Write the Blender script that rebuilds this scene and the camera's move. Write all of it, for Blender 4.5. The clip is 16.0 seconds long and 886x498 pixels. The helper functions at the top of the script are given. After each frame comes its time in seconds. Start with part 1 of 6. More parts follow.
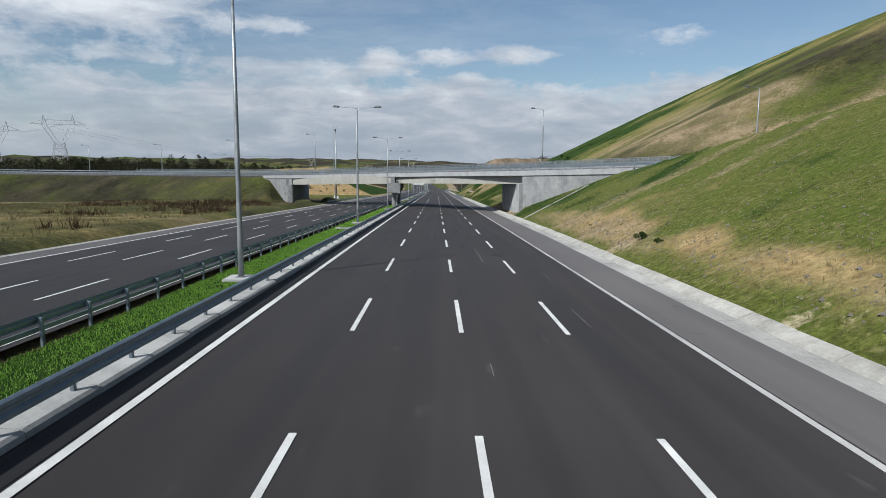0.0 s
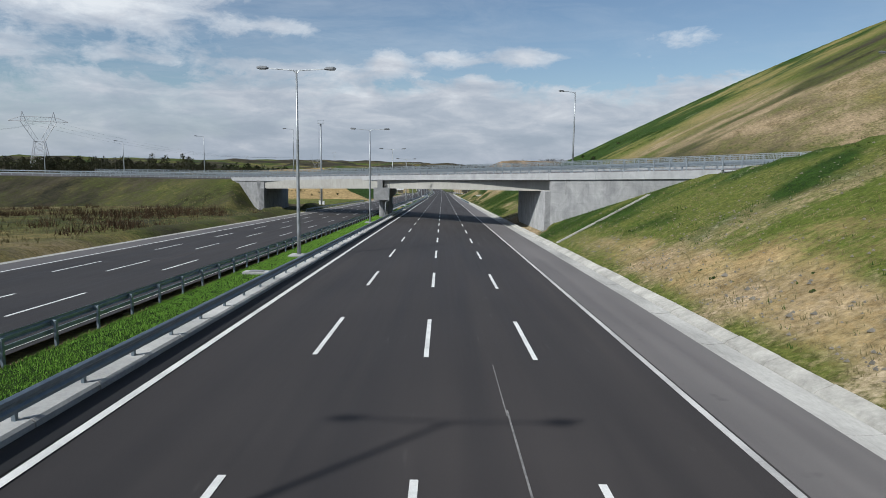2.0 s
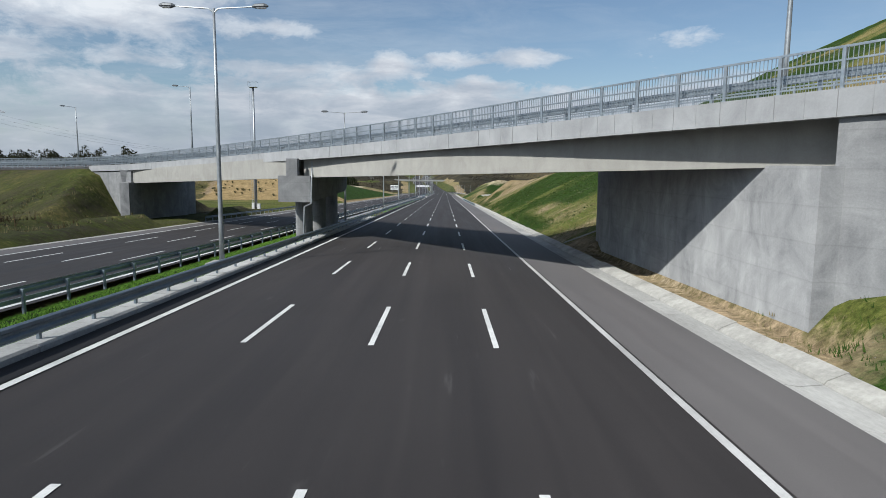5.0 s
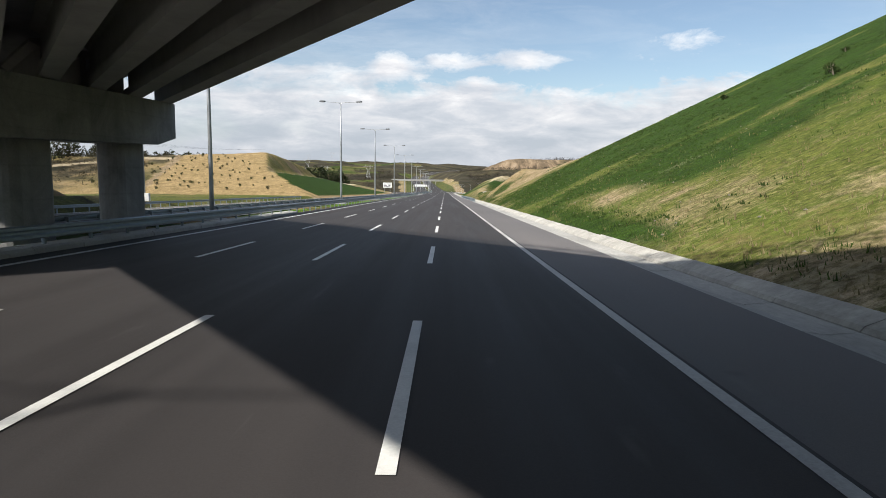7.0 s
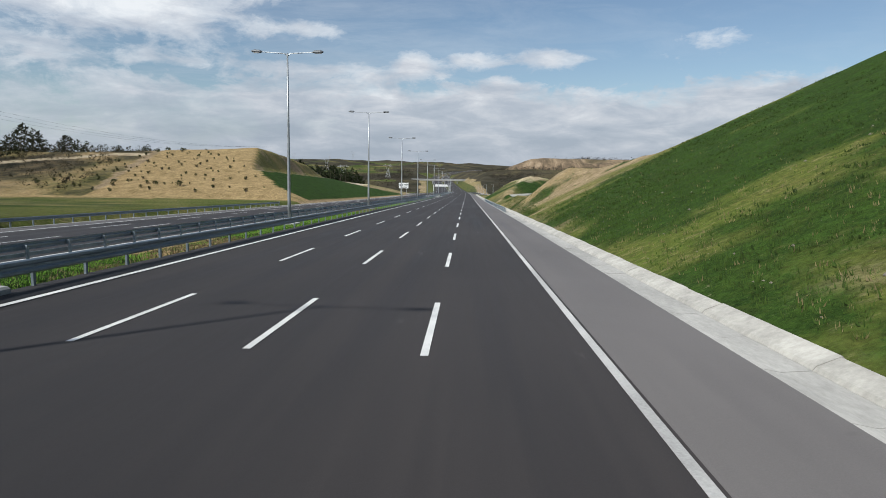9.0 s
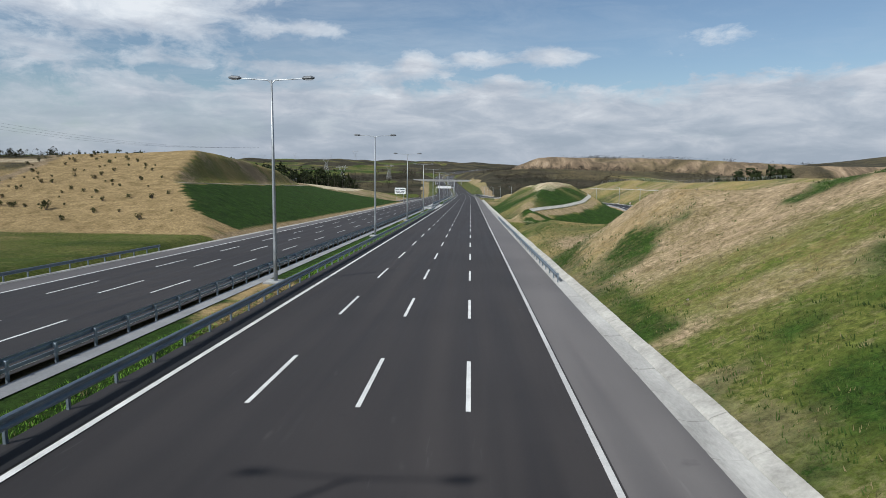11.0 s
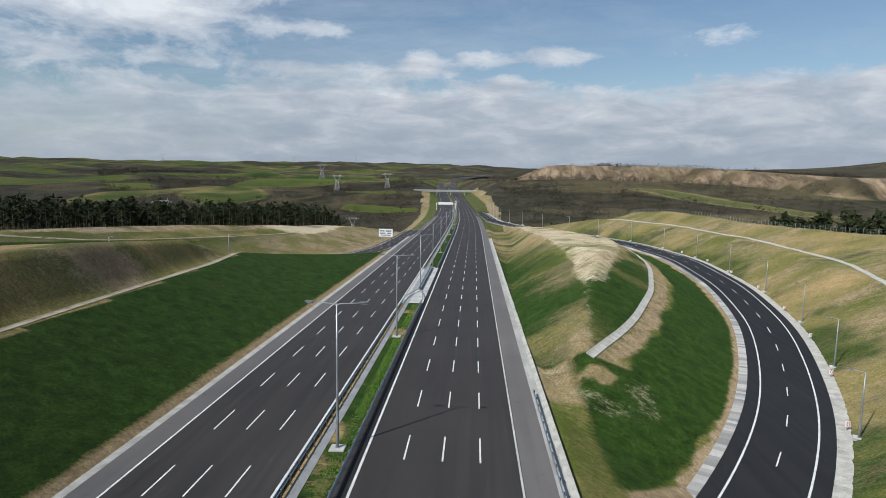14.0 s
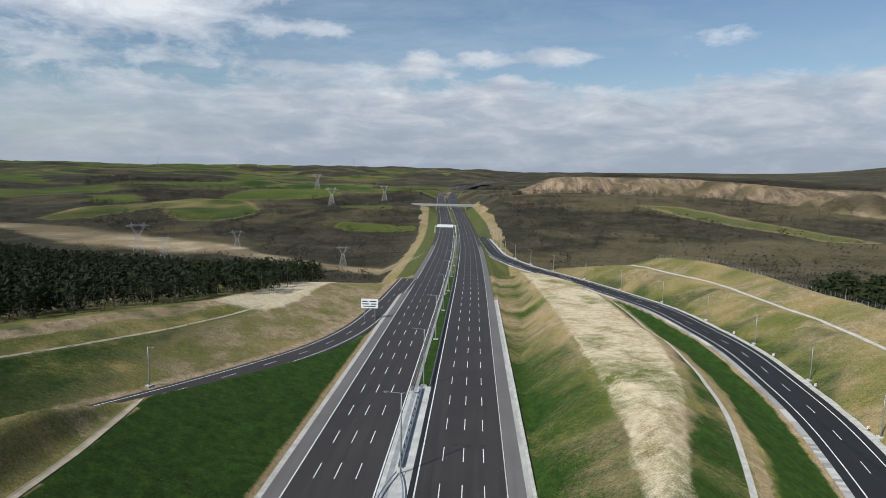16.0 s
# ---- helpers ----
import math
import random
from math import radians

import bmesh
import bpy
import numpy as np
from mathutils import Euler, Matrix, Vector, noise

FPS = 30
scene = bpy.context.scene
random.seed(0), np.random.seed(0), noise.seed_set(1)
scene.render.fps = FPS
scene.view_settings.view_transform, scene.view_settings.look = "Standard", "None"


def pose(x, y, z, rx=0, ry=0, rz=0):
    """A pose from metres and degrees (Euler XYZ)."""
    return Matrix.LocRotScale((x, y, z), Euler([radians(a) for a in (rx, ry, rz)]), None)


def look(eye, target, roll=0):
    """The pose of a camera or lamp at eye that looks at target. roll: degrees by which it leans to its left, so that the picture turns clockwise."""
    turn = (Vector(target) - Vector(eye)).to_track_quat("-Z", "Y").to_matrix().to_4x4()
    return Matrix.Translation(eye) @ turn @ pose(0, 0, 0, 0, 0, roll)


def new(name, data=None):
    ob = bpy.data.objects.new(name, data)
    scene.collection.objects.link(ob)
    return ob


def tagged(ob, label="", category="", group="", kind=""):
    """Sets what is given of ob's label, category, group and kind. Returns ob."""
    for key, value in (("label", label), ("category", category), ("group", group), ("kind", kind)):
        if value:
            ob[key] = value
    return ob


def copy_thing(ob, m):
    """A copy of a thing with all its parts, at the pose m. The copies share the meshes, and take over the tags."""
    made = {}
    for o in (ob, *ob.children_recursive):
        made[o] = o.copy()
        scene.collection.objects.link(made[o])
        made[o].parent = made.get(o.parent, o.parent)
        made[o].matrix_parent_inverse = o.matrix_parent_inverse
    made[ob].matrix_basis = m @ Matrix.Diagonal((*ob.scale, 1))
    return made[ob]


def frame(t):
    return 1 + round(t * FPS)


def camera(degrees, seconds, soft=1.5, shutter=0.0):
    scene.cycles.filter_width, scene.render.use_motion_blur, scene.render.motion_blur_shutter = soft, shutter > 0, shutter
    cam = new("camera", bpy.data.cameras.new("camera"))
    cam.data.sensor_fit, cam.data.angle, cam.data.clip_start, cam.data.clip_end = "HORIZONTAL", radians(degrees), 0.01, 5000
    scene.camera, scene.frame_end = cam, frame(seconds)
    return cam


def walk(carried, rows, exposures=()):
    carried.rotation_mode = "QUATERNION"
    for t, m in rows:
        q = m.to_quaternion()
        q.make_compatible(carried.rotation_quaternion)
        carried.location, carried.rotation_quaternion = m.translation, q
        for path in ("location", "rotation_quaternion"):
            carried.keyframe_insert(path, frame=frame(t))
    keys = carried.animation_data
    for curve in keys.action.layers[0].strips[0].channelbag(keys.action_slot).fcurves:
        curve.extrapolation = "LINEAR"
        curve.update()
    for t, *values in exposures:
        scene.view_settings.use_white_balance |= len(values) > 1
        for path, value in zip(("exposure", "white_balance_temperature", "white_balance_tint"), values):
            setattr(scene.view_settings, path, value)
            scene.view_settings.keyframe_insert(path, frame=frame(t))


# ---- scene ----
cam = camera(70.63, 16.0, soft=0.9)
ROWS = [
    (0, 6.62, 2.863, 4.97, -0.581, -7.227, -0.516),
    (0.5, 6.9, 8.43, 5.17, -0.55, -7.188, -0.646),
    (1, 7.295, 16.196, 5.201, -0.262, -7.138, -0.771),
    (1.5, 7.625, 24.095, 5.143, -0.076, -7.09, -0.826),
    (2, 8.0, 33.35, 4.92, -0.022, -7.046, -0.795),
    (2.5, 8.267, 42.675, 4.652, 0.059, -7.006, -0.709),
    (3, 8.581, 52.721, 4.276, 0.087, -6.979, -0.629),
    (3.6, 8.908, 65.141, 3.786, 0.112, -6.964, -0.555),
    (4.2, 9.197, 78.132, 3.221, 0.137, -6.97, -0.509),
    (4.8, 9.531, 91.506, 2.502, 0.162, -6.98, -0.512),
    (5.5, 10.091, 107.346, 1.367, 0.19, -6.98, -0.67),
    (6, 10.745, 119.43, 0.42, 0.30, -6.974, -0.68),
    (6.5, 11.299, 130.424, -0.787, 0.27, -6.896, -0.68),
    (7, 11.683, 139.06, -1.298, 0.20, -6.855, -0.80),
    (7.5, 12.03, 146.15, -1.373, 1.44, -6.848, -0.80),
    (8, 12.05, 155.40, -1.55, 2.17, -6.856, -0.72),
    (8.8, 12.045, 171.797, -1.311, 2.162, -6.916, -1.006),
    (9.6, 11.904, 191.337, -0.783, 2.374, -6.975, -0.877),
    (10.5, 11.515, 215.163, 0.41, 2.613, -7.029, -0.678),
    (11, 11.192, 228.897, 1.393, 2.559, -7.039, -0.654),
    (11.5, 11.0, 241.95, 2.74, 2.639, -7.051, -0.689),
    (12, 11.007, 256.069, 4.847, 2.719, -7.061, -0.749),
    (12.5, 10.885, 269.197, 7.76, 2.73, -7.064, -0.812),
    (13, 10.553, 283.273, 10.933, 2.73, -7.064, -0.906),
    (13.5, 10.27, 296.0, 14.47, 2.808, -7.061, -0.877),
    (14, 10.114, 310.984, 18.268, 2.886, -7.059, -0.8),
    (14.5, 9.671, 324.017, 22.401, 2.875, -7.06, -0.803),
    (15, 9.332, 338.696, 27.805, 2.896, -7.064, -0.845),
    (15.5, 8.965, 352.618, 33.599, 2.922, -7.062, -0.887),
    (16, 8.57, 365.785, 39.783, 2.948, -7.056, -0.914),
]
EXPOSURES = [(0, 0.03, 6250, 8), (4.5, 0.05, 6250, 8), (5.5, 0.2, 6250, 8), (6.0, 0.42, 6350, 8), (6.5, 0.74, 6600, 9), (7.0, 0.58, 6800, 10), (7.5, 0.55, 6800, 10), (8.0, 0.38, 6600, 9), (9.5, 0.12, 6350, 8), (10.5, 0.08, 6250, 8), (12.0, 0.03, 6250, 8), (16, 0.03, 6250, 8)]
walk(cam, [(t, pose(x, y, z, 90 + pitch, roll, yaw)) for t, x, y, z, yaw, pitch, roll in ROWS], EXPOSURES)
# ---- world, sun ----
SUN_EL, SUN_AZ = 40.3, 221.5
world = bpy.data.worlds.new("sky")
scene.world = world
world.use_nodes = True
wn, wl = world.node_tree.nodes, world.node_tree.links
wn.clear()


def wnode(kind, **kw):
    n = wn.new(kind)
    for k, val in kw.items():
        n.inputs[k].default_value = val
    return n


sky = wn.new("ShaderNodeTexSky")
sky.sky_type = 'NISHITA'
sky.sun_disc = False
sky.sun_elevation, sky.sun_rotation = radians(SUN_EL), radians(SUN_AZ)
sky.air_density, sky.dust_density, sky.ozone_density = 1.0, 0.6, 1.6
coord = wn.new("ShaderNodeTexCoord")
sep = wn.new("ShaderNodeSeparateXYZ")
wl.new(coord.outputs["Generated"], sep.inputs[0])


def wmath(op, a, b=None, clamp=False):
    n = wn.new("ShaderNodeMath")
    n.operation, n.use_clamp = op, clamp
    for i, val in enumerate((a, b)):
        if val is None:
            continue
        if isinstance(val, (int, float)):
            n.inputs[i].default_value = val
        else:
            wl.new(val, n.inputs[i])
    return n.outputs[0]


# cloud deck: the direction laid onto a flat ceiling
hz = wmath('MAXIMUM', wmath('ADD', sep.outputs[2], 0.05), 0.02)
px, py = wmath('DIVIDE', sep.outputs[0], hz), wmath('DIVIDE', sep.outputs[1], hz)
comb = wn.new("ShaderNodeCombineXYZ")
wl.new(px, comb.inputs[0]), wl.new(py, comb.inputs[1])


def wnoise(vec, scale, detail, rough, dist=0.0, offset=(0, 0, 0), stretch=(1, 1, 1)):
    mp = wn.new("ShaderNodeMapping")
    wl.new(vec, mp.inputs[0])
    mp.inputs["Location"].default_value = offset
    mp.inputs["Scale"].default_value = stretch
    n = wnode("ShaderNodeTexNoise", Scale=scale, Detail=detail, Roughness=rough, Distortion=dist)
    wl.new(mp.outputs[0], n.inputs["Vector"])
    return n.outputs["Fac"]


def wramp(fac, stops):
    r = wn.new("ShaderNodeValToRGB")
    el = r.color_ramp.elements
    while len(el) < len(stops):
        el.new(0.5)
    for e, (p, c) in zip(el, stops):
        e.position = p
        e.color = (c, c, c, 1) if isinstance(c, (int, float)) else (*c, 1)
    wl.new(fac, r.inputs[0])
    return r.outputs[0]


def wmix(fac, a, b):
    m = wn.new("ShaderNodeMix")
    m.data_type = 'RGBA'
    for sock, val in ((m.inputs[0], fac), (m.inputs[6], a), (m.inputs[7], b)):
        if isinstance(val, (int, float)):
            sock.default_value = val
        elif isinstance(val, tuple):
            sock.default_value = (*val, 1)
        else:
            wl.new(val, sock)
    return m.outputs[2]


gen = coord.outputs["Generated"]
big = wnoise(comb.outputs[0], 0.55, 7, 0.62, 0.35, (3.1, 0.4, 0), (0.8, 1.25, 1))
wisp = wnoise(comb.outputs[0], 1.7, 8, 0.68, 0.9, (9.0, 2.0, 0), (0.9, 1.2, 1))
puff = wnoise(gen, 8.0, 10, 0.62, 0.25, (0.6, 0.2, 0.4), (1, 1, 2.4))
rag = wnoise(gen, 17.0, 9, 0.66, 0.4, (2.6, 1.2, 0.1), (1, 1, 2.0))
tone = wnoise(gen, 10.0, 8, 0.6, 0.3, (0.6, 0.2, 0.47), (1, 1, 3.4))
az = wmath('ARCTAN2', sep.outputs[0], sep.outputs[1])


def heap(a0, z0, wide, high, k):
    """A cloud's place in the sky: azimuth, height, its half widths and how dense it is."""
    da, dz_ = wmath('DIVIDE', wmath('SUBTRACT', az, a0), wide), wmath('DIVIDE', wmath('SUBTRACT', sep.outputs[2], z0), high)
    r2 = wmath('ADD', wmath('MULTIPLY', da, da), wmath('MULTIPLY', dz_, dz_))
    return wmath('MULTIPLY', wmath('EXPONENT', wmath('MULTIPLY', r2, -1.0)), k)


fade = wn.new("ShaderNodeMapRange")
wl.new(az, fade.inputs[0])
for k, val in zip((1, 2, 3, 4), (-0.60, -0.10, 0.50, 1.0)):
    fade.inputs[k].default_value = val
edge_z = wmath('ADD', sep.outputs[2], wmath('MULTIPLY', wmath('SUBTRACT', puff, 0.5), -0.10))
prof = wramp(edge_z, [(0.0, 1.0), (0.03, 0.95), (0.07, 0.86), (0.100, 0.92), (0.122, 0.62), (0.145, 0.16), (0.2, 0.0)])
mass = wmath('MULTIPLY', prof, fade.outputs[0])
for spot in ((-0.52, 0.215, 0.26, 0.040, 0.62), (-0.45, 0.262, 0.25, 0.022, 0.55), (-0.60, 0.150, 0.30, 0.022, 0.34), (-0.20, 0.150, 0.16, 0.012, 0.30), (-0.087, 0.164, 0.026, 0.017, 0.62), (0.01, 0.172, 0.05, 0.012, 0.42),
             (0.125, 0.174, 0.045, 0.020, 0.55), (0.35, 0.195, 0.06, 0.018, 0.40), (-0.24, 0.206, 0.06, 0.012, 0.34), (0.62, 0.135, 0.10, 0.016, 0.35), (0.60, 0.235, 0.10, 0.014, 0.25)):
    mass = wmath('ADD', mass, heap(*spot))
dens = wmath('ADD', wmath('ADD', wmath('MULTIPLY', puff, 0.45), wmath('MULTIPLY', rag, 0.45)), wmath('MULTIPLY', mass, 0.62))
bank = wramp(dens, [(0.60, 0.0), (0.72, 0.55), (0.92, 0.92)])
veil = wramp(wmath('ADD', wmath('MULTIPLY', big, 0.6), wmath('MULTIPLY', wisp, 0.4)), [(0.45, 0.0), (0.58, 0.50), (0.72, 0.9)])
westn = wn.new("ShaderNodeMapRange")
wl.new(sep.outputs[0], westn.inputs[0])
for k, val in zip((1, 2, 3, 4), (-0.25, 0.35, 0.70, 0.25)):
    westn.inputs[k].default_value = val
# behind the walk the veil is thicker, ahead it is thin
rear = wn.new("ShaderNodeMapRange")
wl.new(sep.outputs[1], rear.inputs[0])
for k, val in zip((1, 2, 3, 4), (-0.3, 0.7, 1.0, 0.50)):
    rear.inputs[k].default_value = val
cover = wmath('MAXIMUM', bank, wmath('MULTIPLY', wmath('MULTIPLY', veil, westn.outputs[0]), rear.outputs[0]))
shade = wramp(wmath('ADD', wmath('MULTIPLY', sep.outputs[2], 2.6), wmath('MULTIPLY', wmath('SUBTRACT', tone, 0.5), 1.1)),
              [(0.0, (0.34, 0.385, 0.455)), (0.20, (0.43, 0.465, 0.53)), (0.38, (0.57, 0.585, 0.63)), (0.62, (0.80, 0.81, 0.83))])
# clouds brighten towards the sun
saz, sel = radians(SUN_AZ), radians(SUN_EL)
sun_dir = Vector((math.sin(saz) * math.cos(sel), math.cos(saz) * math.cos(sel), math.sin(sel)))
near_sun = wn.new("ShaderNodeVectorMath")
near_sun.operation = 'DOT_PRODUCT'
wl.new(gen, near_sun.inputs[0])
near_sun.inputs[1].default_value = sun_dir
lit = wn.new("ShaderNodeMapRange")
lit.interpolation_type = 'SMOOTHSTEP'
wl.new(near_sun.outputs["Value"], lit.inputs[0])
for k, val in zip((1, 2, 3, 4), (-0.35, 1.0, 1.0, 1.5)):
    lit.inputs[k].default_value = val
bright = wn.new("ShaderNodeVectorMath")
bright.operation = 'SCALE'
wl.new(shade, bright.inputs[0]), wl.new(lit.outputs[0], bright.inputs[3])
SKY_K = 0.085
skyc = wn.new("ShaderNodeVectorMath")
skyc.operation = 'SCALE'
skyc.inputs[3].default_value = SKY_K
wl.new(sky.outputs[0], skyc.inputs[0])
bg = wn.new("ShaderNodeBackground")
haze = wramp(sep.outputs[2], [(0.0, 0.92), (0.035, 0.55), (0.10, 0.0)])
wl.new(wmix(cover, wmix(haze, skyc.outputs[0], (0.40, 0.455, 0.535)), bright.outputs[0]), bg.inputs[0])
bg.inputs[1].default_value = 1.0
out = wn.new("ShaderNodeOutputWorld")
wl.new(bg.outputs[0], out.inputs[0])

sun = new("sun", bpy.data.lights.new("sun", 'SUN'))
sun.data.energy, sun.data.angle, sun.data.color = 4.6, radians(1.05), (1.0, 0.972, 0.92)
sun.matrix_basis = look((0, 0, 120), Vector((0, 0, 120)) - sun_dir)

# ---- materials ----


def material(name, rough=0.8, metal=0.0):
    m = bpy.data.materials.new(name)
    m.use_nodes = True
    b = m.node_tree.nodes["Principled BSDF"]
    b.inputs["Roughness"].default_value, b.inputs["Metallic"].default_value = rough, metal
    b.inputs["Diffuse Roughness"].default_value = 1.0 if rough > 0.7 else 0.3
    return m, b


class Net:
    """Small helper to wire shader nodes."""

    def __init__(self, mat):
        self.t, self.n, self.l = mat.node_tree, mat.node_tree.nodes, mat.node_tree.links
        self.pos = self.n.new("ShaderNodeNewGeometry").outputs["Position"]
        self.obj = self.n.new("ShaderNodeTexCoord").outputs["Object"]

    def put(self, sock, val):
        if isinstance(val, (int, float)):
            sock.default_value = val
        elif isinstance(val, tuple):
            sock.default_value = (*val, 1) if len(val) == 3 and len(sock.default_value) == 4 else val
        else:
            self.l.new(val, sock)

    def noise(self, scale, detail=5, rough=0.6, dist=0.0, stretch=None, vec=None, out="Fac"):
        vec = vec or self.pos
        if stretch:
            mp = self.n.new("ShaderNodeMapping")
            mp.inputs["Scale"].default_value = stretch
            self.l.new(vec, mp.inputs[0])
            vec = mp.outputs[0]
        t = self.n.new("ShaderNodeTexNoise")
        self.l.new(vec, t.inputs["Vector"])
        for k, val in (("Scale", scale), ("Detail", detail), ("Roughness", rough), ("Distortion", dist)):
            t.inputs[k].default_value = val
        return t.outputs[out]

    def ramp(self, fac, *stops):
        r = self.n.new("ShaderNodeValToRGB")
        el = r.color_ramp.elements
        while len(el) < len(stops):
            el.new(0.5)
        for e, (p, c) in zip(el, stops):
            e.position = p
            e.color = (c, c, c, 1) if isinstance(c, (int, float)) else (*c, 1)
        self.l.new(fac, r.inputs[0])
        return r.outputs[0]

    def mix(self, fac, a, b, how='MIX'):
        m = self.n.new("ShaderNodeMix")
        m.data_type, m.blend_type = 'RGBA', how
        self.put(m.inputs[0], fac), self.put(m.inputs[6], a), self.put(m.inputs[7], b)
        return m.outputs[2]

    def math(self, op, a, b=0.0):
        m = self.n.new("ShaderNodeMath")
        m.operation = op
        self.put(m.inputs[0], a), self.put(m.inputs[1], b)
        return m.outputs[0]

    def attr(self, name):
        a = self.n.new("ShaderNodeAttribute")
        a.attribute_name = name
        return a.outputs["Fac"]

    def rand(self):
        return self.n.new("ShaderNodeObjectInfo").outputs["Random"]

    def bump(self, height, strength, dist, target):
        b = self.n.new("ShaderNodeBump")
        b.inputs["Strength"].default_value, b.inputs["Distance"].default_value = strength, dist
        self.l.new(height, b.inputs["Height"])
        self.l.new(b.outputs[0], target.inputs["Normal"])


def simple(name, dark, light, scale, rough=0.8, metal=0.0, fine=None, bump=0.2, bdist=0.01, stretch=None, local=False):
    """Two-scale mottled surface between two colours."""
    m, b = material(name, rough, metal)
    g = Net(m)
    vec = g.obj if local else g.pos
    n1 = g.noise(scale, 6, 0.62, 0.2, stretch, vec)
    n2 = g.noise(fine or scale * 14, 4, 0.7, 0, stretch, vec)
    f = g.math('ADD', g.math('MULTIPLY', n1, 0.65), g.math('MULTIPLY', n2, 0.35))
    g.put(b.inputs["Base Color"], g.mix(g.ramp(f, (0.33, 0.0), (0.67, 1.0)), dark, light))
    g.put(b.inputs["Roughness"], g.ramp(n1, (0.3, max(0.0, rough - 0.1)), (0.7, min(1.0, rough + 0.1))))
    if bump:
        g.bump(n2, bump, bdist, b)
    return m


def asphalt(name, dark, light):
    m, b = material(name, 0.75)
    g = Net(m)
    streak = g.noise(0.75, 5, 0.65, 0.1, (1.0, 0.02, 1.0))
    patch = g.noise(0.06, 4, 0.6, 0.3)
    grain = g.noise(38.0, 3, 0.8)
    fleck = g.ramp(g.noise(1.4, 3, 0.5, 0, (1.0, 0.25, 1.0)), (0.70, 0.0), (0.80, 1.0))
    f = g.math('ADD', g.math('ADD', g.math('MULTIPLY', streak, 0.4), g.math('MULTIPLY', patch, 0.3)), g.math('MULTIPLY', grain, 0.3))
    c = g.mix(g.ramp(f, (0.36, 0.0), (0.64, 1.0)), dark, light)
    c = g.mix(g.math('MULTIPLY', fleck, 0.12), c, (0.22, 0.21, 0.20))
    # pale scuffs along the lanes and a few oily darker spots
    scuff = g.math('MULTIPLY', g.ramp(g.noise(2.6, 4, 0.6, 0.3, (1.0, 0.06, 1.0)), (0.66, 0.0), (0.74, 1.0)), g.ramp(g.noise(0.09, 3, 0.5), (0.5, 0.0), (0.62, 1.0)))
    c = g.mix(g.math('MULTIPLY', scuff, 0.28), c, (0.17, 0.165, 0.16))
    spot = g.math('MULTIPLY', g.ramp(g.noise(0.8, 2, 0.5), (0.70, 0.0), (0.78, 1.0)), 0.35)
    c = g.mix(spot, c, (0.014, 0.014, 0.015))
    g.put(b.inputs["Base Color"], c)
    g.put(b.inputs["Roughness"], g.ramp(streak, (0.3, 0.66), (0.7, 0.86)))
    b.inputs["Specular IOR Level"].default_value = 0.35
    g.bump(grain, 0.35, 0.006, b)
    return m


M_ROAD = asphalt("road_asphalt", (0.0192, 0.0169, 0.0166), (0.0370, 0.0328, 0.0322))
M_SHOULDER = asphalt("shoulder_asphalt", (0.072, 0.067, 0.067), (0.122, 0.114, 0.112))
M_FRESH = asphalt("fresh_asphalt", (0.008, 0.008, 0.009), (0.015, 0.015, 0.016))
M_PAINT = simple("road_paint", (0.44, 0.44, 0.425), (0.74, 0.74, 0.715), 0.8, 0.6, fine=22, bump=0.1)
M_WORN = simple("worn_road_paint", (0.26, 0.255, 0.245), (0.56, 0.555, 0.535), 0.25, 0.7, fine=18, bump=0.1)
M_CONC = simple("light_concrete", (0.23, 0.23, 0.225), (0.46, 0.46, 0.445), 0.35, 0.9, fine=9, bump=0.3, bdist=0.02)
M_CONC_D = simple("wet_concrete", (0.14, 0.145, 0.15), (0.26, 0.265, 0.27), 0.4, 0.85, fine=8, bump=0.25, bdist=0.02)
M_STEEL = simple("galvanised_steel", (0.30, 0.34, 0.37), (0.46, 0.50, 0.53), 3.0, 0.42, 0.75, fine=40, bump=0.05)
M_RAIL = simple("weathered_rail_steel", (0.15, 0.19, 0.225), (0.27, 0.32, 0.355), 3.0, 0.45, 0.55, fine=40, bump=0.05)
M_POLE = simple("galvanised_pole", (0.26, 0.28, 0.29), (0.42, 0.44, 0.45), 2.0, 0.45, 0.6, fine=30, bump=0.03)
M_LAMP = simple("lamp_housing", (0.10, 0.11, 0.12), (0.18, 0.19, 0.20), 4.0, 0.5, 0.3, bump=0.03)


def bridge_concrete(name, dark, light, boards=False):
    m, b = material(name, 0.88)
    g = Net(m)
    mott = g.noise(0.45, 7, 0.68, 0.8)
    runs = g.noise(1.6, 5, 0.6, 0.2, (1, 1, 0.08))
    pore = g.noise(16, 4, 0.7)
    f = g.math('ADD', g.math('ADD', g.math('MULTIPLY', mott, 0.62), g.math('MULTIPLY', runs, 0.2)), g.math('MULTIPLY', pore, 0.18))
    g.put(b.inputs["Base Color"], g.mix(g.ramp(f, (0.34, 0.0), (0.66, 1.0)), dark, light))
    if boards:
        # shuttering marks: lifts a metre high, faint seams
        w = g.n.new("ShaderNodeTexWave")
        w.wave_type, w.bands_direction, w.wave_profile = 'BANDS', 'Z', 'SAW'
        w.inputs["Scale"].default_value, w.inputs["Distortion"].default_value = 0.26, 0.25
        g.l.new(g.pos, w.inputs["Vector"])
        seam = g.ramp(w.outputs["Fac"], (0.0, 0.86), (0.04, 1.0), (0.94, 1.0), (1.0, 0.94))
        g.put(b.inputs["Base Color"], g.mix(1.0, g.mix(g.ramp(f, (0.36, 0.0), (0.64, 1.0)), dark, light), seam, 'MULTIPLY'))
    g.bump(pore, 0.25, 0.012, b)
    return m


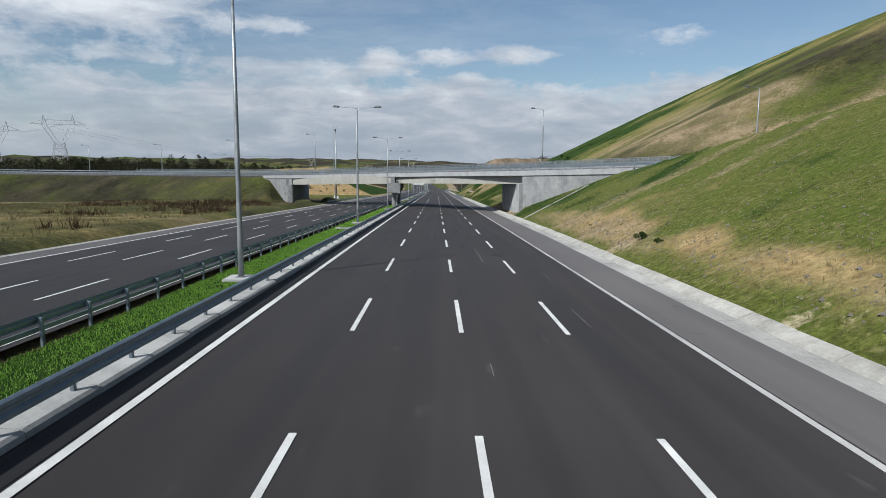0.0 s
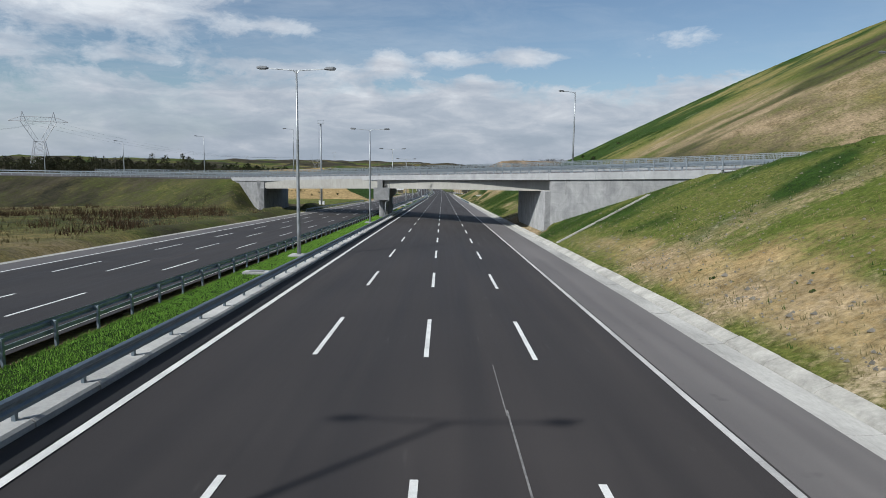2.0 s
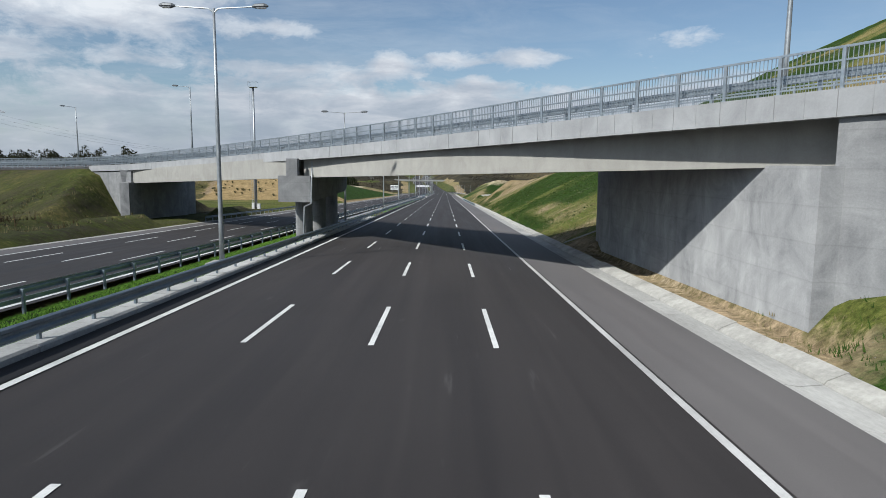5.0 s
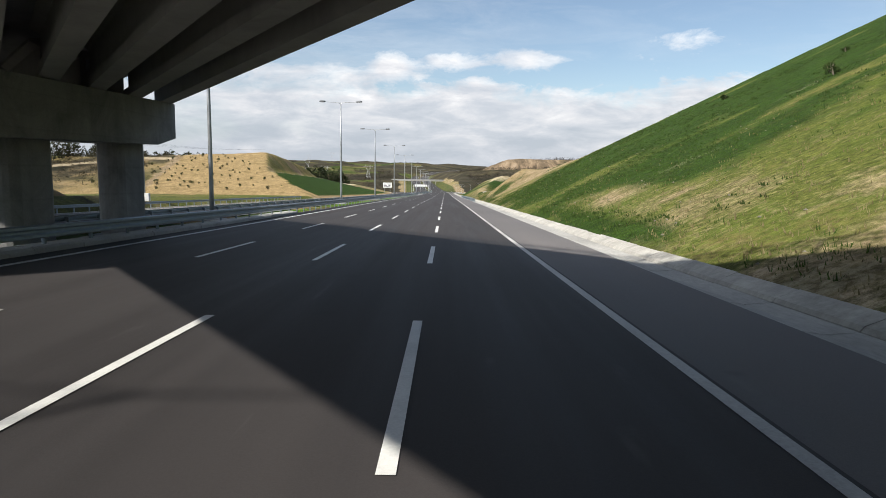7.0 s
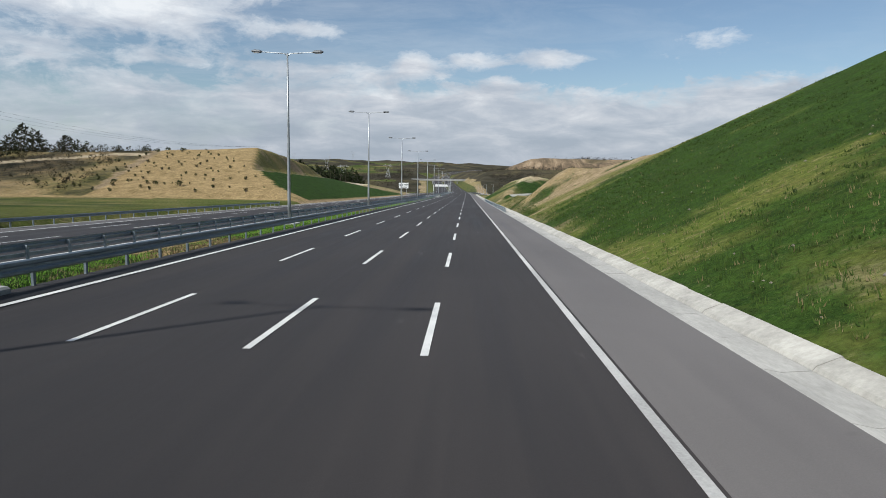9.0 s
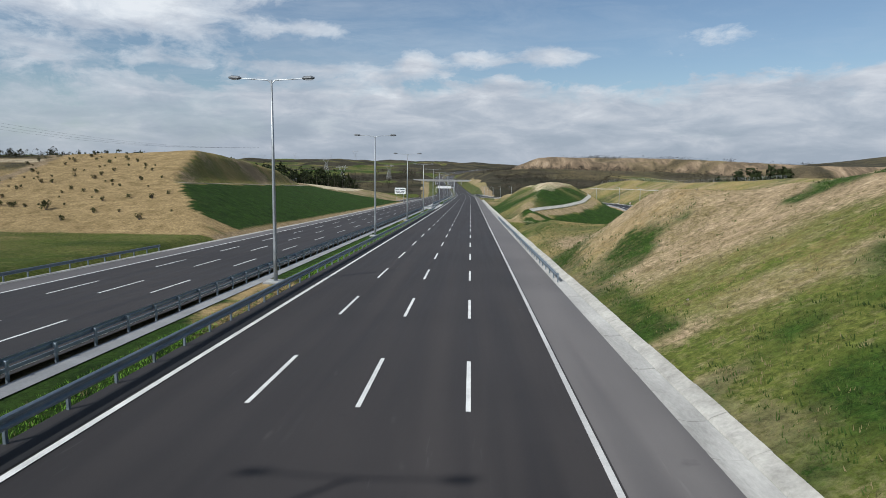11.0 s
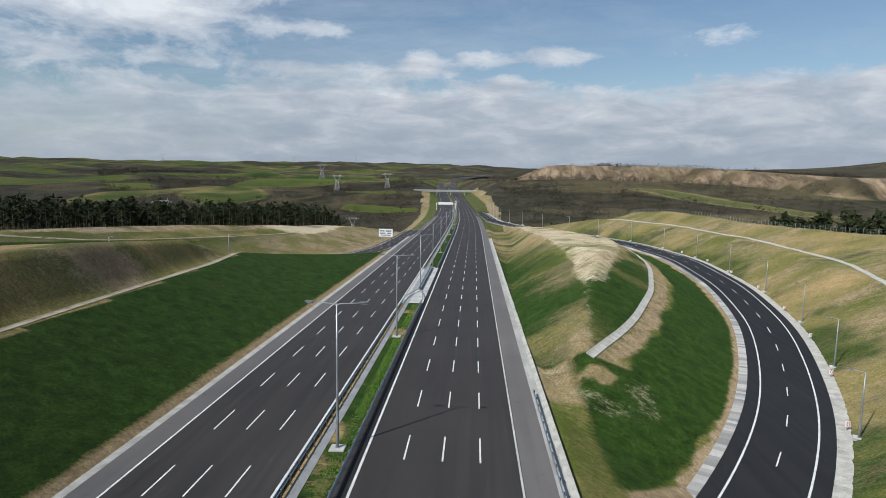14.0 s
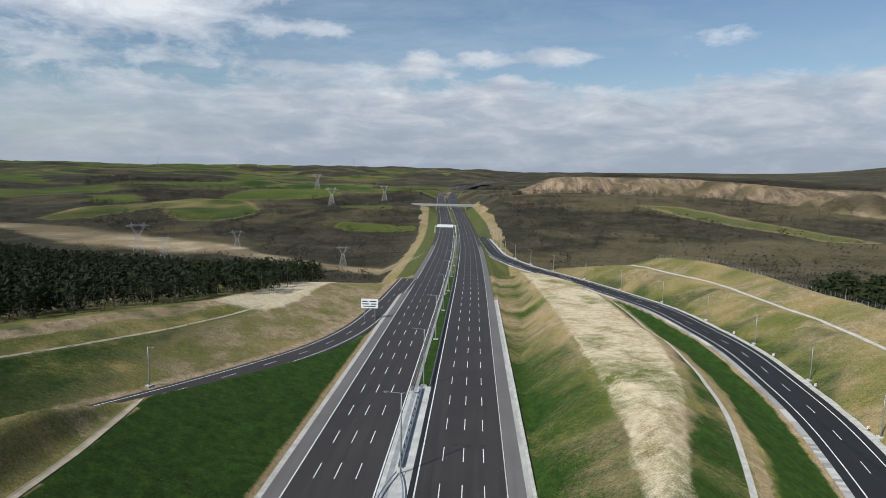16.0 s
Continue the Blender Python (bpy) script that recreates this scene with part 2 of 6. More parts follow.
M_BRIDGE = bridge_concrete("bridge_concrete", (0.27, 0.275, 0.28), (0.44, 0.445, 0.45))
M_GIRDER = bridge_concrete("girder_concrete", (0.29, 0.28, 0.255), (0.42, 0.41, 0.375))
M_WALL = bridge_concrete("wall_concrete", (0.17, 0.173, 0.178), (0.36, 0.362, 0.36), True)

# ---- plan: the highway's line and level ----
PROF_Y = [-200, -30, 0, 60, 120, 180, 240, 300, 360, 420, 480, 540, 600, 750, 850, 950, 1050, 1150, 1250, 1384, 1500, 1700, 2000, 2600]
PROF_Z = [4.3, 0.70, 0.04, -1.35, -2.95, -4.60, -6.13, -7.77, -9.47, -11.03, -12.6, -14.05, -15.5, -19.1, -21.8, -24.2, -25.7, -26.0, -25.2, -22.8, -19.5, -12, 2, 20]


def smooth_table(ys, zs, step=10.0, width=3):
    gy = np.arange(ys[0], ys[-1] + step, step)
    gz = np.interp(gy, ys, zs)
    pad = np.concatenate([[gz[0] + (gz[0] - gz[1]) * (width - i) for i in range(width)], gz, [gz[-1] + (gz[-1] - gz[-2]) * (i + 1) for i in range(width)]])
    return gy, np.convolve(pad, np.ones(2 * width + 1) / (2 * width + 1), 'valid')


GY, GZ = smooth_table(PROF_Y, PROF_Z)
CY, CX = smooth_table([-200, 700, 850, 1040, 1200, 1384, 1550, 1700, 1900, 2300, 2600], [0, 0, -1.6, -7, -15, -27, -40, -50, -40, 60, 140], 10.0, 5)


def road_z(y):
    return np.interp(y, GY, GZ)


def road_c(y):
    return np.interp(y, CY, CX)


def deck_z(xi, y):
    """Level of the carriageways at the offset xi from the left line of the right-hand one."""
    return road_z(y) + np.where(xi > -3.0, -0.0128 * np.clip(xi, 0, 30), 0.0284 * np.clip(xi + 6.65, -30, 0))


def shoulder_x(y):
    return np.interp(y, [25, 65], [17.6, 18.1])


# overpass: near edge of its deck, centre line and level
OV_X = [120, 80, 62, 50, 40, 30, 21.5, 10, -2.7, -18, -35.5, -55, -80, -120, -200, -420]
OV_Y = [30, 47, 63, 77, 91, 104.5, 116.5, 134.6, 151.3, 168.8, 186.5, 202, 216, 231, 247, 265]


def overpass_line(step=1.0):
    xs, ys = np.array(OV_X, float), np.array(OV_Y, float)
    s = np.concatenate([[0], np.cumsum(np.hypot(np.diff(xs), np.diff(ys)))])
    q = np.arange(0, s[-1], step)
    gx, gy = np.interp(q, s, xs), np.interp(q, s, ys)
    k = np.ones(13) / 13
    for _ in range(2):
        gx[6:-6], gy[6:-6] = np.convolve(gx, k, 'valid'), np.convolve(gy, k, 'valid')
    tx, ty = np.gradient(gx), np.gradient(gy)
    n = np.hypot(tx, ty)
    return gx, gy, tx / n, ty / n


OVX, OVY, OVTX, OVTY = overpass_line()
# normal pointing away from the start of the walk
OVNX, OVNY = OVTY, -OVTX
OV_W = 12.2
OVCX, OVCY = OVX + OVNX * OV_W / 2, OVY + OVNY * OV_W / 2


def overpass_z(x):
    """Top of the deck's kerb along the line."""
    return np.interp(x, [-420, -200, -120, -60, -36, 22, 60, 120], [3.0, 2.25, 2.15, 2.4, 2.95, 4.92, 6.5, 9.0])


def line_xyz(pts, step=3.0, win=9):
    p = np.array(pts, float)
    s = np.concatenate([[0], np.cumsum(np.hypot(np.diff(p[:, 0]), np.diff(p[:, 1])))])
    q = np.arange(0, s[-1] + step, step)
    o = np.stack([np.interp(q, s, p[:, i]) for i in range(3)], 1)
    h = win // 2
    k = np.ones(win) / win
    for _ in range(2):
        for i in range(3):
            o[h:-h, i] = np.convolve(o[:, i], k, 'valid')
    return o


RAMP_R = line_xyz([(6, 326, -18.3), (24.4, 353.5, -18.3), (41.7, 376, -18.1), (57.6, 402, -17.8), (70.5, 431, -18.2), (82, 463, -17.6), (91.2, 509, -16.4), (95.3, 566, -15.8),
                   (90, 632, -17.0), (68, 703, -18.9), (41, 769, -20.7), (25, 840, -22.6), (20, 930, -24.4), (16, 1000, -25.6)])
RAMP_L = line_xyz([(-160, 392, -5.8), (-114, 430, -7.4), (-97, 446, -8.4), (-77.5, 475, -10.6), (-65.8, 495, -12), (-52.8, 519, -13.2), (-38.6, 552, -15.2), (-31.5, 584, -16.3), (-28, 635, -17), (-26.5, 700, -18.2)])
RAMP_W, RAMPL_W = 6.2, 5.2

# ---- ground ----


def sstep(a, b, x):
    t = np.clip((x - a) / (b - a), 0, 1)
    return t * t * (3 - 2 * t)


def fbm(x, y, scale, octaves=4, seed=0):
    """Value noise on a lattice, smooth, in -1..1."""
    rs = np.random.RandomState(seed + 11)
    tab = rs.uniform(-1, 1, (256, 256))
    o, amp, tot = 0.0, 1.0, 0.0
    for k in range(octaves):
        u, w = x / scale * 2 ** k + 17.3 * k, y / scale * 2 ** k + 5.1 * k
        iu, iw = np.floor(u).astype(int), np.floor(w).astype(int)
        fu, fw = u - iu, w - iw
        fu, fw = fu * fu * (3 - 2 * fu), fw * fw * (3 - 2 * fw)
        t = lambda a, b: tab[a % 256, b % 256]
        val = (t(iu, iw) * (1 - fu) + t(iu + 1, iw) * fu) * (1 - fw) + (t(iu, iw + 1) * (1 - fu) + t(iu + 1, iw + 1) * fu) * fw
        o, tot, amp = o + amp * val, tot + amp, amp * 0.5
    return o / tot


def near_line(x, y, cx, cy, cz):
    """Distance from a line and the line's level at the nearest place."""
    best = np.full(x.shape, 1e9)
    lev = np.zeros(x.shape)
    for i in range(len(cx)):
        d = (x - cx[i]) ** 2 + (y - cy[i]) ** 2
        m = d < best
        best = np.where(m, d, best)
        lev = np.where(m, cz[i], lev)
    return np.sqrt(best), lev


# spoil mound: middle and half width of its flat top
MOUND_Y = [400, 428, 440, 446, 457, 478, 497, 518, 547, 577, 638, 733]
MOUND_C = [27.9, 31.5, 34.0, 36, 37.9, 42, 45.3, 47, 48.8, 49.5, 51, 44]
MOUND_H = [0.2, 0.3, 0.5, 2.4, 3.9, 5.8, 8, 10.3, 11.5, 11.7, 12.5, 8]


def mound_top(y):
    return np.interp(y, [395, 404, 415, 428, 440, 457, 490, 535, 635, 733, 780], [-9.5, -7.6, -4.6, -1.6, -1.3, -1.5, -2.8, -5.2, -12, -17, -21])


def natural(x, y):
    """The land before the roads were cut into it."""
    r = road_z(y)
    # right: the tall hill, falling to a shelf over the loop ramp
    ridge = np.interp(y, [-200, 0, 130, 205, 250, 290, 325, 360, 420], [52, 51, 50, 49, 42, 25, 9, 4, 4])
    rise = np.clip((x - 20) / 92, 0, 1.6)
    hill = np.where(rise < 1, ridge * (1 - np.clip(1 - rise, 0, 1) ** 1.25), ridge + (rise - 1) * 9)
    shelf = np.interp(y, [300, 330, 380, 456, 506, 575, 650, 720, 790, 900], [-6.0, -5.9, -6.4, -7.2, -8.0, -7.8, -9.0, -10.5, -17, -30])
    crest_x = np.interp(y, [358, 383, 415, 458, 506, 575, 651, 723], [65, 79, 92.5, 108, 124, 125, 120, 96])
    # the bank climbs past the gutter to a sharp crest and drops behind it
    e = 0.95 * (x - crest_x)
    run = np.interp(y, [415, 458, 506, 540, 575, 723], [34, 32, 25, 17, 14, 14])
    up = np.interp(y, [370, 415, 458, 506, 540, 575, 615, 651, 690, 723, 780], [0.5, 4.5, 7.5, 8.3, 6.3, 5.3, 4.8, 5.6, 6.3, 4.6, 0.0])
    shelf = shelf + up * np.clip(e / run, 0, 1) - np.minimum(0.42 * np.clip(e - run - 2.5, 0, None), 22) * sstep(470, 540, y)
    shelf = shelf - 26 * sstep(175, 330, x) * sstep(420, 520, y)
    wsh = sstep(300, 350, y)
    right = (r + hill) * (1 - wsh) + shelf * wsh
    # the spoil mound between highway and ramp
    top = mound_top(y)
    off = x - np.interp(y, MOUND_Y, MOUND_C)
    mound = top - np.where(off > 0, 0.55, 0.72) * np.clip(np.abs(off) - np.interp(y, MOUND_Y, MOUND_H), 0, 60)
    inner = sstep(392, 404, y) * (1 - sstep(760, 800, y))
    dr, zrmp = near_line(x, y, RAMP_R[:, 0], RAMP_R[:, 1], RAMP_R[:, 2])
    side = np.interp(y, RAMP_R[:, 1], RAMP_R[:, 0])
    in_mound = (x < side) & (x > 15)
    right = np.where(in_mound & (y > 330), np.maximum(mound * inner + (r - 1.0) * (1 - inner), np.minimum(zrmp, r) - 0.5), right)
    # left: level field, then the dry hill, falling behind
    field = r + 0.25 + 0.4 * sstep(40, 120, -x) - 0.03 * np.clip(-x - 60, 0, 200)
    crest = np.interp(y, [386, 398, 414, 433, 457, 490, 513, 540, 560, 600, 640], [6.15, 5.6, 4.65, 3.3, 1.2, -2.0, -5.4, -10.5, -13.5, -15.5, -17.5]) - 0.05 * np.clip(-x - 57, 0, 60)
    gentle = np.minimum(crest, -7.3 + 0.205 * (y - 321))
    left = field * (1 - sstep(312, 322, y)) + gentle * sstep(312, 322, y)
    far_bank = np.interp(y, [400, 470, 500, 527, 541, 554, 564, 575, 615, 650, 690, 730], [0.8, 0.0, -1.0, -2.2, -3.2, -4.0, -4.7, -5.6, -9.0, -12.0, -16, -23])
    dl, zl = near_line(x, y, RAMP_L[:, 0], RAMP_L[:, 1], RAMP_L[:, 2])
    beyond = y > np.interp(x, RAMP_L[:, 0], RAMP_L[:, 1])
    left = np.where(beyond & (y > 400), far_bank - 0.06 * np.clip(dl - 46, 0, 220), left)
    near = np.where(x - road_c(y) < 0, left, right)
    # far land: a valley and rolling fields on the left, scrub and a quarry plateau on the right
    roll = fbm(x, y, 700, 4, 3) * np.interp(y, [600, 1000, 1400, 2500, 4500], [2, 5, 11, 16, 20]) + fbm(x, y, 180, 4, 5) * np.interp(y, [600, 1000, 1300, 2000, 3000], [1, 4, 9, 13, 20])
    lv = np.interp(y - 0.16 * (x + 100), [200, 620, 720, 850, 950, 1150, 1350, 1600, 2000, 2600, 3300, 4500, 6000], [-10, -14, -28, -42, -45, -43, -24, -6, 6, 24, 40, 51, 55])
    rv = np.interp(y, [200, 560, 640, 760, 900, 1100, 1250, 1330, 1450, 2500, 4500, 6000], [10, -12, -22, -35, -36, -22, -7, -1, -3, 2, 20, 30])
    yc = 1450 - 270 * sstep(380, 560, x) + 45 * fbm(x, y, 150, 4, 9)
    gully = 16 * np.abs(fbm(x, y * 0.3, 42, 4, 13)) + 22 * fbm(x, y, 90, 3, 8)
    q = sstep(0, 42, y - yc - gully) * 0.68 + sstep(44, 78, y - yc - 1.4 * gully) * 0.32
    q = q * sstep(60, 150 + 0.6 * np.clip(y - 1500, 0, 2000), x - 0.035 * (y - 1400))
    plateau = 33 - 15 * sstep(380, 600, x) * sstep(2300, 1600, y) + 2.5 * fbm(x, y, 260, 3, 7) + np.interp(y, [1500, 2600, 4500], [0, 4, 22])
    rv = (rv + roll) * (1 - q) + plateau * q
    wx_ = np.clip((x + 60 + 0.12 * np.clip(y - 1300, 0, None)) / (80 + 0.5 * np.clip(y - 1300, 0, None)), 0, 1)
    wx_ = wx_ * wx_ * (3 - 2 * wx_)
    valley = (lv + roll) * (1 - wx_) + rv * wx_
    valley = valley + 95 * np.exp(-((x - 2650) / 560) ** 2 - ((y - 3700) / 700) ** 2) + 10 * np.exp(-((x + 1900) / 500) ** 2 - ((y - 3300) / 500) ** 2)
    wide = np.where(x < 0, sstep(620, 760, y) + sstep(150, 420, -x) * sstep(250, 520, y), sstep(700, 860, y) + sstep(190, 330, x) * sstep(430, 560, y))
    wide = np.clip(wide + sstep(420, 900, -x), 0, 1)
    z = near * (1 - wide) + valley * wide
    return z


def grade(z, d, lev, half, cut, fill):
    """A road bed with cut and fill slopes through the land."""
    e = np.clip(d - half, 0, None)
    return np.minimum(np.maximum(z, lev - fill * e), lev + cut * e)


def ground_z(x, y):
    z = natural(x, y)
    xi = x - road_c(y)
    r = road_z(y)
    rough = fbm(x, y, 9, 4, 21) * 0.22 + fbm(x, y, 34, 3, 4) * 0.5
    z = z + rough * np.clip((np.abs(xi + 3) - 30) / 14, 0, 1) * np.where((xi < -20) & (xi > -60) & (y > 315) & (y < 640), 0.2, 1.0)
    # overpass
    d, lev = near_line(x, y, OVCX[::3], OVCY[::3], overpass_z(OVX[::3]))
    on_span = (xi > -35.4) & (xi < 21.9) & (d < 8.5)
    zo = grade(z, d, lev - 0.45, OV_W / 2 + 0.9, 0.55, 0.52)
    # the fill falls away round the end of the left-hand wing wall
    cone = (xi > -46) & (xi <= -30) & (d > OV_W / 2 - 2.6) & (d < 24)
    zo = np.where(cone, np.minimum(zo, np.maximum(lev - 1.2 - 1.15 * np.clip(xi + 44, 0, None), r - 0.2)), zo)
    z = np.where(on_span, np.minimum(z, r - 0.3), zo)
    # ramps
    d, lev = near_line(x, y, RAMP_R[:, 0], RAMP_R[:, 1], RAMP_R[:, 2])
    m = (y > np.interp(x, [21, 22.9, 29, 37.7, 45, 60], [365.4, 362.1, 356.9, 348.5, 341.4, 331])) & (xi > 21)
    z = np.where(m, grade(z, d, lev - 0.12, RAMP_W + 1.6, 0.50, 0.55), z)
    # hollow that falls to the head wall over the ramp
    t = np.clip(((x - 22.9) * 20.1 - (y - 360.7) * 18.7) / (20.1 ** 2 + 18.7 ** 2), 0, 1)
    away = np.hypot(x - 22.9 - 20.1 * t, y - 360.7 + 18.7 * t)
    z = np.where(~m & (xi > 19) & (y > 300) & (y < 372), np.minimum(z, -10.3 - 1.9 * t - 0.35 * (1 - sstep(0.5, 2.0, away)) + 0.08 * np.minimum(away, 5) + 0.37 * np.clip(away - 4, 0, None) + 0.36 * np.clip(x - 42, 0, 12)), z)
    # level top of the cut before the hollow
    top = np.interp(y, [262, 270, 279, 284, 290, 297, 303], [2.6, 1.7, 0.8, 0.2, -0.1, -0.3, -0.7]) + 0.25 * fbm(x, y, 7, 3, 23)
    w = sstep(258, 268, y) * sstep(302, 292, y - 0.30 * (x - 34)) * sstep(75, 50, x) * (xi > 21)
    z = np.maximum(z, z * (1 - w) + top * w)
    d, lev = near_line(x, y, RAMP_L[:, 0], RAMP_L[:, 1], RAMP_L[:, 2])
    e = np.clip(d - RAMPL_W - 1.0, 0, None)
    outer_side = y > np.interp(x, RAMP_L[:, 0], RAMP_L[:, 1])
    rise = np.where(outer_side, 0.27 * np.minimum(e, 25.5) + 0.03 * np.clip(e - 25.5, 0, 3) + 0.22 * np.clip(e - 28.5, 0, None), 0.65 * e)
    z = np.where((xi < -24), np.minimum(np.maximum(z, lev - 0.12 - 0.5 * e), lev - 0.12 + rise), z)
    # highway
    hill = z
    right = xi - (shoulder_x(y) + 1.6)
    left = -25.2 - xi
    lm = np.interp(y, [300, 351, 420, 489, 560, 620], [0.45, 0.41, 0.345, 0.28, 0.27, 0.35])
    cut_r = r - 0.25 + 0.50 * right
    berm = lm * np.minimum(left, 8.3 / lm) + 0.05 * np.clip(left - 8.3 / lm, 0, 3.0) + 1.05 * np.clip(left - 8.3 / lm - 3.0, 0, 99)
    cut_l = r - 0.55 + berm
    z = np.where(right > 0, np.minimum(np.maximum(z, r - 0.25 - 0.5 * right), cut_r), z)
    # spoil tipped over its end
    heap_ = np.minimum(r - 0.25 + 0.76 * right, top - 0.03 * np.clip(x - 31, 0, 9)) + 0.18 * fbm(x, y, 4, 3, 24)
    w = sstep(275, 287, y) * sstep(301.5, 292, y - 0.30 * (x - 28)) * sstep(0.2, 2.5, right) * sstep(44, 36, x)
    z = np.maximum(z, z * (1 - w) + heap_ * w)
    z = np.where(left > 0, np.minimum(np.maximum(z, r - 0.55 - 0.5 * left), cut_l), z)
    bed = deck_z(xi, y) - 0.35
    bed = np.where((xi > -5.9) & (xi < -1.5), r - 0.02, bed)
    z = np.where((right <= 0) & (left <= 0), bed, z)
    # past the far crest the land closes again
    w = sstep(1750, 2100, y)
    z = z * (1 - w) + hill * w
    return z


# ---- mesh helpers ----
def mesh_of(name, verts, faces, mat, smooth=False):
    me = bpy.data.meshes.new(name)
    me.from_pydata([tuple(map(float, p)) for p in verts], [], [tuple(map(int, q)) for q in faces])
    if mat:
        me.materials.append(mat)
    if smooth:
        me.polygons.foreach_set("use_smooth", [True] * len(me.polygons))
    me.update()
    return me


def obj(name, me, parent=None, label="", category="", group="", kind="", m=None):
    ob = new(name, me)
    if parent:
        ob.parent = parent
    if m is not None:
        ob.matrix_basis = m
    return tagged(ob, label, category, group, kind)


def empty(name, m, label="", category="", group="", kind=""):
    ob = new(name, None)
    ob.matrix_basis = m
    ob.empty_display_size = 0.3
    return tagged(ob, label, category, group, kind)


class Build:
    """Collects boxes, tubes and sweeps into one mesh."""

    def __init__(self):
        self.v, self.f = [], []

    def add(self, verts, faces):
        o = len(self.v)
        self.v += [tuple(p) for p in verts]
        self.f += [tuple(i + o for i in q) for q in faces]
        return self

    def box(self, x0, x1, y0, y1, z0, z1, bevel=0.0, m=None):
        if bevel:
            b = bevel
            ring = [(x0 + b, y0), (x1 - b, y0), (x1, y0 + b), (x1, y1 - b), (x1 - b, y1), (x0 + b, y1), (x0, y1 - b), (x0, y0 + b)]
            inn = [(x0 + b, y0 + b), (x1 - b, y0 + b), (x1 - b, y0 + b), (x1 - b, y1 - b), (x1 - b, y1 - b), (x0 + b, y1 - b), (x0 + b, y1 - b), (x0 + b, y0 + b)]
            vs = [(*p, z0) for p in ring] + [(*p, z1 - b) for p in ring] + [(*p, z1) for p in inn]
            fs = [(7, 6, 5, 4, 3, 2, 1, 0)] + [(i, (i + 1) % 8, (i + 1) % 8 + 8, i + 8) for i in range(8)] + [(i + 8, (i + 1) % 8 + 8, (i + 1) % 8 + 16, i + 16) for i in range(8)]
            fs.append((16, 18, 20, 22))
        else:
            vs = [(x, y, z) for z in (z0, z1) for x, y in ((x0, y0), (x1, y0), (x1, y1), (x0, y1))]
            fs = [(3, 2, 1, 0), (4, 5, 6, 7), (0, 1, 5, 4), (1, 2, 6, 5), (2, 3, 7, 6), (3, 0, 4, 7)]
        if m is not None:
            vs = [m @ Vector(p) for p in vs]
        return self.add(vs, fs)

    def tube(self, pts, radii, sides=8, cap=True):
        pts = [Vector(p) for p in pts]
        if isinstance(radii, (int, float)):
            radii = [radii] * len(pts)
        vs, fs = [], []
        up = Vector((0.13, 0.21, 0.97))
        for i, p in enumerate(pts):
            d = (pts[min(i + 1, len(pts) - 1)] - pts[max(i - 1, 0)]).normalized()
            a = d.cross(up if abs(d.dot(up)) < 0.95 else Vector((1, 0, 0))).normalized()
            b = d.cross(a)
            for k in range(sides):
                t = 2 * math.pi * (k + 0.5) / sides
                vs.append(p + (a * math.cos(t) + b * math.sin(t)) * radii[i])
        for i in range(len(pts) - 1):
            for k in range(sides):
                fs.append((i * sides + k, i * sides + (k + 1) % sides, (i + 1) * sides + (k + 1) % sides, (i + 1) * sides + k))
        if cap:
            fs.append(tuple(range(sides))[::-1])
            fs.append(tuple(range((len(pts) - 1) * sides, len(pts) * sides)))
        return self.add(vs, fs)

    def sweep(self, line, section, closed=True):
        """section: (offset, height) pairs carried along line of (x, y, z, nx, ny)."""
        n = len(section)
        vs = [(x + nx * o, y + ny * o, z + h) for x, y, z, nx, ny in line for o, h in section]
        fs = []
        for i in range(len(line) - 1):
            for k in range(n if closed else n - 1):
                a, b = i * n + k, i * n + (k + 1) % n
                fs.append((a, b, b + n, a + n))
        if closed:
            fs.append(tuple(range(n))[::-1])
            fs.append(tuple(range((len(line) - 1) * n, len(line) * n)))
        return self.add(vs, fs)

    def mesh(self, name, mat, smooth=False):
        return mesh_of(name, self.v, self.f, mat, smooth)


def part(name, b, mat, parent, label="", smooth=False, m=None):
    return obj(name, b.mesh(name, mat, smooth) if isinstance(b, Build) else b, parent, label, m=m)


def spaced(y0, y1, step):
    return np.arange(y0, y1 + step * 0.5, step)


def along(xi, y0, y1, step=6.0, dz=0.0, level=None):
    """A line beside the highway as (x, y, z, nx, ny)."""
    ys = spaced(y0, y1, step)
    f = level or (lambda a, b: float(deck_z(np.array(a), np.array(b))))
    return [(float(road_c(y)) + (xi(y) if callable(xi) else xi), y, f(xi(y) if callable(xi) else xi, y) + dz, 1.0, 0.0) for y in ys]


def ribbon(name, x0, x1, y0, y1, dz, mat, step=5.0, cols=2, **tags):
    ys = spaced(y0, y1, step)
    fx0, fx1 = (x0 if callable(x0) else (lambda y: x0)), (x1 if callable(x1) else (lambda y: x1))
    vs, fs = [], []
    for y in ys:
        for k in range(cols):
            xi = fx0(y) + (fx1(y) - fx0(y)) * k / (cols - 1)
            vs.append((float(road_c(y)) + xi, y, float(deck_z(np.array(xi), np.array(y))) + dz))
    for i in range(len(ys) - 1):
        for k in range(cols - 1):
            a = i * cols + k
            fs.append((a, a + 1, a + 1 + cols, a + cols))
    return obj(name, mesh_of(name, vs, fs, mat), **tags)


# ---- ground sheet ----
def axis(fine0, fine1, step, lo, hi, grow=1.09):
    a = list(np.arange(fine0, fine1 + 1e-6, step))
    s, p = step, fine1
    while p < hi:
        s *= grow
        p += s
        a.append(p)
    s, p = step, fine0
    while p > lo:
        s *= grow
        p -= s
        a.insert(0, p)
    return np.array(a)


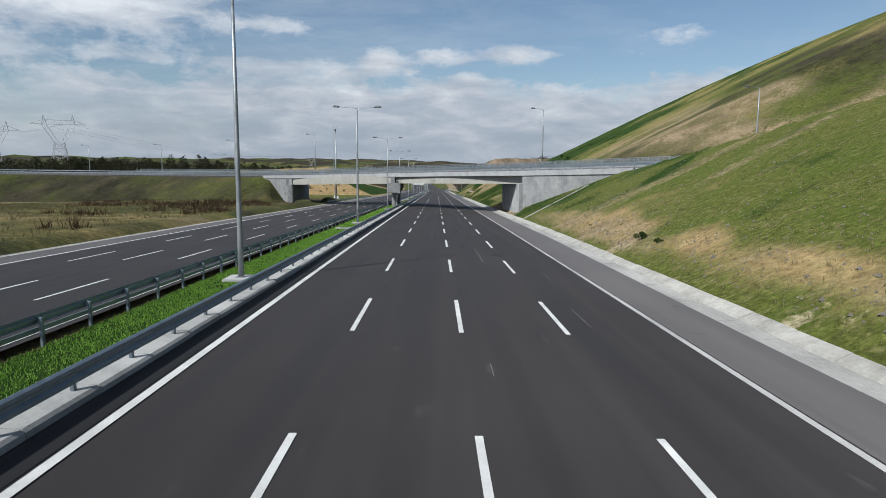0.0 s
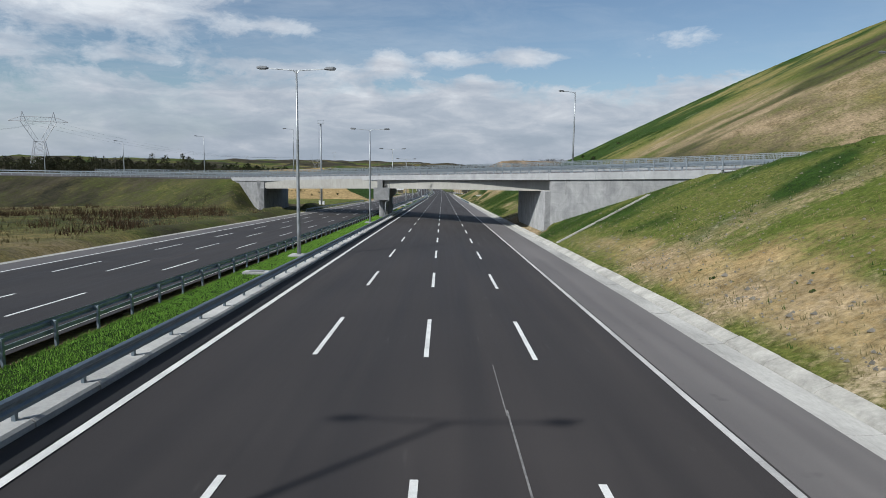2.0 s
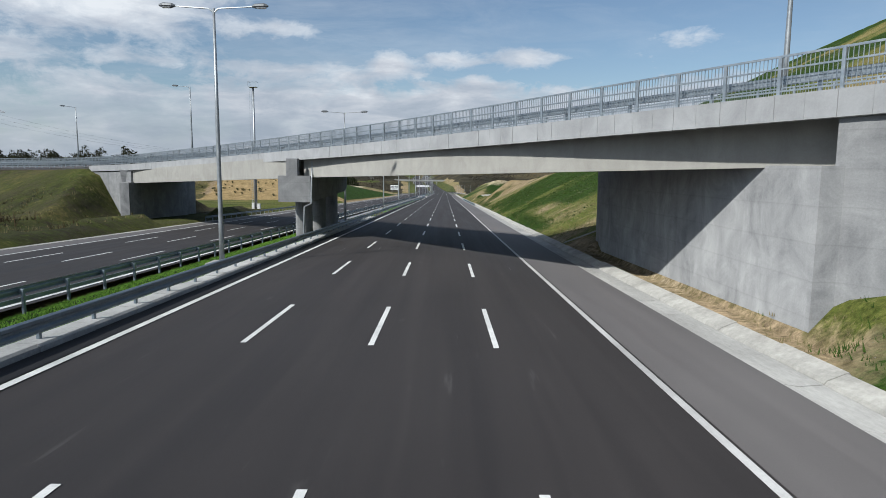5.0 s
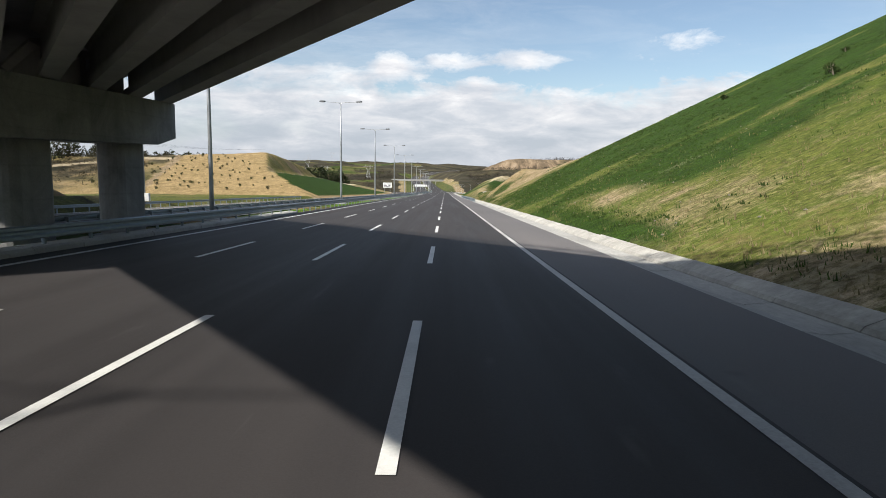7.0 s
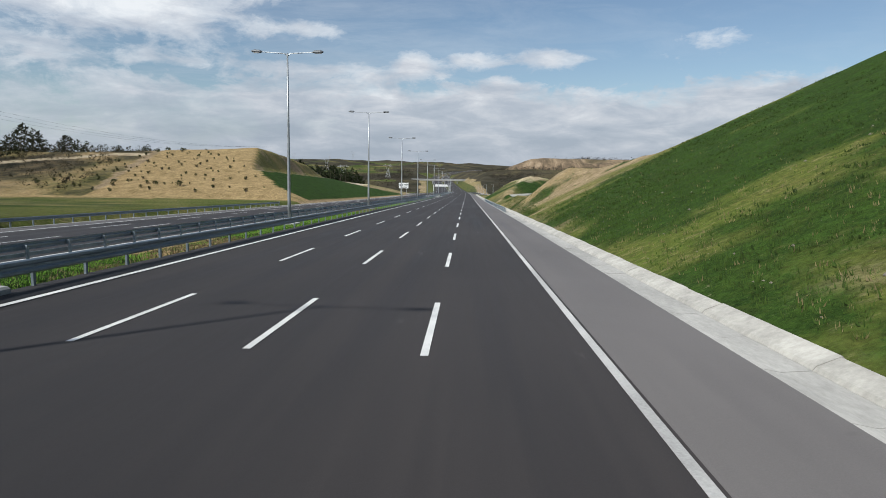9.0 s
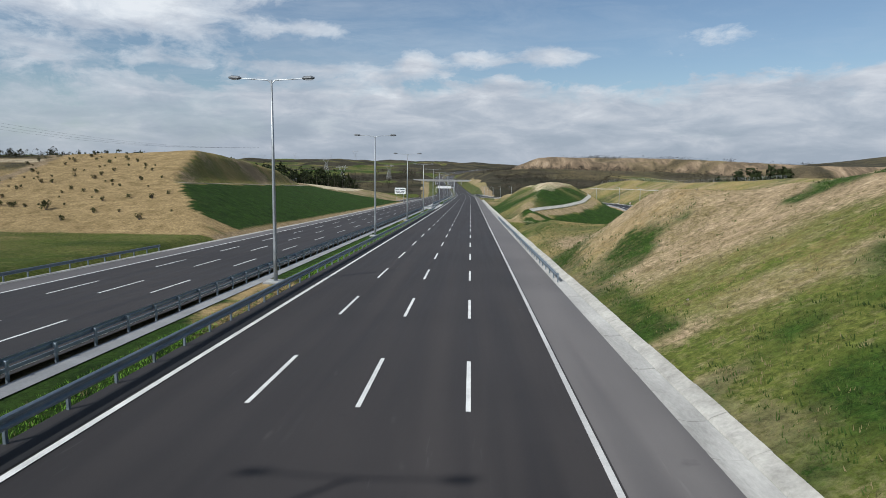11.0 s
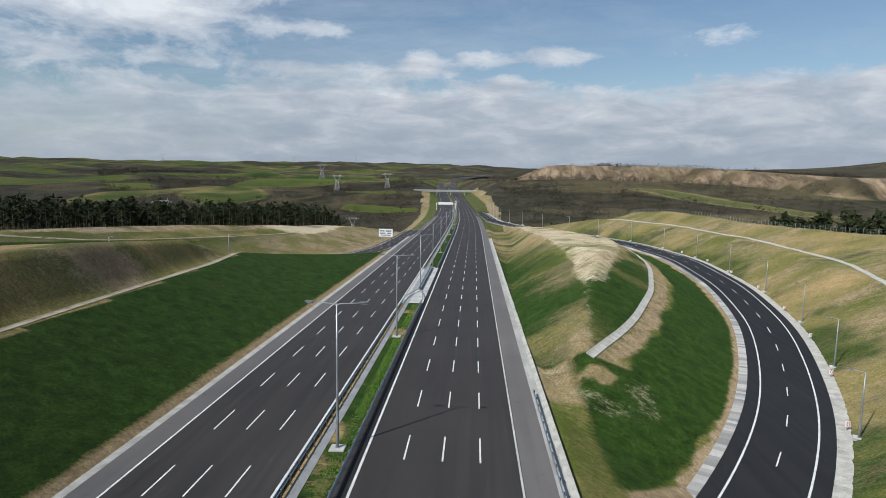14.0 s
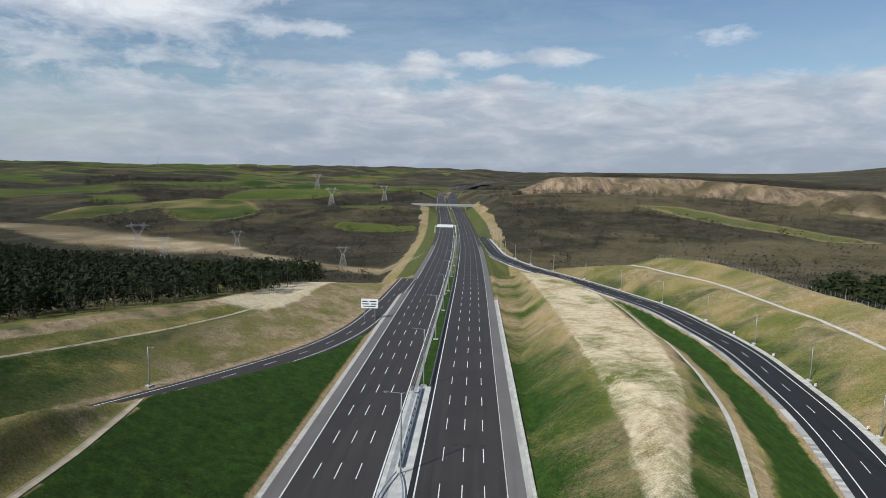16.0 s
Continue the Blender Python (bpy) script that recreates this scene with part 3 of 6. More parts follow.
GUT_Y = [404, 418, 430, 457, 485, 518, 567, 615, 675, 733]
GUT_X = [28.3, 36.0, 41.5, 51.9, 59.3, 64.2, 66.2, 70, 69, 59]


def hill_edge(xi):
    """Where the straw front of the dry hill turns into its cut side."""
    return np.interp(-xi, [29.5, 46, 49.3, 52.7, 58.3, 70], [322, 350, 354.6, 366.4, 386.2, 428])


def ground_mask(x, y, z):
    """Lush grass, pale bare earth, dark scrub, olive grass and brown clay, each 0..1."""
    xi = x - road_c(y)
    n1, n2, n3 = fbm(x, y, 22, 4, 31), fbm(x, y, 7, 4, 32), fbm(x, y, 60, 3, 33)
    lush = np.zeros_like(x)
    bare = np.zeros_like(x)
    scrub = np.zeros_like(x)
    clay = np.zeros_like(x)
    dr, _ = near_line(x, y, RAMP_R[:, 0], RAMP_R[:, 1], RAMP_R[:, 2])
    dl, _ = near_line(x, y, RAMP_L[:, 0], RAMP_L[:, 1], RAMP_L[:, 2])
    right = xi > 18
    # right cut slope: patches of green in straw
    ns = fbm(x * 0.30, y, 4.2, 4, 91)
    up = xi - 19.7
    lean = np.interp(y, [0, 90, 125, 150, 175, 205, 250, 272, 300], [0.04, 0.0, 0.02, -0.06, 0.02, 0.16, 0.02, -0.30, -0.5])
    lean = lean + 0.20 * sstep(9, 16, up) * sstep(162, 190, y) * sstep(262, 245, y) + 0.25 * sstep(3.5, 2.0, up) * sstep(150, 165, y) * sstep(215, 200, y)
    lush = np.where(right & (y < 330), 0.74 * sstep(-0.14, 0.26, n1 * 0.75 + n2 * 0.5 + ns * 0.5 + lean - 0.22 * sstep(4, 1, up)), lush)
    spot = np.exp(-((x - 34.2) / 4.6) ** 2 - ((y - 77.4 - 0.5 * (x - 34.2)) / 2.1) ** 2)
    lush = np.where(right & (y < 110), np.maximum(lush, 1.3 * spot + 0.2 * n2 * (spot > 0.1)), lush)
    high = right & (y < 260) & (z - road_z(y) > 8.0) & (near_line(x, y, OVCX[::4], OVCY[::4], OVCX[::4])[0] > 5) & (y > np.interp(x, OV_X[::-1], OV_Y[::-1]))
    bare = np.where(right & (y < 330), (0.36 + 0.26 * sstep(75, 40, y)) * sstep(-0.05, 0.4, n3 * 0.4 + n2 * 0.4 + ns * 0.6 - 0.12 + 0.1 * sstep(60, -10, y) + 0.16 * sstep(3.5, 1, up)), bare)
    tall = z - road_z(y)
    bare = np.where(high & (y < 190), bare * sstep(160, 190, y), bare)
    clay = np.where(high & (y < 190), (0.42 + 0.6 * ns + 0.3 * n2) * sstep(31, 20, tall + 6 * n1) * sstep(190, 160, y), clay)
    clay = np.where(right & (y < 330) & ~high, 0.50 * sstep(0.0, 0.45, ns + 0.4 * n2 + 0.1 * n1) + 0.22 * sstep(3.5, 1, up), clay)
    lush = np.where(high & (y < 190), lush * sstep(150, 190, y), lush)
    scrub = np.where(high & (y < 190), (0.58 + 0.5 * n1 + 0.5 * ns) * sstep(190, 150, y), scrub)
    # worn earth half-way up the cut, green above and at its foot
    worn = sstep(1.7, 3.0, up + 1.4 * n2) * sstep(8.6, 6.0, up + 3.2 * n2 + 2.5 * n1 + 0.10 * (y - 180) * (y > 180)) * sstep(140, 156, y) * sstep(203, 190, y + 8 * n1)
    lush = np.where(right & (y < 262) & (y > 135), lush * (1 - worn), lush)
    clay = np.where(right & (y < 262) & (y > 135), np.maximum(clay, (0.42 + 0.6 * ns + 0.4 * n2) * worn), clay)
    bare = np.where(right & (y < 262) & (y > 135), np.maximum(bare * (1 - 0.6 * sstep(200, 215, y)), (-0.12 + 0.6 * ns + 0.35 * n2) * worn), bare)
    foot = sstep(0.8, 1.6, up + n2) * sstep(5.2, 3.2, up + 2.5 * n2 + 2 * n1) * sstep(0, 10, y + 6 * n1) * sstep(114, 96, y + 6 * n1)
    clay = np.where(right & (y < 110), np.maximum(clay, (0.46 + 0.6 * ns + 0.2 * n2) * foot), clay)
    lush = np.where(right & (y < 110), lush * (1 - 0.8 * foot), lush)
    rubble = sstep(1.5, 4, up + 2 * n2) * sstep(15, 9, up + 3 * n1) * sstep(52, 36, y + 9 * n1 + 0.8 * up) * sstep(-0.1, 0.25, ns + 0.7 * n2 + 0.5 * n1)
    clay = np.where(right & (y < 110), np.maximum(clay, (0.55 + 0.4 * n2) * rubble), clay)
    bare = np.where(right & (y < 110), np.maximum(bare * (1 - rubble), (0.28 + 0.6 * ns) * rubble), bare)
    foot = np.maximum(foot, rubble)
    # mound and loop
    top = mound_top(y)
    side = np.interp(y, RAMP_R[:, 1], RAMP_R[:, 0])
    inm = right & (y > 330) & (xi < side - 4)
    h = top - z
    moff = x - np.interp(y, MOUND_Y, MOUND_C)
    gut = np.interp(y, GUT_Y, GUT_X)
    past = x - gut
    lush = np.where(inm & (past < 0), sstep(0.8, 5.0, h + n2 * 2.5) * sstep(-0.45, 0.35, n1 + 0.6 * n2 + 0.05 + 0.08 * (moff < 0)) * 0.9, lush)
    lush = np.where(inm & (past >= 0), sstep(3.0, 6.5, past + 2.5 * n2) * sstep(8.2, 9.5, dr + 0.6 * n2), lush)
    lush = np.where(inm & (y < 404), sstep(8.2, 10, dr + n2) * sstep(-0.2, 0.25, n1 + n2 + 0.25) * sstep(23, 27, x), lush)
    clay = np.where(right & (xi > 19.5) & (xi < 22.3) & (y > 108) & (y < 150), 0.7, clay)
    mhw = np.interp(y, MOUND_Y, MOUND_H)
    runs = fbm(x * 0.22, y, 5.5, 4, 95)
    lush = np.where(inm & (past < 0) & (y > 404), sstep(0.3, 3.0, h + n2 * 2) * np.where(moff < 0, 0.28 + 0.45 * n1 + 0.35 * runs + 0.04 * h, 0.66 + 0.35 * n1 + 0.35 * runs), lush)
    bare = np.where(inm, (1 - sstep(-0.4, 1.3, np.abs(moff) - mhw + n2 * 1.6)) * (0.55 + 0.4 * n2) * sstep(436, 446, y), bare)
    trail = inm & (np.abs(moff) < 0.8) & (y > 402) & (y <= 444)
    bare = np.where(trail, 0.30, bare)
    clay = np.where(trail, 0.7, clay)
    clay = np.where(inm & (past > 0.6) & (past < 4.5 + 2 * n2) & (y > 404), 0.55 + 0.4 * n1, clay)
    clay = np.where(inm & (past < 0) & (y > 404), 0.50 + 0.3 * n2 - 0.3 * n1 + 0.5 * runs, clay)
    clay = np.where(inm & (dr < 9.0 + 0.8 * n2), 0.8, clay)
    bare = np.where(inm & (np.hypot(x - 28, y - 399) < 8 + 5 * n2), 0.1 + 0.4 * n2, bare)
    clay = np.where(inm & (np.hypot(x - 28, y - 399) < 11 + 6 * n2), 0.55 + 0.4 * n1, clay)
    outm = right & (y > 330) & (xi >= side - 4)
    lush = np.where(outm, 0.62 * sstep(-0.15, 0.5, n1 * 0.8 + 0.3 * n2 + 0.5 * runs + 0.42 * sstep(22, 8, dr) - 0.24), lush)
    clay = np.where(outm & (y > 345), 0.34 + 0.5 * runs + 0.3 * n1, clay)
    # left
    lft = xi < -24
    face = lft & (y > 322) & (y < 640) & (-xi - 25 < 8.3 / np.interp(y, [300, 351, 420, 489, 560, 620], [0.45, 0.41, 0.345, 0.28, 0.27, 0.35]) + 0.5) & (y > hill_edge(xi) + 2.5 * n2) & (y < np.interp(x, RAMP_L[:, 0], RAMP_L[:, 1]))
    lush = np.where(face, 0.9 + 0.2 * n2, lush)
    bank_l = lft & ~face & (y > np.interp(x, RAMP_L[:, 0], RAMP_L[:, 1])) & (dl < 70) & (y > 395) & (y < 700)
    lower = sstep(33, 30, dl + 1.5 * n2)
    lush = np.where(bank_l, (0.70 * sstep(-52, -100, x + 14 * n1) + 0.45 * n1 + 0.35 * n2) * lower + (0.20 + 0.5 * n2) * (1 - lower), lush)
    spoil = sstep(27, 31, dl + 2 * n2) * sstep(52, 46, dl + 2 * n2) * sstep(570, 582, y) * sstep(672, 655, y)
    strip = sstep(41, 44, dl + 4 * n2) * sstep(53, 47, dl + 4 * n2)
    bare = np.where(bank_l, np.maximum(0.85 * spoil, 0.42 * strip * (0.8 + 0.8 * n1)), bare)
    clay = np.where(bank_l, np.maximum(0.26 + 0.5 * n2 + 0.3 * n1 + 0.25 * sstep(-95, -55, x) * lower, 0.9 * strip), clay)
    scrub = np.where(bank_l, 0.42 + 0.5 * n1 + 0.3 * n2, scrub) * (1 - 0.8 * np.maximum(spoil, strip) * bank_l)
    clay = np.where(lft & (dl < RAMPL_W + 3.0 + 1.2 * n2), 0.75, clay)
    bare = np.where(lft & (dl < RAMPL_W + 3.0 + 1.2 * n2), 0.30, bare)
    bare = np.where(lft & (np.hypot((x + 61) / 1.0, (y - 490) / 1.6) < 7.5 + 3 * n2), 0.8, bare)
    bare = np.where(lft & (xi > -27.6 + 0.6 * n2) & (y > 300) & (y < 700), 0.0, bare)
    clay = np.where(lft & (xi > -27.0 + 0.4 * n2) & (y > 300) & (y < 700), 0.6, clay)
    lush = np.where(lft & (xi > -27.2 + 0.4 * n2) & (y > 300) & (y < 700), 0.2, lush)
    lush = np.where(lft & (y < 330), np.maximum(sstep(0.15, 0.5, n3 + 0.5 * n1) * 0.6, (0.34 + 0.4 * n2 + 0.3 * n1) * sstep(220, 250, y) * sstep(330, 312, y + 5 * n2)), lush)
    scrub = np.where(lft & (y < 318), 0.56 + 0.4 * n3 + 0.4 * n2 - 0.6 * sstep(215, 250, y), scrub)
    clay = np.where(lft & (y < 318), 0.24 + 0.5 * n1, clay)
    # median
    med = (xi > -6) & (xi < -1.2)
    lush = np.where(med, np.where(y < 150, 1.0, sstep(-0.65, -0.1, n2 + n3)), lush)
    far = np.clip(sstep(680, 780, y) + sstep(130, 240, np.abs(x)) * sstep(420, 560, y) + sstep(260, 420, -x), 0, 1)
    # fields: a few large ones on the near slope, a scattered pattern of cells further off
    rs = np.random.RandomState(14)
    seeds = np.stack([rs.uniform(-1700, 0, 120), rs.uniform(1600, 3400, 120)], 1)
    best, second, cell = np.full(x.shape, 1e9), np.full(x.shape, 1e9), np.zeros(x.shape, int)
    wx, wy = x * 0.45 + 40 * fbm(x, y, 260, 3, 61), y + 60 * fbm(x, y, 300, 3, 62)
    for i, (a, c) in enumerate(seeds):
        d = np.hypot(wx - a * 0.45, wy - c)
        second = np.where(d < best, best, np.minimum(second, d))
        cell = np.where(d < best, i, cell)
        best = np.minimum(best, d)
    kind = rs.uniform(0, 1, 120)[cell]
    inside = sstep(4, 14, second - best) * sstep(1640, 1720, y) * (x + 140 * fbm(x, y, 240, 3, 63) + 0.10 * (y - 1500) * (y > 1500) < 10)
    sown, straw = inside * (kind < 0.30), inside * (kind > 0.72)
    jag = 0.16 * fbm(x, y, 120, 3, 64) + 0.05 * fbm(x, y, 30, 2, 65)
    for cx, cy, half_a, half_b, turn, green_ in ((-407, 1336, 118, 68, 24, 1), (-850, 1470, 95, 170, 32, 0), (-522, 1312, 150, 42, -19, 1), (-617, 1430, 62, 42, 20, 0), (-358, 1546, 72, 105, 18, 0),
                                                 (-390, 1820, 75, 330, -42, 1), (-122, 1192, 20, 52, 0, 0), (-700, 1760, 60, 130, 20, 0), (-160, 1330, 26, 40, 0, 0), (-1000, 1250, 70, 160, 30, 0)):
        c_, s_ = math.cos(radians(turn)), math.sin(radians(turn))
        u, w_ = ((x - cx) * -s_ + (y - cy) * c_) / half_a, ((x - cx) * c_ + (y - cy) * s_) / half_b
        f = sstep(1.06, 0.94, (np.abs(u) ** 2.6 + np.abs(w_) ** 2.6) ** (1 / 2.6) + jag)
        sown, straw = (np.maximum(sown, f), straw) if green_ else (sown, np.maximum(straw, f))
    clump = fbm(x, y, 90, 4, 42) + 0.5 * fbm(x, y, 30, 3, 43)
    hedge = fbm(x * 0.45, y, 75, 4, 44) + 0.5 * clump
    grove = sstep(60, 40, np.abs(y - np.interp(x, [-340, -240, -150, -70], [1190, 1120, 1075, 1050])) + 15 * fbm(x, y, 60, 3, 45)) * (x > -345) * (x < -62)
    scrub = np.where(far > 0.5, 0.0, scrub) + far * (1 - np.maximum(sown, straw)) * np.maximum(0.64 + 0.42 * sstep(-0.25, 0.20, hedge), grove)
    lush = np.where(far > 0.5, np.maximum(np.maximum(sown * (0.62 + 0.3 * n3), straw * (0.42 + 0.3 * n3)), 0.12 * sstep(-0.1, 0.3, n3)), lush)
    track = np.abs(y - np.interp(x, [-1200, -583, -516, -396, -328, -241, -92, -40], [1150, 1118, 1108, 1062, 1030, 980, 872, 850]) + 22 * fbm(x, y, 120, 3, 47)) / np.interp(x, [-700, -560, -430, -300, -200, -100], [0.7, 0.9, 2.3, 1.9, 0.9, 0.8])
    dirt = (x < -30) * (1 - sstep(16, 34, track)) * far
    bare = np.where(far > 0.5, dirt * (0.26 + 0.5 * n1 + 0.3 * n3), bare)
    yc = 1450 - 270 * sstep(380, 560, x) + 45 * fbm(x, y, 150, 4, 9)
    q = (x > 90) * sstep(-30, 5, y - yc) * (1 - sstep(75, 150, y - yc))
    top_ = 0.6 * (x > 90) * sstep(75, 120, y - yc) * (1 - sstep(350, 700, y - yc)) * sstep(-0.25, 0.15, n3 + clump)
    clay = np.where(far > 0.5, np.maximum(0.46 + 0.3 * n3, 0.75 * dirt) * (1 - sown) * (1 - 0.7 * straw), clay)
    clay = np.maximum(clay, 0.7 * q)
    cliff = np.clip(q * sstep(-0.45, 0.05, clump + 0.25) + top_ * 0.7, 0, 1)
    greenstrip = (y > 1020) * (y < 1235) * (1 - sstep(20, 40, np.abs(x - np.interp(y, [1020, 1045, 1120, 1205, 1235], [395, 380, 335, 285, 262]) + 8 * n3)))
    lush = np.maximum(lush, 0.58 * greenstrip)
    scrub = scrub * (1 - np.clip(np.maximum(np.maximum(np.maximum(bare, clay * (1 - far)), greenstrip), np.maximum(cliff, 0.55 * dirt)), 0, 1))
    scrub = np.where((x > 90) & (y > yc), np.maximum(scrub, 0.34 + 0.4 * n3 + 0.3 * n1), scrub)
    bank = (np.abs(xi + 3) < 48 + 6 * n1) & (y > 740) & (y < 1420) & (np.abs(xi + 3) > 36)
    clay = np.where(bank, np.maximum(clay, 0.7 * sstep(-0.2, 0.3, n3 + n1)), clay)
    bare = np.where(bank, 0.15 + 0.3 * n1, bare)
    verge = (np.abs(xi + 3) <= 36) & (y > 720) & (y < 1500)
    lush, scrub = np.where(verge, 0.6, lush), np.where(verge | bank, 0, scrub)
    # olive sward on the cut slopes and banks, straw on the sunny hill and the spoil
    olive = np.zeros_like(x)
    olive = np.where(right & (y < 345), (0.50 + 0.32 * sstep(310, 262, y)) + 0.5 * n1 + 0.25 * n2, olive)
    olive = np.where(right & (y < 110), 1.0 + 0.5 * n1 + 0.4 * n2 - 0.45 * foot, olive)
    olive = np.where(right & (y >= 345), 0.56 + 0.5 * n1, olive)
    hollow = right & (y > 300 + 0.3 * (x - 21)) & (y < 364 - 0.93 * (x - 21)) & (xi > 21)
    lush, olive = np.where(hollow, 0.10 + 0.3 * n1, lush), np.where(hollow, 0.58 + 0.4 * n2, olive)
    lush = np.where(hollow & (xi < 36), 0.30 + 0.14 * sstep(318, 340, y) + 0.3 * n1 + 0.2 * n2, lush)
    clay = np.where(hollow, 0.42 + 0.45 * n3 + 0.3 * n2, clay)
    bare = np.where(hollow, 0.0, bare)
    # sandy shoulder of the cut with a green patch, grass along its foot
    sandy = right & (y > 258) & (y < 322 - 0.2 * (x - 21)) & (z > -7.4 + 0.5 * n2)
    edge = sstep(1.6, 3.6, up + 1.5 * n2) * sstep(258, 272, y + 6 * n1) * sstep(320, 306, y + 5 * n1 + 0.25 * (x - 21))
    patch = np.exp(-((x - 24.2) / 1.7) ** 2 - ((y - 281) / 3.6) ** 2) + 0.7 * np.exp(-((x - 37) / 3.0) ** 2 - ((y - 306) / 3.0) ** 2)
    lush = np.where(sandy, lush * (1 - edge) + edge * (0.62 * sstep(0.34, 0.85, patch + 1.5 * n2 + 0.8 * ns) + 0.25 * ns), lush)
    lush = np.where(right & (y > 258) & (y < 312) & (up < 2.4 + n2), 0.42 + 0.5 * n2, lush)
    bare = np.where(right & (y > 225) & (y < 312) & (up < 5 + n2), 0.25 * bare, bare)
    clay = np.where(sandy, clay * (1 - edge) + edge * (0.74 + 0.5 * n1), clay)
    bare = np.where(sandy, bare * (1 - edge) + edge * (0.14 + 0.30 * n2 - 0.5 * patch), bare)
    brow = right & (y > 289) & ~hollow & (y < 322) & (up > 3.5 + n2)
    lush = np.where(brow & (np.hypot(x - 37, y - 306) > 3.5), np.minimum(lush, 0.18 + 0.3 * n2), lush)
    olive = np.where(lft & (y < 318), 0.72 + 0.6 * n3 + 0.3 * n2, olive)
    dov, _ = near_line(x, y, OVCX[::4], OVCY[::4], OVCX[::4])
    olive = np.where(lft & (dov < 26) & (y > 120), 0.85 + 0.3 * n2, olive)
    lush = np.where(lft & (dov < 26) & (y > 120) & (y < 318), 0.2, lush)
    scrub = np.where(lft & (dov < 26) & (y > 120) & (y < 318), 0.56 + 0.35 * n1 + 0.2 * n2, scrub)
    olive = np.where(lft & (y > hill_edge(xi) + 1.2 * n2) & ~face & (y > 322), 0.74 + 0.4 * n1 + 0.3 * n2, olive)
    olive = np.where(far > 0.5, 0.62 + 0.35 * n3 + 0.35 * straw, olive)
    clay = np.where(lft & (y > 322) & ~face & ~bank_l & (far < 0.5) & (y > hill_edge(xi)), 0.40 + 0.5 * n2 + 0.3 * n1, clay)
    scrub = np.where(lft & (y > 322) & ~face & ~bank_l & (far < 0.5) & (y > hill_edge(xi)), 0.12 + 0.4 * n1, scrub)
    olive = np.where(med, 0.35 + 0.4 * n2, olive)
    # thicket in the gully west of the dry hill
    gully = lft & (x < -80 - 0.2 * (y - 330) + 3 * n2) & (y > 318) & (y < 430) & (x > -400)
    clay = np.where(lft & (np.abs(x + 79 + 0.2 * (y - 330)) < 1.6) & (y > 325) & (y < 392), 0.95, clay)
    scrub = np.where(gully, 0.50 + 0.5 * n1 + 0.4 * n2, scrub)
    olive, clay = np.where(gully, 0.46 + 0.4 * n2, olive), np.where(gully, 0.44 + 0.4 * n1, clay)
    lush = np.where(gully, 0.1, lush)
    way = gully & (np.abs(y - np.interp(x, [-160, -133, -126, -118, -107, -96], [340, 348, 352, 357.3, 364, 371]) + 2 * n2) < 2.4)
    clay, scrub, bare = np.where(way, 0.8, clay), np.where(way, 0.0, scrub), np.where(way, 0.55, bare)
    return [np.clip(a, 0, 1) for a in (lush, bare, scrub, olive, clay, cliff)]


gx_, gy_ = axis(-120, 125, 1.25, -3200, 3400, 1.033), axis(-60, 560, 1.5, -900, 4700, 1.013)
XX, YY = np.meshgrid(gx_, gy_)
ZZ = ground_z(XX, YY)
LUSH, BARE, SCRUB, OLIVE, CLAY, CLIFF = ground_mask(XX, YY, ZZ)


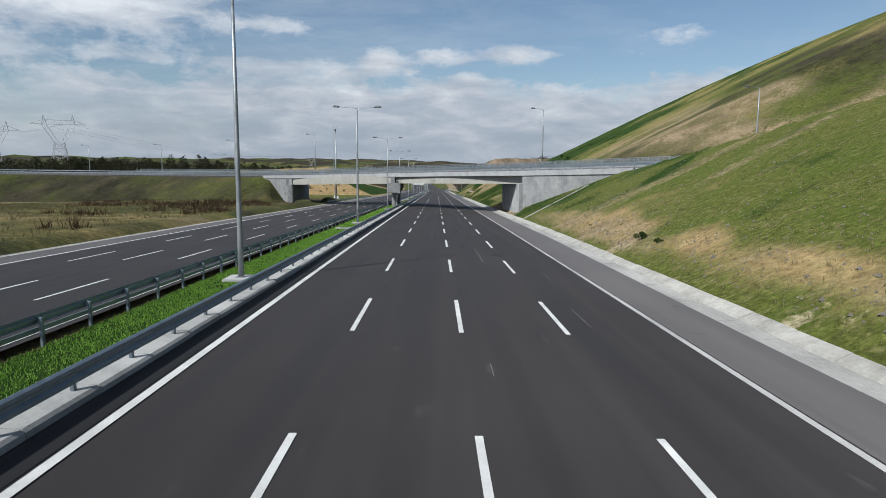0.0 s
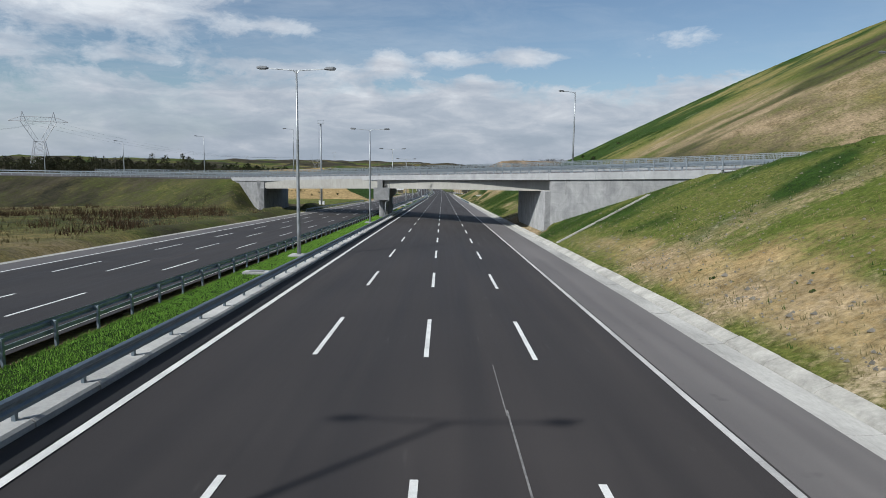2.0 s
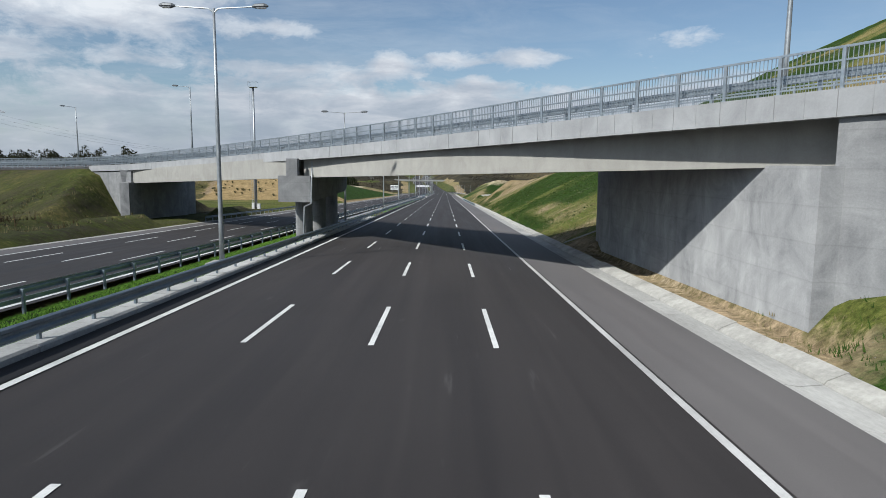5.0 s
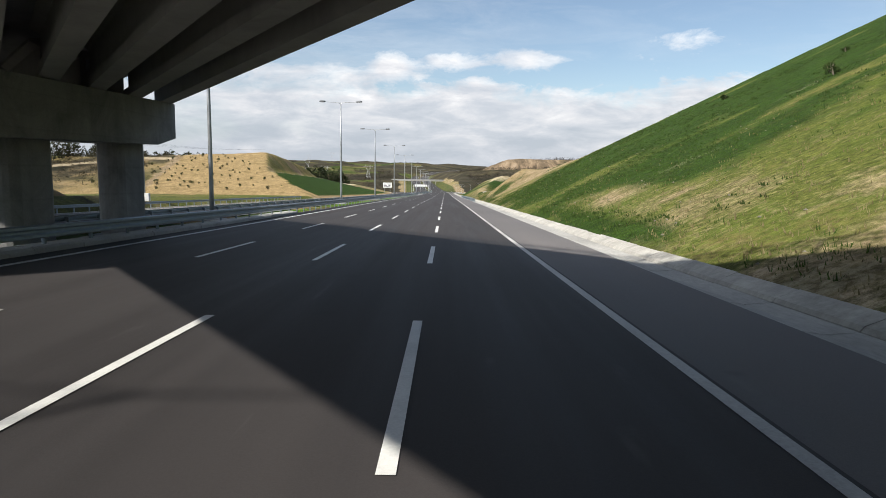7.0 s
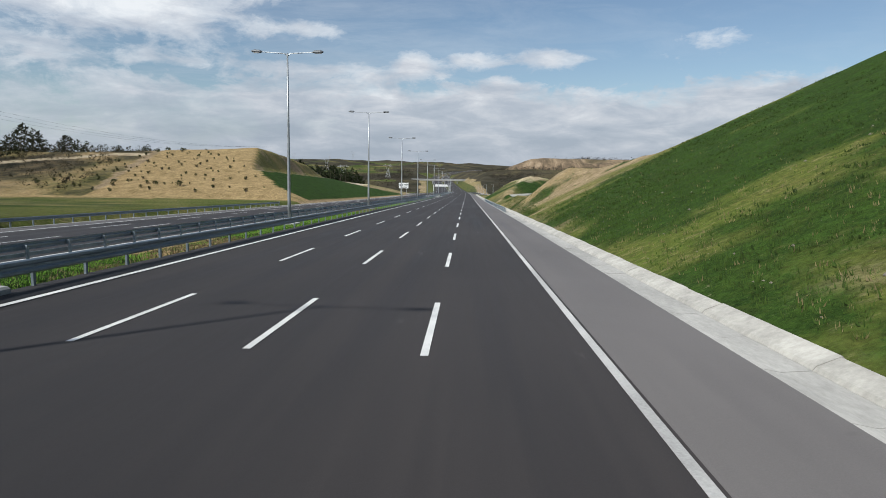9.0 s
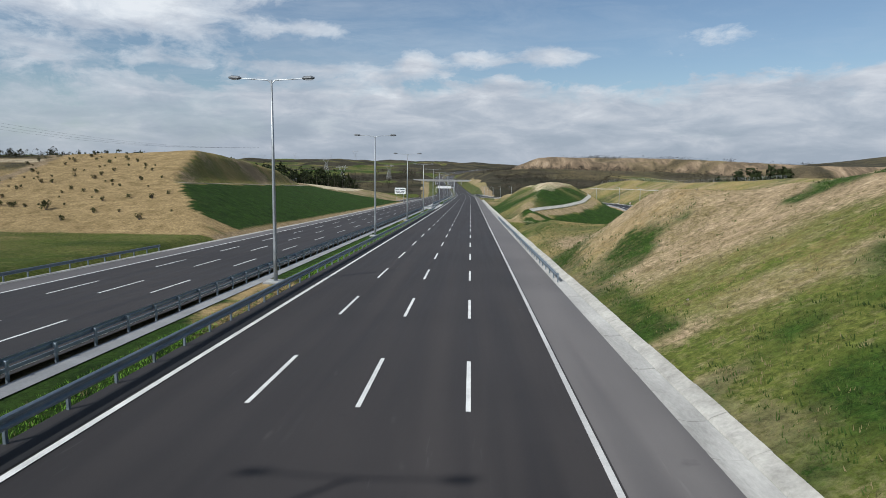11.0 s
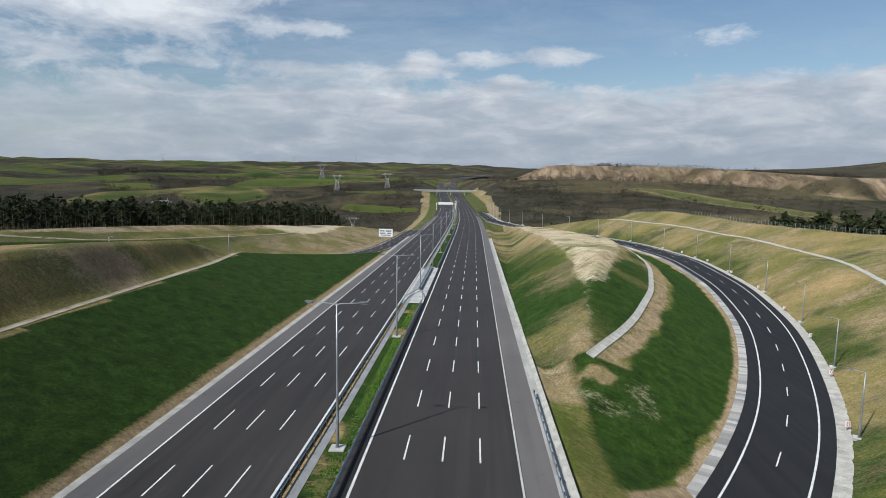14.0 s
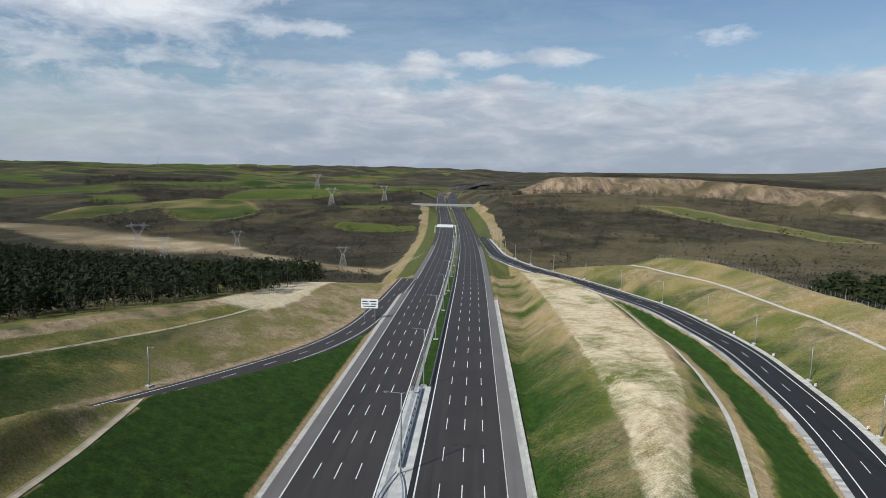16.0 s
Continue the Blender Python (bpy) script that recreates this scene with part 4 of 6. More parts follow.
def ground_material():
    m, b = material("ground_cover", 0.95)
    g = Net(m)
    lush, bare, scrub, oliv, clay = g.attr("lush"), g.attr("bare"), g.attr("scrub"), g.attr("olive"), g.attr("clay")
    n_s, n_m, n_l = g.noise(3.2, 6, 0.7), g.noise(0.45, 6, 0.65, 0.4), g.noise(0.035, 5, 0.6, 0.3)
    blade = g.noise(9.0, 4, 0.75, 0.3, (1.0, 1.0, 0.35))
    dry = g.mix(g.ramp(g.math('ADD', g.math('MULTIPLY', n_m, 0.6), g.math('MULTIPLY', n_s, 0.4)), (0.36, 0.0), (0.64, 1.0)), (0.195, 0.139, 0.062), (0.435, 0.318, 0.162))
    olive = g.mix(g.ramp(n_s, (0.35, 0.0), (0.65, 1.0)), (0.047, 0.062, 0.012), (0.135, 0.146, 0.036))
    olive = g.mix(g.math('MULTIPLY', g.ramp(g.noise(0.11, 6, 0.7, 0.6), (0.46, 0.0), (0.60, 1.0)), 0.65), olive, (0.070, 0.100, 0.016))
    fleck = g.ramp(g.noise(1.5, 6, 0.78, 0.2, (0.4, 1.0, 1.0)), (0.54, 0.0), (0.70, 1.0))
    olive = g.mix(g.math('MULTIPLY', fleck, 0.7), olive, (0.25, 0.205, 0.115))
    green = g.mix(g.ramp(g.math('ADD', g.math('MULTIPLY', n_m, 0.5), g.math('MULTIPLY', blade, 0.5)), (0.36, 0.0), (0.64, 1.0)), (0.006, 0.018, 0.003), (0.042, 0.081, 0.013))
    earth = g.mix(g.ramp(g.math('ADD', g.math('MULTIPLY', n_m, 0.5), g.math('MULTIPLY', n_s, 0.5)), (0.36, 0.0), (0.64, 1.0)), (0.30, 0.25, 0.165), (0.49, 0.425, 0.305))
    thicket = g.ramp(g.math('ADD', g.math('MULTIPLY', g.noise(0.020, 9, 0.72, 0.5), 0.75), g.math('MULTIPLY', g.noise(0.25, 5, 0.7), 0.25)), (0.44, 0.0), (0.56, 1.0))
    heath = g.mix(g.ramp(n_m, (0.35, 0.0), (0.65, 1.0)), (0.030, 0.026, 0.017), (0.068, 0.058, 0.039))
    bush = g.mix(thicket, heath, g.mix(g.ramp(g.noise(0.5, 5, 0.7), (0.4, 0.0), (0.62, 1.0)), (0.008, 0.009, 0.005), (0.036, 0.034, 0.021)))
    fine = g.noise(1.0, 6, 0.78, 0.4, (0.45, 1.0, 0.8))
    wob = g.math('MULTIPLY', g.math('SUBTRACT', g.math('ADD', g.math('ADD', g.math('MULTIPLY', n_m, 0.7), n_s), fine), 1.35), 0.75)

    def soft(a):
        return g.ramp(g.math('ADD', a, wob), (0.28, 0.0), (0.72, 1.0))
    c = g.mix(soft(oliv), dry, olive)
    mud = g.mix(g.ramp(g.math('ADD', g.math('MULTIPLY', n_m, 0.5), g.math('MULTIPLY', n_s, 0.5)), (0.36, 0.0), (0.64, 1.0)), (0.145, 0.106, 0.060), (0.385, 0.296, 0.188))
    c = g.mix(soft(clay), c, mud)
    c = g.mix(soft(lush), c, green)
    tuft = g.ramp(g.noise(2.4, 9, 0.82, 0.3), (0.34, 0.38), (0.5, 0.86), (0.68, 1.32))
    c = g.mix(1.0, c, tuft, 'MULTIPLY')
    c = g.mix(soft(bare), c, earth)
    c = g.mix(soft(scrub), c, bush)
    # cut rock of the quarry: rust, tan and pale runs down the face
    runs = g.math('ADD', g.math('MULTIPLY', g.noise(0.035, 9, 0.74, 0.8, (1.0, 0.3, 0.5)), 0.7), g.math('MULTIPLY', g.noise(0.12, 6, 0.7, 0.2, (1.0, 0.3, 0.3)), 0.3))
    rock = g.ramp(runs, (0.36, (0.045, 0.039, 0.028)), (0.47, (0.115, 0.087, 0.058)), (0.58, (0.25, 0.185, 0.122)), (0.70, (0.37, 0.305, 0.22)))
    c = g.mix(g.ramp(g.math('ADD', g.attr("cliff"), g.math('MULTIPLY', wob, 0.6)), (0.30, 0.0), (0.60, 1.0)), c, rock)
    g.put(b.inputs["Base Color"], c)
    b.inputs["Specular IOR Level"].default_value = 0.1
    clod = g.noise(1.1, 7, 0.72, 0.5)
    g.bump(g.math('ADD', g.math('ADD', g.math('MULTIPLY', n_s, 0.6), blade), g.math('MULTIPLY', clod, 1.3)), 0.62, 0.13, b)
    return m


M_GROUND = ground_material()


def build_ground():
    ny, nx = XX.shape
    idx = np.arange(nx * ny).reshape(ny, nx)
    faces = np.stack([idx[:-1, :-1], idx[:-1, 1:], idx[1:, 1:], idx[1:, :-1]], -1).reshape(-1, 4)
    me = bpy.data.meshes.new("ground")
    me.vertices.add(nx * ny)
    me.vertices.foreach_set("co", np.stack([XX, YY, ZZ], -1).ravel())
    me.loops.add(faces.size)
    me.loops.foreach_set("vertex_index", faces.ravel())
    me.polygons.add(len(faces))
    me.polygons.foreach_set("loop_start", np.arange(0, faces.size, 4))
    me.polygons.foreach_set("use_smooth", np.ones(len(faces), bool))
    me.update(calc_edges=True)
    for name, val in zip(("lush", "bare", "scrub", "olive", "clay", "cliff"), (LUSH, BARE, SCRUB, OLIVE, CLAY, CLIFF)):
        a = me.attributes.new(name, 'FLOAT', 'POINT')
        a.data.foreach_set("value", val.astype(np.float32).ravel())
    me.materials.append(M_GROUND)
    return obj("ground", me, label="rolling ground of straw, green grass and bare earth", category="ground", kind="structure")


ground = build_ground()


def land(x, y):
    """Level of the ground sheet."""
    i = np.clip(np.searchsorted(gx_, x) - 1, 0, len(gx_) - 2)
    j = np.clip(np.searchsorted(gy_, y) - 1, 0, len(gy_) - 2)
    u, w = (x - gx_[i]) / (gx_[i + 1] - gx_[i]), (y - gy_[j]) / (gy_[j + 1] - gy_[j])
    return (ZZ[j, i] * (1 - u) + ZZ[j, i + 1] * u) * (1 - w) + (ZZ[j + 1, i] * (1 - u) + ZZ[j + 1, i + 1] * u) * w


# ---- highway ----
Y0, Y1 = -80, 2300
road_r = ribbon("road_right", -1.76, shoulder_x, Y0, Y1, 0.0, M_ROAD, cols=4, label="new dark asphalt carriageway with four lanes", category="road", kind="structure")
road_l = ribbon("road_left", -24.6, -6.15, Y0, Y1, 0.0, M_ROAD, cols=4, label="dark asphalt opposite carriageway with four lanes", category="road", kind="structure")
ribbon("shoulder", 15.16, shoulder_x, Y0, 900, 0.006, M_SHOULDER, parent=road_r, label="grey hard shoulder")
ribbon("edge_strip", -1.30, lambda y: -0.44 + 0.04 * math.sin(y * 0.9) + 0.04 * math.sin(y * 2.3), Y0, 600, 0.005, M_FRESH, parent=road_r, label="black tar edge strip")


def stripe(xi, y0, y1, w=0.20, step=6.0):
    ys = spaced(y0, y1, step) if y1 - y0 > step * 1.5 else np.array([y0, y1])
    vs, fs = [], []
    for y in ys:
        for s in (-w / 2, w / 2):
            vs.append((float(road_c(y)) + xi + s, y, float(deck_z(np.array(xi), np.array(y))) + 0.011))
    for i in range(len(ys) - 1):
        fs.append((2 * i, 2 * i + 1, 2 * i + 3, 2 * i + 2))
    return vs, fs


def markings(name, solids, dashes, phase, parent):
    for xi, w, paint, label in solids:
        part("edge_line", Build().add(*stripe(xi, Y0, Y1, w)), paint, parent, label)
    b = Build()
    for xi in dashes:
        for k in range(-4, 120):
            b.add(*stripe(xi, 15 * k + phase(15 * k) - 6.1, 15 * k + phase(15 * k), 0.17))
    part(name, b, M_PAINT, parent, "white lane dashes")


markings("lane_lines", ((-0.21, 0.25, M_PAINT, "white edge line"), (14.99, 0.20, M_WORN, "worn greyish edge line")), (3.75, 7.52, 11.23), lambda y: 0.0, road_r)
markings("lane_lines", ((-6.6, 0.25, M_PAINT, "white edge line"), (-21.6, 0.22, M_PAINT, "white edge line")), (-10.6, -14.32, -17.95), lambda y: 5.4 + 0.003 * y, road_l)

M_LIP = simple("weathered_concrete", (0.19, 0.184, 0.168), (0.42, 0.41, 0.375), 0.7, 0.92, fine=5, bump=0.45, bdist=0.03)
M_CHANNEL = simple("channel_concrete", (0.17, 0.167, 0.158), (0.36, 0.355, 0.335), 0.5, 0.9, fine=9, bump=0.3, bdist=0.02, stretch=(1.0, 0.3, 1.0))
# long pale scrapes in the asphalt
M_SCRAPE = simple("scraped_asphalt", (0.06, 0.06, 0.06), (0.20, 0.195, 0.19), 5.0, 0.9, fine=30, bump=0.0)
for x0, y0, y1, w0 in ((9.76, 44.2, 49.0, 0.05), (9.72, 48.6, 53.2, 0.03), (12.3, 25.0, 28.5, 0.03), (8.2, 19.0, 20.2, 0.03), (12.9, 36.5, 39.0, 0.025), (5.1, 38.5, 39.4, 0.04), (4.7, 143.0, 144.5, 0.04), (13.6, 132.2, 133.4, 0.04), (2.1, 141.0, 143.5, 0.03)):
    part("scrape", Build().add(*stripe(x0, y0, y1, w0)), M_SCRAPE, road_r, "pale scrape in the asphalt")

# concrete channel along the cut slope, slab by slab
slab_v = []
channel = empty("concrete_channel", pose(0, 0, 0), "pale concrete drainage channel along the shoulder", "channel", kind="structure")


def channel_piece(y, ln, prof, dz):
    """One slab: profile of (offset from the shoulder's edge, height) carried along the road."""
    vs = []
    for yy in (y, y + ln - 0.03):
        x0 = float(shoulder_x(yy)) + float(road_c(yy))
        z = float(deck_z(np.array(18.0), np.array(yy))) + dz
        vs += [(x0 + o, yy, z + h) for o, h in prof]
    n = len(prof)
    return Build().add(vs, [(k, (k + 1) % n, (k + 1) % n + n, k + n) for k in range(n)] + [tuple(range(n)), tuple(range(n, 2 * n))[::-1]])


rng = random.Random(5)
y, k = -24.0, 0
while y < 640:
    w = rng.uniform(-0.012, 0.012)
    bed_ = [(0, 0.004), (0.4, -0.06 + w), (1.02, -0.01 + w), (1.02, -0.35), (0, -0.35)]
    part("slab", channel_piece(y, 3.0, bed_, 0.0), M_CHANNEL, channel)
    e = rng.uniform(-0.035, 0.035)
    lip = [(1.03, 0.0 + w), (1.10, 0.09 + w), (1.60 + e, 0.30 + e * 0.4), (1.68 + e, 0.22), (1.66, -0.35), (1.03, -0.35)]
    if k % 2 == 0 or y < 250:
        part("edge_slab", channel_piece(y, 3.0 if y < 250 else 6.0, lip, rng.uniform(-0.008, 0.012)), M_LIP, channel)
    y += 3.0
    k += 1
ribbon("verge_channel", -25.9, -24.6, Y0, 700, 0.02, M_LIP, label="pale concrete channel along the opposite carriageway", category="channel", kind="structure")
ribbon("shoulder", -24.6, -21.75, Y0, 900, 0.006, M_SHOULDER, parent=road_l, label="grey hard shoulder")
kerb = empty("kerb_strip", pose(0, 0, 0), "rough pale concrete kerb panels under the guardrail", "kerb", kind="structure")
kr = random.Random(12)
yy = -29.0
while yy < 192:
    j, q = kr.uniform(-0.02, 0.02), kr.uniform(-0.015, 0.015)
    za, zb = float(deck_z(np.array(0.0), np.array(yy))), float(deck_z(np.array(0.0), np.array(yy + 2.7)))
    sec = [(-1.26 + j, -0.2), (-1.28 + j, 0.15 + q), (-1.36 + j, 0.22 + q), (-2.0, 0.25 + q), (-2.05, -0.2)]
    part("kerb_panel", Build().sweep([(0, yy, za, 1.0, 0.0), (0, yy + 2.68, zb, 1.0, 0.0)], sec), M_CONC, kerb)
    yy += 2.72
ribbon("median_channel", -5.45, -4.45, 170, 1000, 0.03, M_CONC_D, label="grey concrete drain in the median", category="channel", kind="structure")


# ---- ramps ----
def road_strip(name, line, o0, o1, dz, mat, **tags):
    p = line
    tx, ty = np.gradient(p[:, 0]), np.gradient(p[:, 1])
    n = np.hypot(tx, ty)
    nx, ny = ty / n, -tx / n
    vs, fs = [], []
    for i in range(len(p)):
        for o in (o0, o1):
            vs.append((p[i, 0] + nx[i] * o, p[i, 1] + ny[i] * o, p[i, 2] + dz))
    for i in range(len(p) - 1):
        fs.append((2 * i, 2 * i + 1, 2 * i + 3, 2 * i + 2))
    return obj(name, mesh_of(name, vs, fs, mat), **tags)


ramp_r = road_strip("loop_ramp", RAMP_R, -RAMP_W, RAMP_W, 0.0, M_FRESH, label="black asphalt loop ramp with two lanes", category="road", kind="structure")
ramp_l = road_strip("exit_ramp", RAMP_L, -RAMPL_W, RAMPL_W, 0.06, M_ROAD, label="dark asphalt exit ramp", category="road", kind="structure")
for rp, line, w in ((ramp_r, RAMP_R, 4.1), (ramp_l, RAMP_L, 3.8)):
    for s in (-1, 1):
        road_strip("edge_line", line, s * w - 0.13, s * w + 0.13, 0.075, M_PAINT, parent=rp, label="white edge line")
    b = Build()
    for i in range(0, len(line) - 2, 5):
        p, q = line[i], line[i + 2]
        d = (q - p) / np.hypot(q[0] - p[0], q[1] - p[1])
        e = p + d * 5.0
        n = (d[1] * 0.09, -d[0] * 0.09)
        b.add([(p[0] - n[0], p[1] - n[1], p[2] + 0.075), (p[0] + n[0], p[1] + n[1], p[2] + 0.075), (e[0] + n[0], e[1] + n[1], e[2] + 0.075), (e[0] - n[0], e[1] - n[1], e[2] + 0.075)], [(0, 1, 2, 3)])
    part("lane_dashes", b, M_PAINT, rp, "white dashes")
M_COBBLE, b_ = material("verge_slabs", 0.9)
g_ = Net(M_COBBLE)
g_.put(b_.inputs["Base Color"], g_.mix(g_.rand(), g_.mix(g_.noise(3.0, 5, 0.7), (0.10, 0.10, 0.10), (0.22, 0.215, 0.21)), g_.mix(g_.noise(2.0, 5, 0.7), (0.22, 0.215, 0.20), (0.48, 0.47, 0.45))))


def slab_row(thing, line, o0, o1, y0, y1, step, mat, h):
    """Slabs side by side along a ramp, from o0 to o1 across it."""
    s_ = np.concatenate([[0], np.cumsum(np.hypot(np.diff(line[:, 0]), np.diff(line[:, 1])))])
    tx_, ty_ = np.gradient(line[:, 0]), np.gradient(line[:, 1])
    ln_ = np.hypot(tx_, ty_)

    def at(q, o, dz):
        x_, y_, z_, a_, c_ = [float(np.interp(q, s_, v)) for v in (line[:, 0], line[:, 1], line[:, 2], tx_ / ln_, ty_ / ln_)]
        return (x_ + c_ * o, y_ - a_ * o, z_ + dz)
    q = float(np.interp(y0, line[:, 1], s_))
    end = float(np.interp(y1, line[:, 1], s_))
    r_ = random.Random(3)
    while q < end:
        e = q + step * 0.97
        j = r_.uniform(-0.012, 0.012)
        top_ = [at(q, o0, h + j), at(q, o1, h + j), at(e, o1, h + j), at(e, o0, h + j)]
        low_ = [(p[0], p[1], p[2] - 0.3) for p in top_]
        part("slab", Build().add(top_ + low_, [(0, 1, 2, 3), (0, 4, 5, 1), (1, 5, 6, 2), (2, 6, 7, 3), (3, 7, 4, 0)]), mat, thing)
        q += step


ramp_channel = empty("ramp_channel", pose(0, 0, 0), "pale concrete apron slabs along the outside of the loop ramp", "channel", kind="structure")
slab_row(ramp_channel, RAMP_R, RAMP_W, RAMP_W + 1.9, 340, 560, 3.0, M_LIP, 0.06)
slab_row(ramp_channel, RAMP_R, RAMP_W, RAMP_W + 1.9, 560, 980, 12.0, M_LIP, 0.06)
ramp_verge = empty("ramp_verge", pose(0, 0, 0), "weathered grey paving slabs along the inside of the loop ramp", "verge", kind="structure")
slab_row(ramp_verge, RAMP_R, -RAMP_W - 1.5, -RAMP_W, 345, 500, 1.1, M_COBBLE, 0.05)
slab_row(ramp_verge, RAMP_R, -RAMP_W - 1.5, -RAMP_W, 500, 980, 8.0, M_COBBLE, 0.05)
# head wall over the ramp
wall_line = [(22.5 + 20.4 * k / 6, 361.1 - 19.0 * k / 6, -9.95 - 0.34 * min(k, 2) - 1.95 * k / 6 - 0.25 * max(k - 2.5, 0), 0.68, 0.73) for k in (0, 0.5, 1, 1.5, 2, 2.5, 3, 3.4)]
obj("head_wall", Build().sweep(wall_line, [(0.0, 0.28), (0.28, 0.28), (0.28, -9.0), (0.0, -9.0)]).mesh("head_wall", M_CHANNEL), label="low concrete head wall over the sunken ramp", category="wall", kind="structure")

# ---- overpass ----
OVZ = overpass_z(OVX)
TILT = 0.06


def ov_line(o, x0, x1, step=2, by_offset=True):
    """The overpass line at the offset o, between two x, as sweep points."""
    px, py = OVX + OVNX * o, OVY + OVNY * o
    lim = px if by_offset else OVX
    keep = np.where((lim <= max(x0, x1)) & (lim >= min(x0, x1)))[0]
    keep = np.unique(np.concatenate([keep[::step], keep[-1:]]))
    return [(px[i], py[i], OVZ[i] + TILT * o, OVNX[i], OVNY[i]) for i in keep]


bridge = empty("overpass_bridge", pose(0, 0, 0), "two-span grey concrete road bridge over the highway with steel railings", "bridge")
part("deck", Build().sweep(ov_line(0, 36, -47, by_offset=False), [(0.1, -0.22), (OV_W - 0.1, -0.22 + TILT * OV_W), (OV_W - 0.1, -0.62 + TILT * OV_W), (0.1, -0.62)]), M_BRIDGE, bridge)
# straight precast beams under the curved deck
GN = (0.796, 0.605)
SEC = [(-0.34, 0.0), (0.34, 0.0), (0.34, 0.34), (0.12, 0.5), (0.12, 1.62), (0.45, 1.78), (0.45, 1.92), (-0.45, 1.92), (-0.45, 1.78), (-0.12, 1.62), (-0.12, 0.5), (-0.34, 0.34)]


SEC_OUT = [(-0.34, 0.0), (0.34, 0.0), (0.34, 1.92), (-0.34, 1.92)]


def beam(o, xa, xb, y0, slope, z0, rise, sec=SEC):
    """Bottom line y0 + slope x, z0 + rise x, set o across the deck, between two x."""
    pts = []
    for X in (xa, xb):
        x = X - GN[0] * o
        pts.append((X, y0 + slope * x + GN[1] * o, z0 + rise * x + TILT * o, GN[0], GN[1]))
    part("girder", Build().sweep(pts, sec), M_GIRDER, bridge, "pale precast beam")


for k in range(7):
    o = 0.34 + k * 1.82
    beam(o, 23.6, -2.75, 148.62, -1.364, 1.722, 0.0345, SEC_OUT if k in (0, 6) else SEC)
    beam(o, -3.95, -36.2, 148.6, -1.075, 1.72, 0.042, SEC_OUT if k in (0, 6) else SEC)
road_ov = Build().sweep(ov_line(0, 119, -410, 4, by_offset=False), [(0.55, -0.20), (OV_W - 0.55, -0.20 + TILT * (OV_W - 0.55)), (OV_W - 0.55, -0.5 + TILT * OV_W), (0.55, -0.5)])
obj("overpass_road", road_ov.mesh("overpass_road", M_SHOULDER), label="grey asphalt road on the overpass", category="road", kind="structure")

# fascia panels, each a piece
rng = random.Random(8)
for side in (0, 1):
    o = 0.0 if side == 0 else OV_W
    L = ov_line(o, 36, -47, 1, by_offset=False)
    s = 1 if side == 0 else -1
    for i in range(len(L) - 1):
        e = 0.986
        seg = [L[i], tuple(p * (1 - e) + q * e for p, q in zip(L[i], L[i + 1]))]
        j = rng.uniform(-0.01, 0.01)
        sec = [(-0.10 * s + j, 0.0), (0.42 * s, 0.0), (0.42 * s, -0.25), (0.08 * s, -0.30), (0.08 * s, -0.86), (0.02 * s + j, -0.90), (-0.10 * s + j, -0.88)]
        part("panel", Build().sweep(seg, sec if side == 0 else sec[::-1]), M_BRIDGE, bridge, smooth=False)

# railing: posts, rails and upright bars
for side in (0, 1):
    o = 0.12 if side == 0 else OV_W - 0.12
    L = ov_line(o, 80, -110, 1, by_offset=False)
    rail = empty("railing", pose(0, 0, 0), "grey galvanised steel railing with upright bars along the overpass", "railing", "railings on the overpass")
    post = Build().box(-0.05, 0.05, -0.06, 0.06, -0.02, 1.32, 0.012).box(-0.09, 0.09, -0.1, 0.1, -0.01, 0.03).mesh("post", M_STEEL)
    for q in range(0, len(L), 2):
        x, y, z, nx, ny = L[q]
        obj("post", post, rail, m=pose(x, y, z, 0, 0, math.degrees(math.atan2(ny, nx))))
    for h, r in ((1.29, 0.035), (0.88, 0.028), (0.14, 0.028)):
        part("rail", Build().sweep(L, [(-r, h - r), (r, h - r), (r, h + r), (-r, h + r)]), M_STEEL, rail)
    b = Build()
    P = np.array(L)
    for q in np.arange(0, len(L) - 1, 0.142):
        x, y, z, nx, ny = [float(np.interp(q, np.arange(len(L)), P[:, c])) for c in range(5)]
        b.box(-0.011, 0.011, -0.011, 0.011, 0.14, 1.28, m=pose(x, y, z, 0, 0, math.degrees(math.atan2(ny, nx))))
    tagged(part("infill", b, M_STEEL, rail, "upright steel bars"), kind="stuff")

# crash barrier behind the railing
WAVE = [(0.0, 0.0), (0.05, 0.03), (0.05, 0.09), (0.0, 0.13), (0.0, 0.18), (0.05, 0.22), (0.05, 0.28), (0.0, 0.31), (-0.012, 0.31), (0.035, 0.275), (0.035, 0.225), (-0.015, 0.185), (-0.015, 0.125), (0.035, 0.085), (0.035, 0.035), (-0.012, 0.0)]
for side in (0, 1):
    o = 0.75 if side == 0 else OV_W - 0.75
    s = -1 if side == 0 else 1
    L = ov_line(o, 118, -400, 2, by_offset=False)
    bar = empty("crash_barrier", pose(0, 0, 0), "galvanised steel crash barrier beside the overpass road", "guardrail", "barriers on the overpass")
    part("beam", Build().sweep(L, [(q[0] * s, q[1] + 0.38) for q in WAVE]), M_STEEL, bar, smooth=False)
    pm = Build().box(-0.045, 0.045, -0.06, 0.06, -0.6, 0.72).mesh("post", M_STEEL)
    for q in range(0, len(L), 2):
        x, y, z, nx, ny = L[q]
        obj("post", pm, bar, m=pose(x - nx * s * 0.09, y - ny * s * 0.09, z - 0.05, 0, 0, math.degrees(math.atan2(ny, nx))))

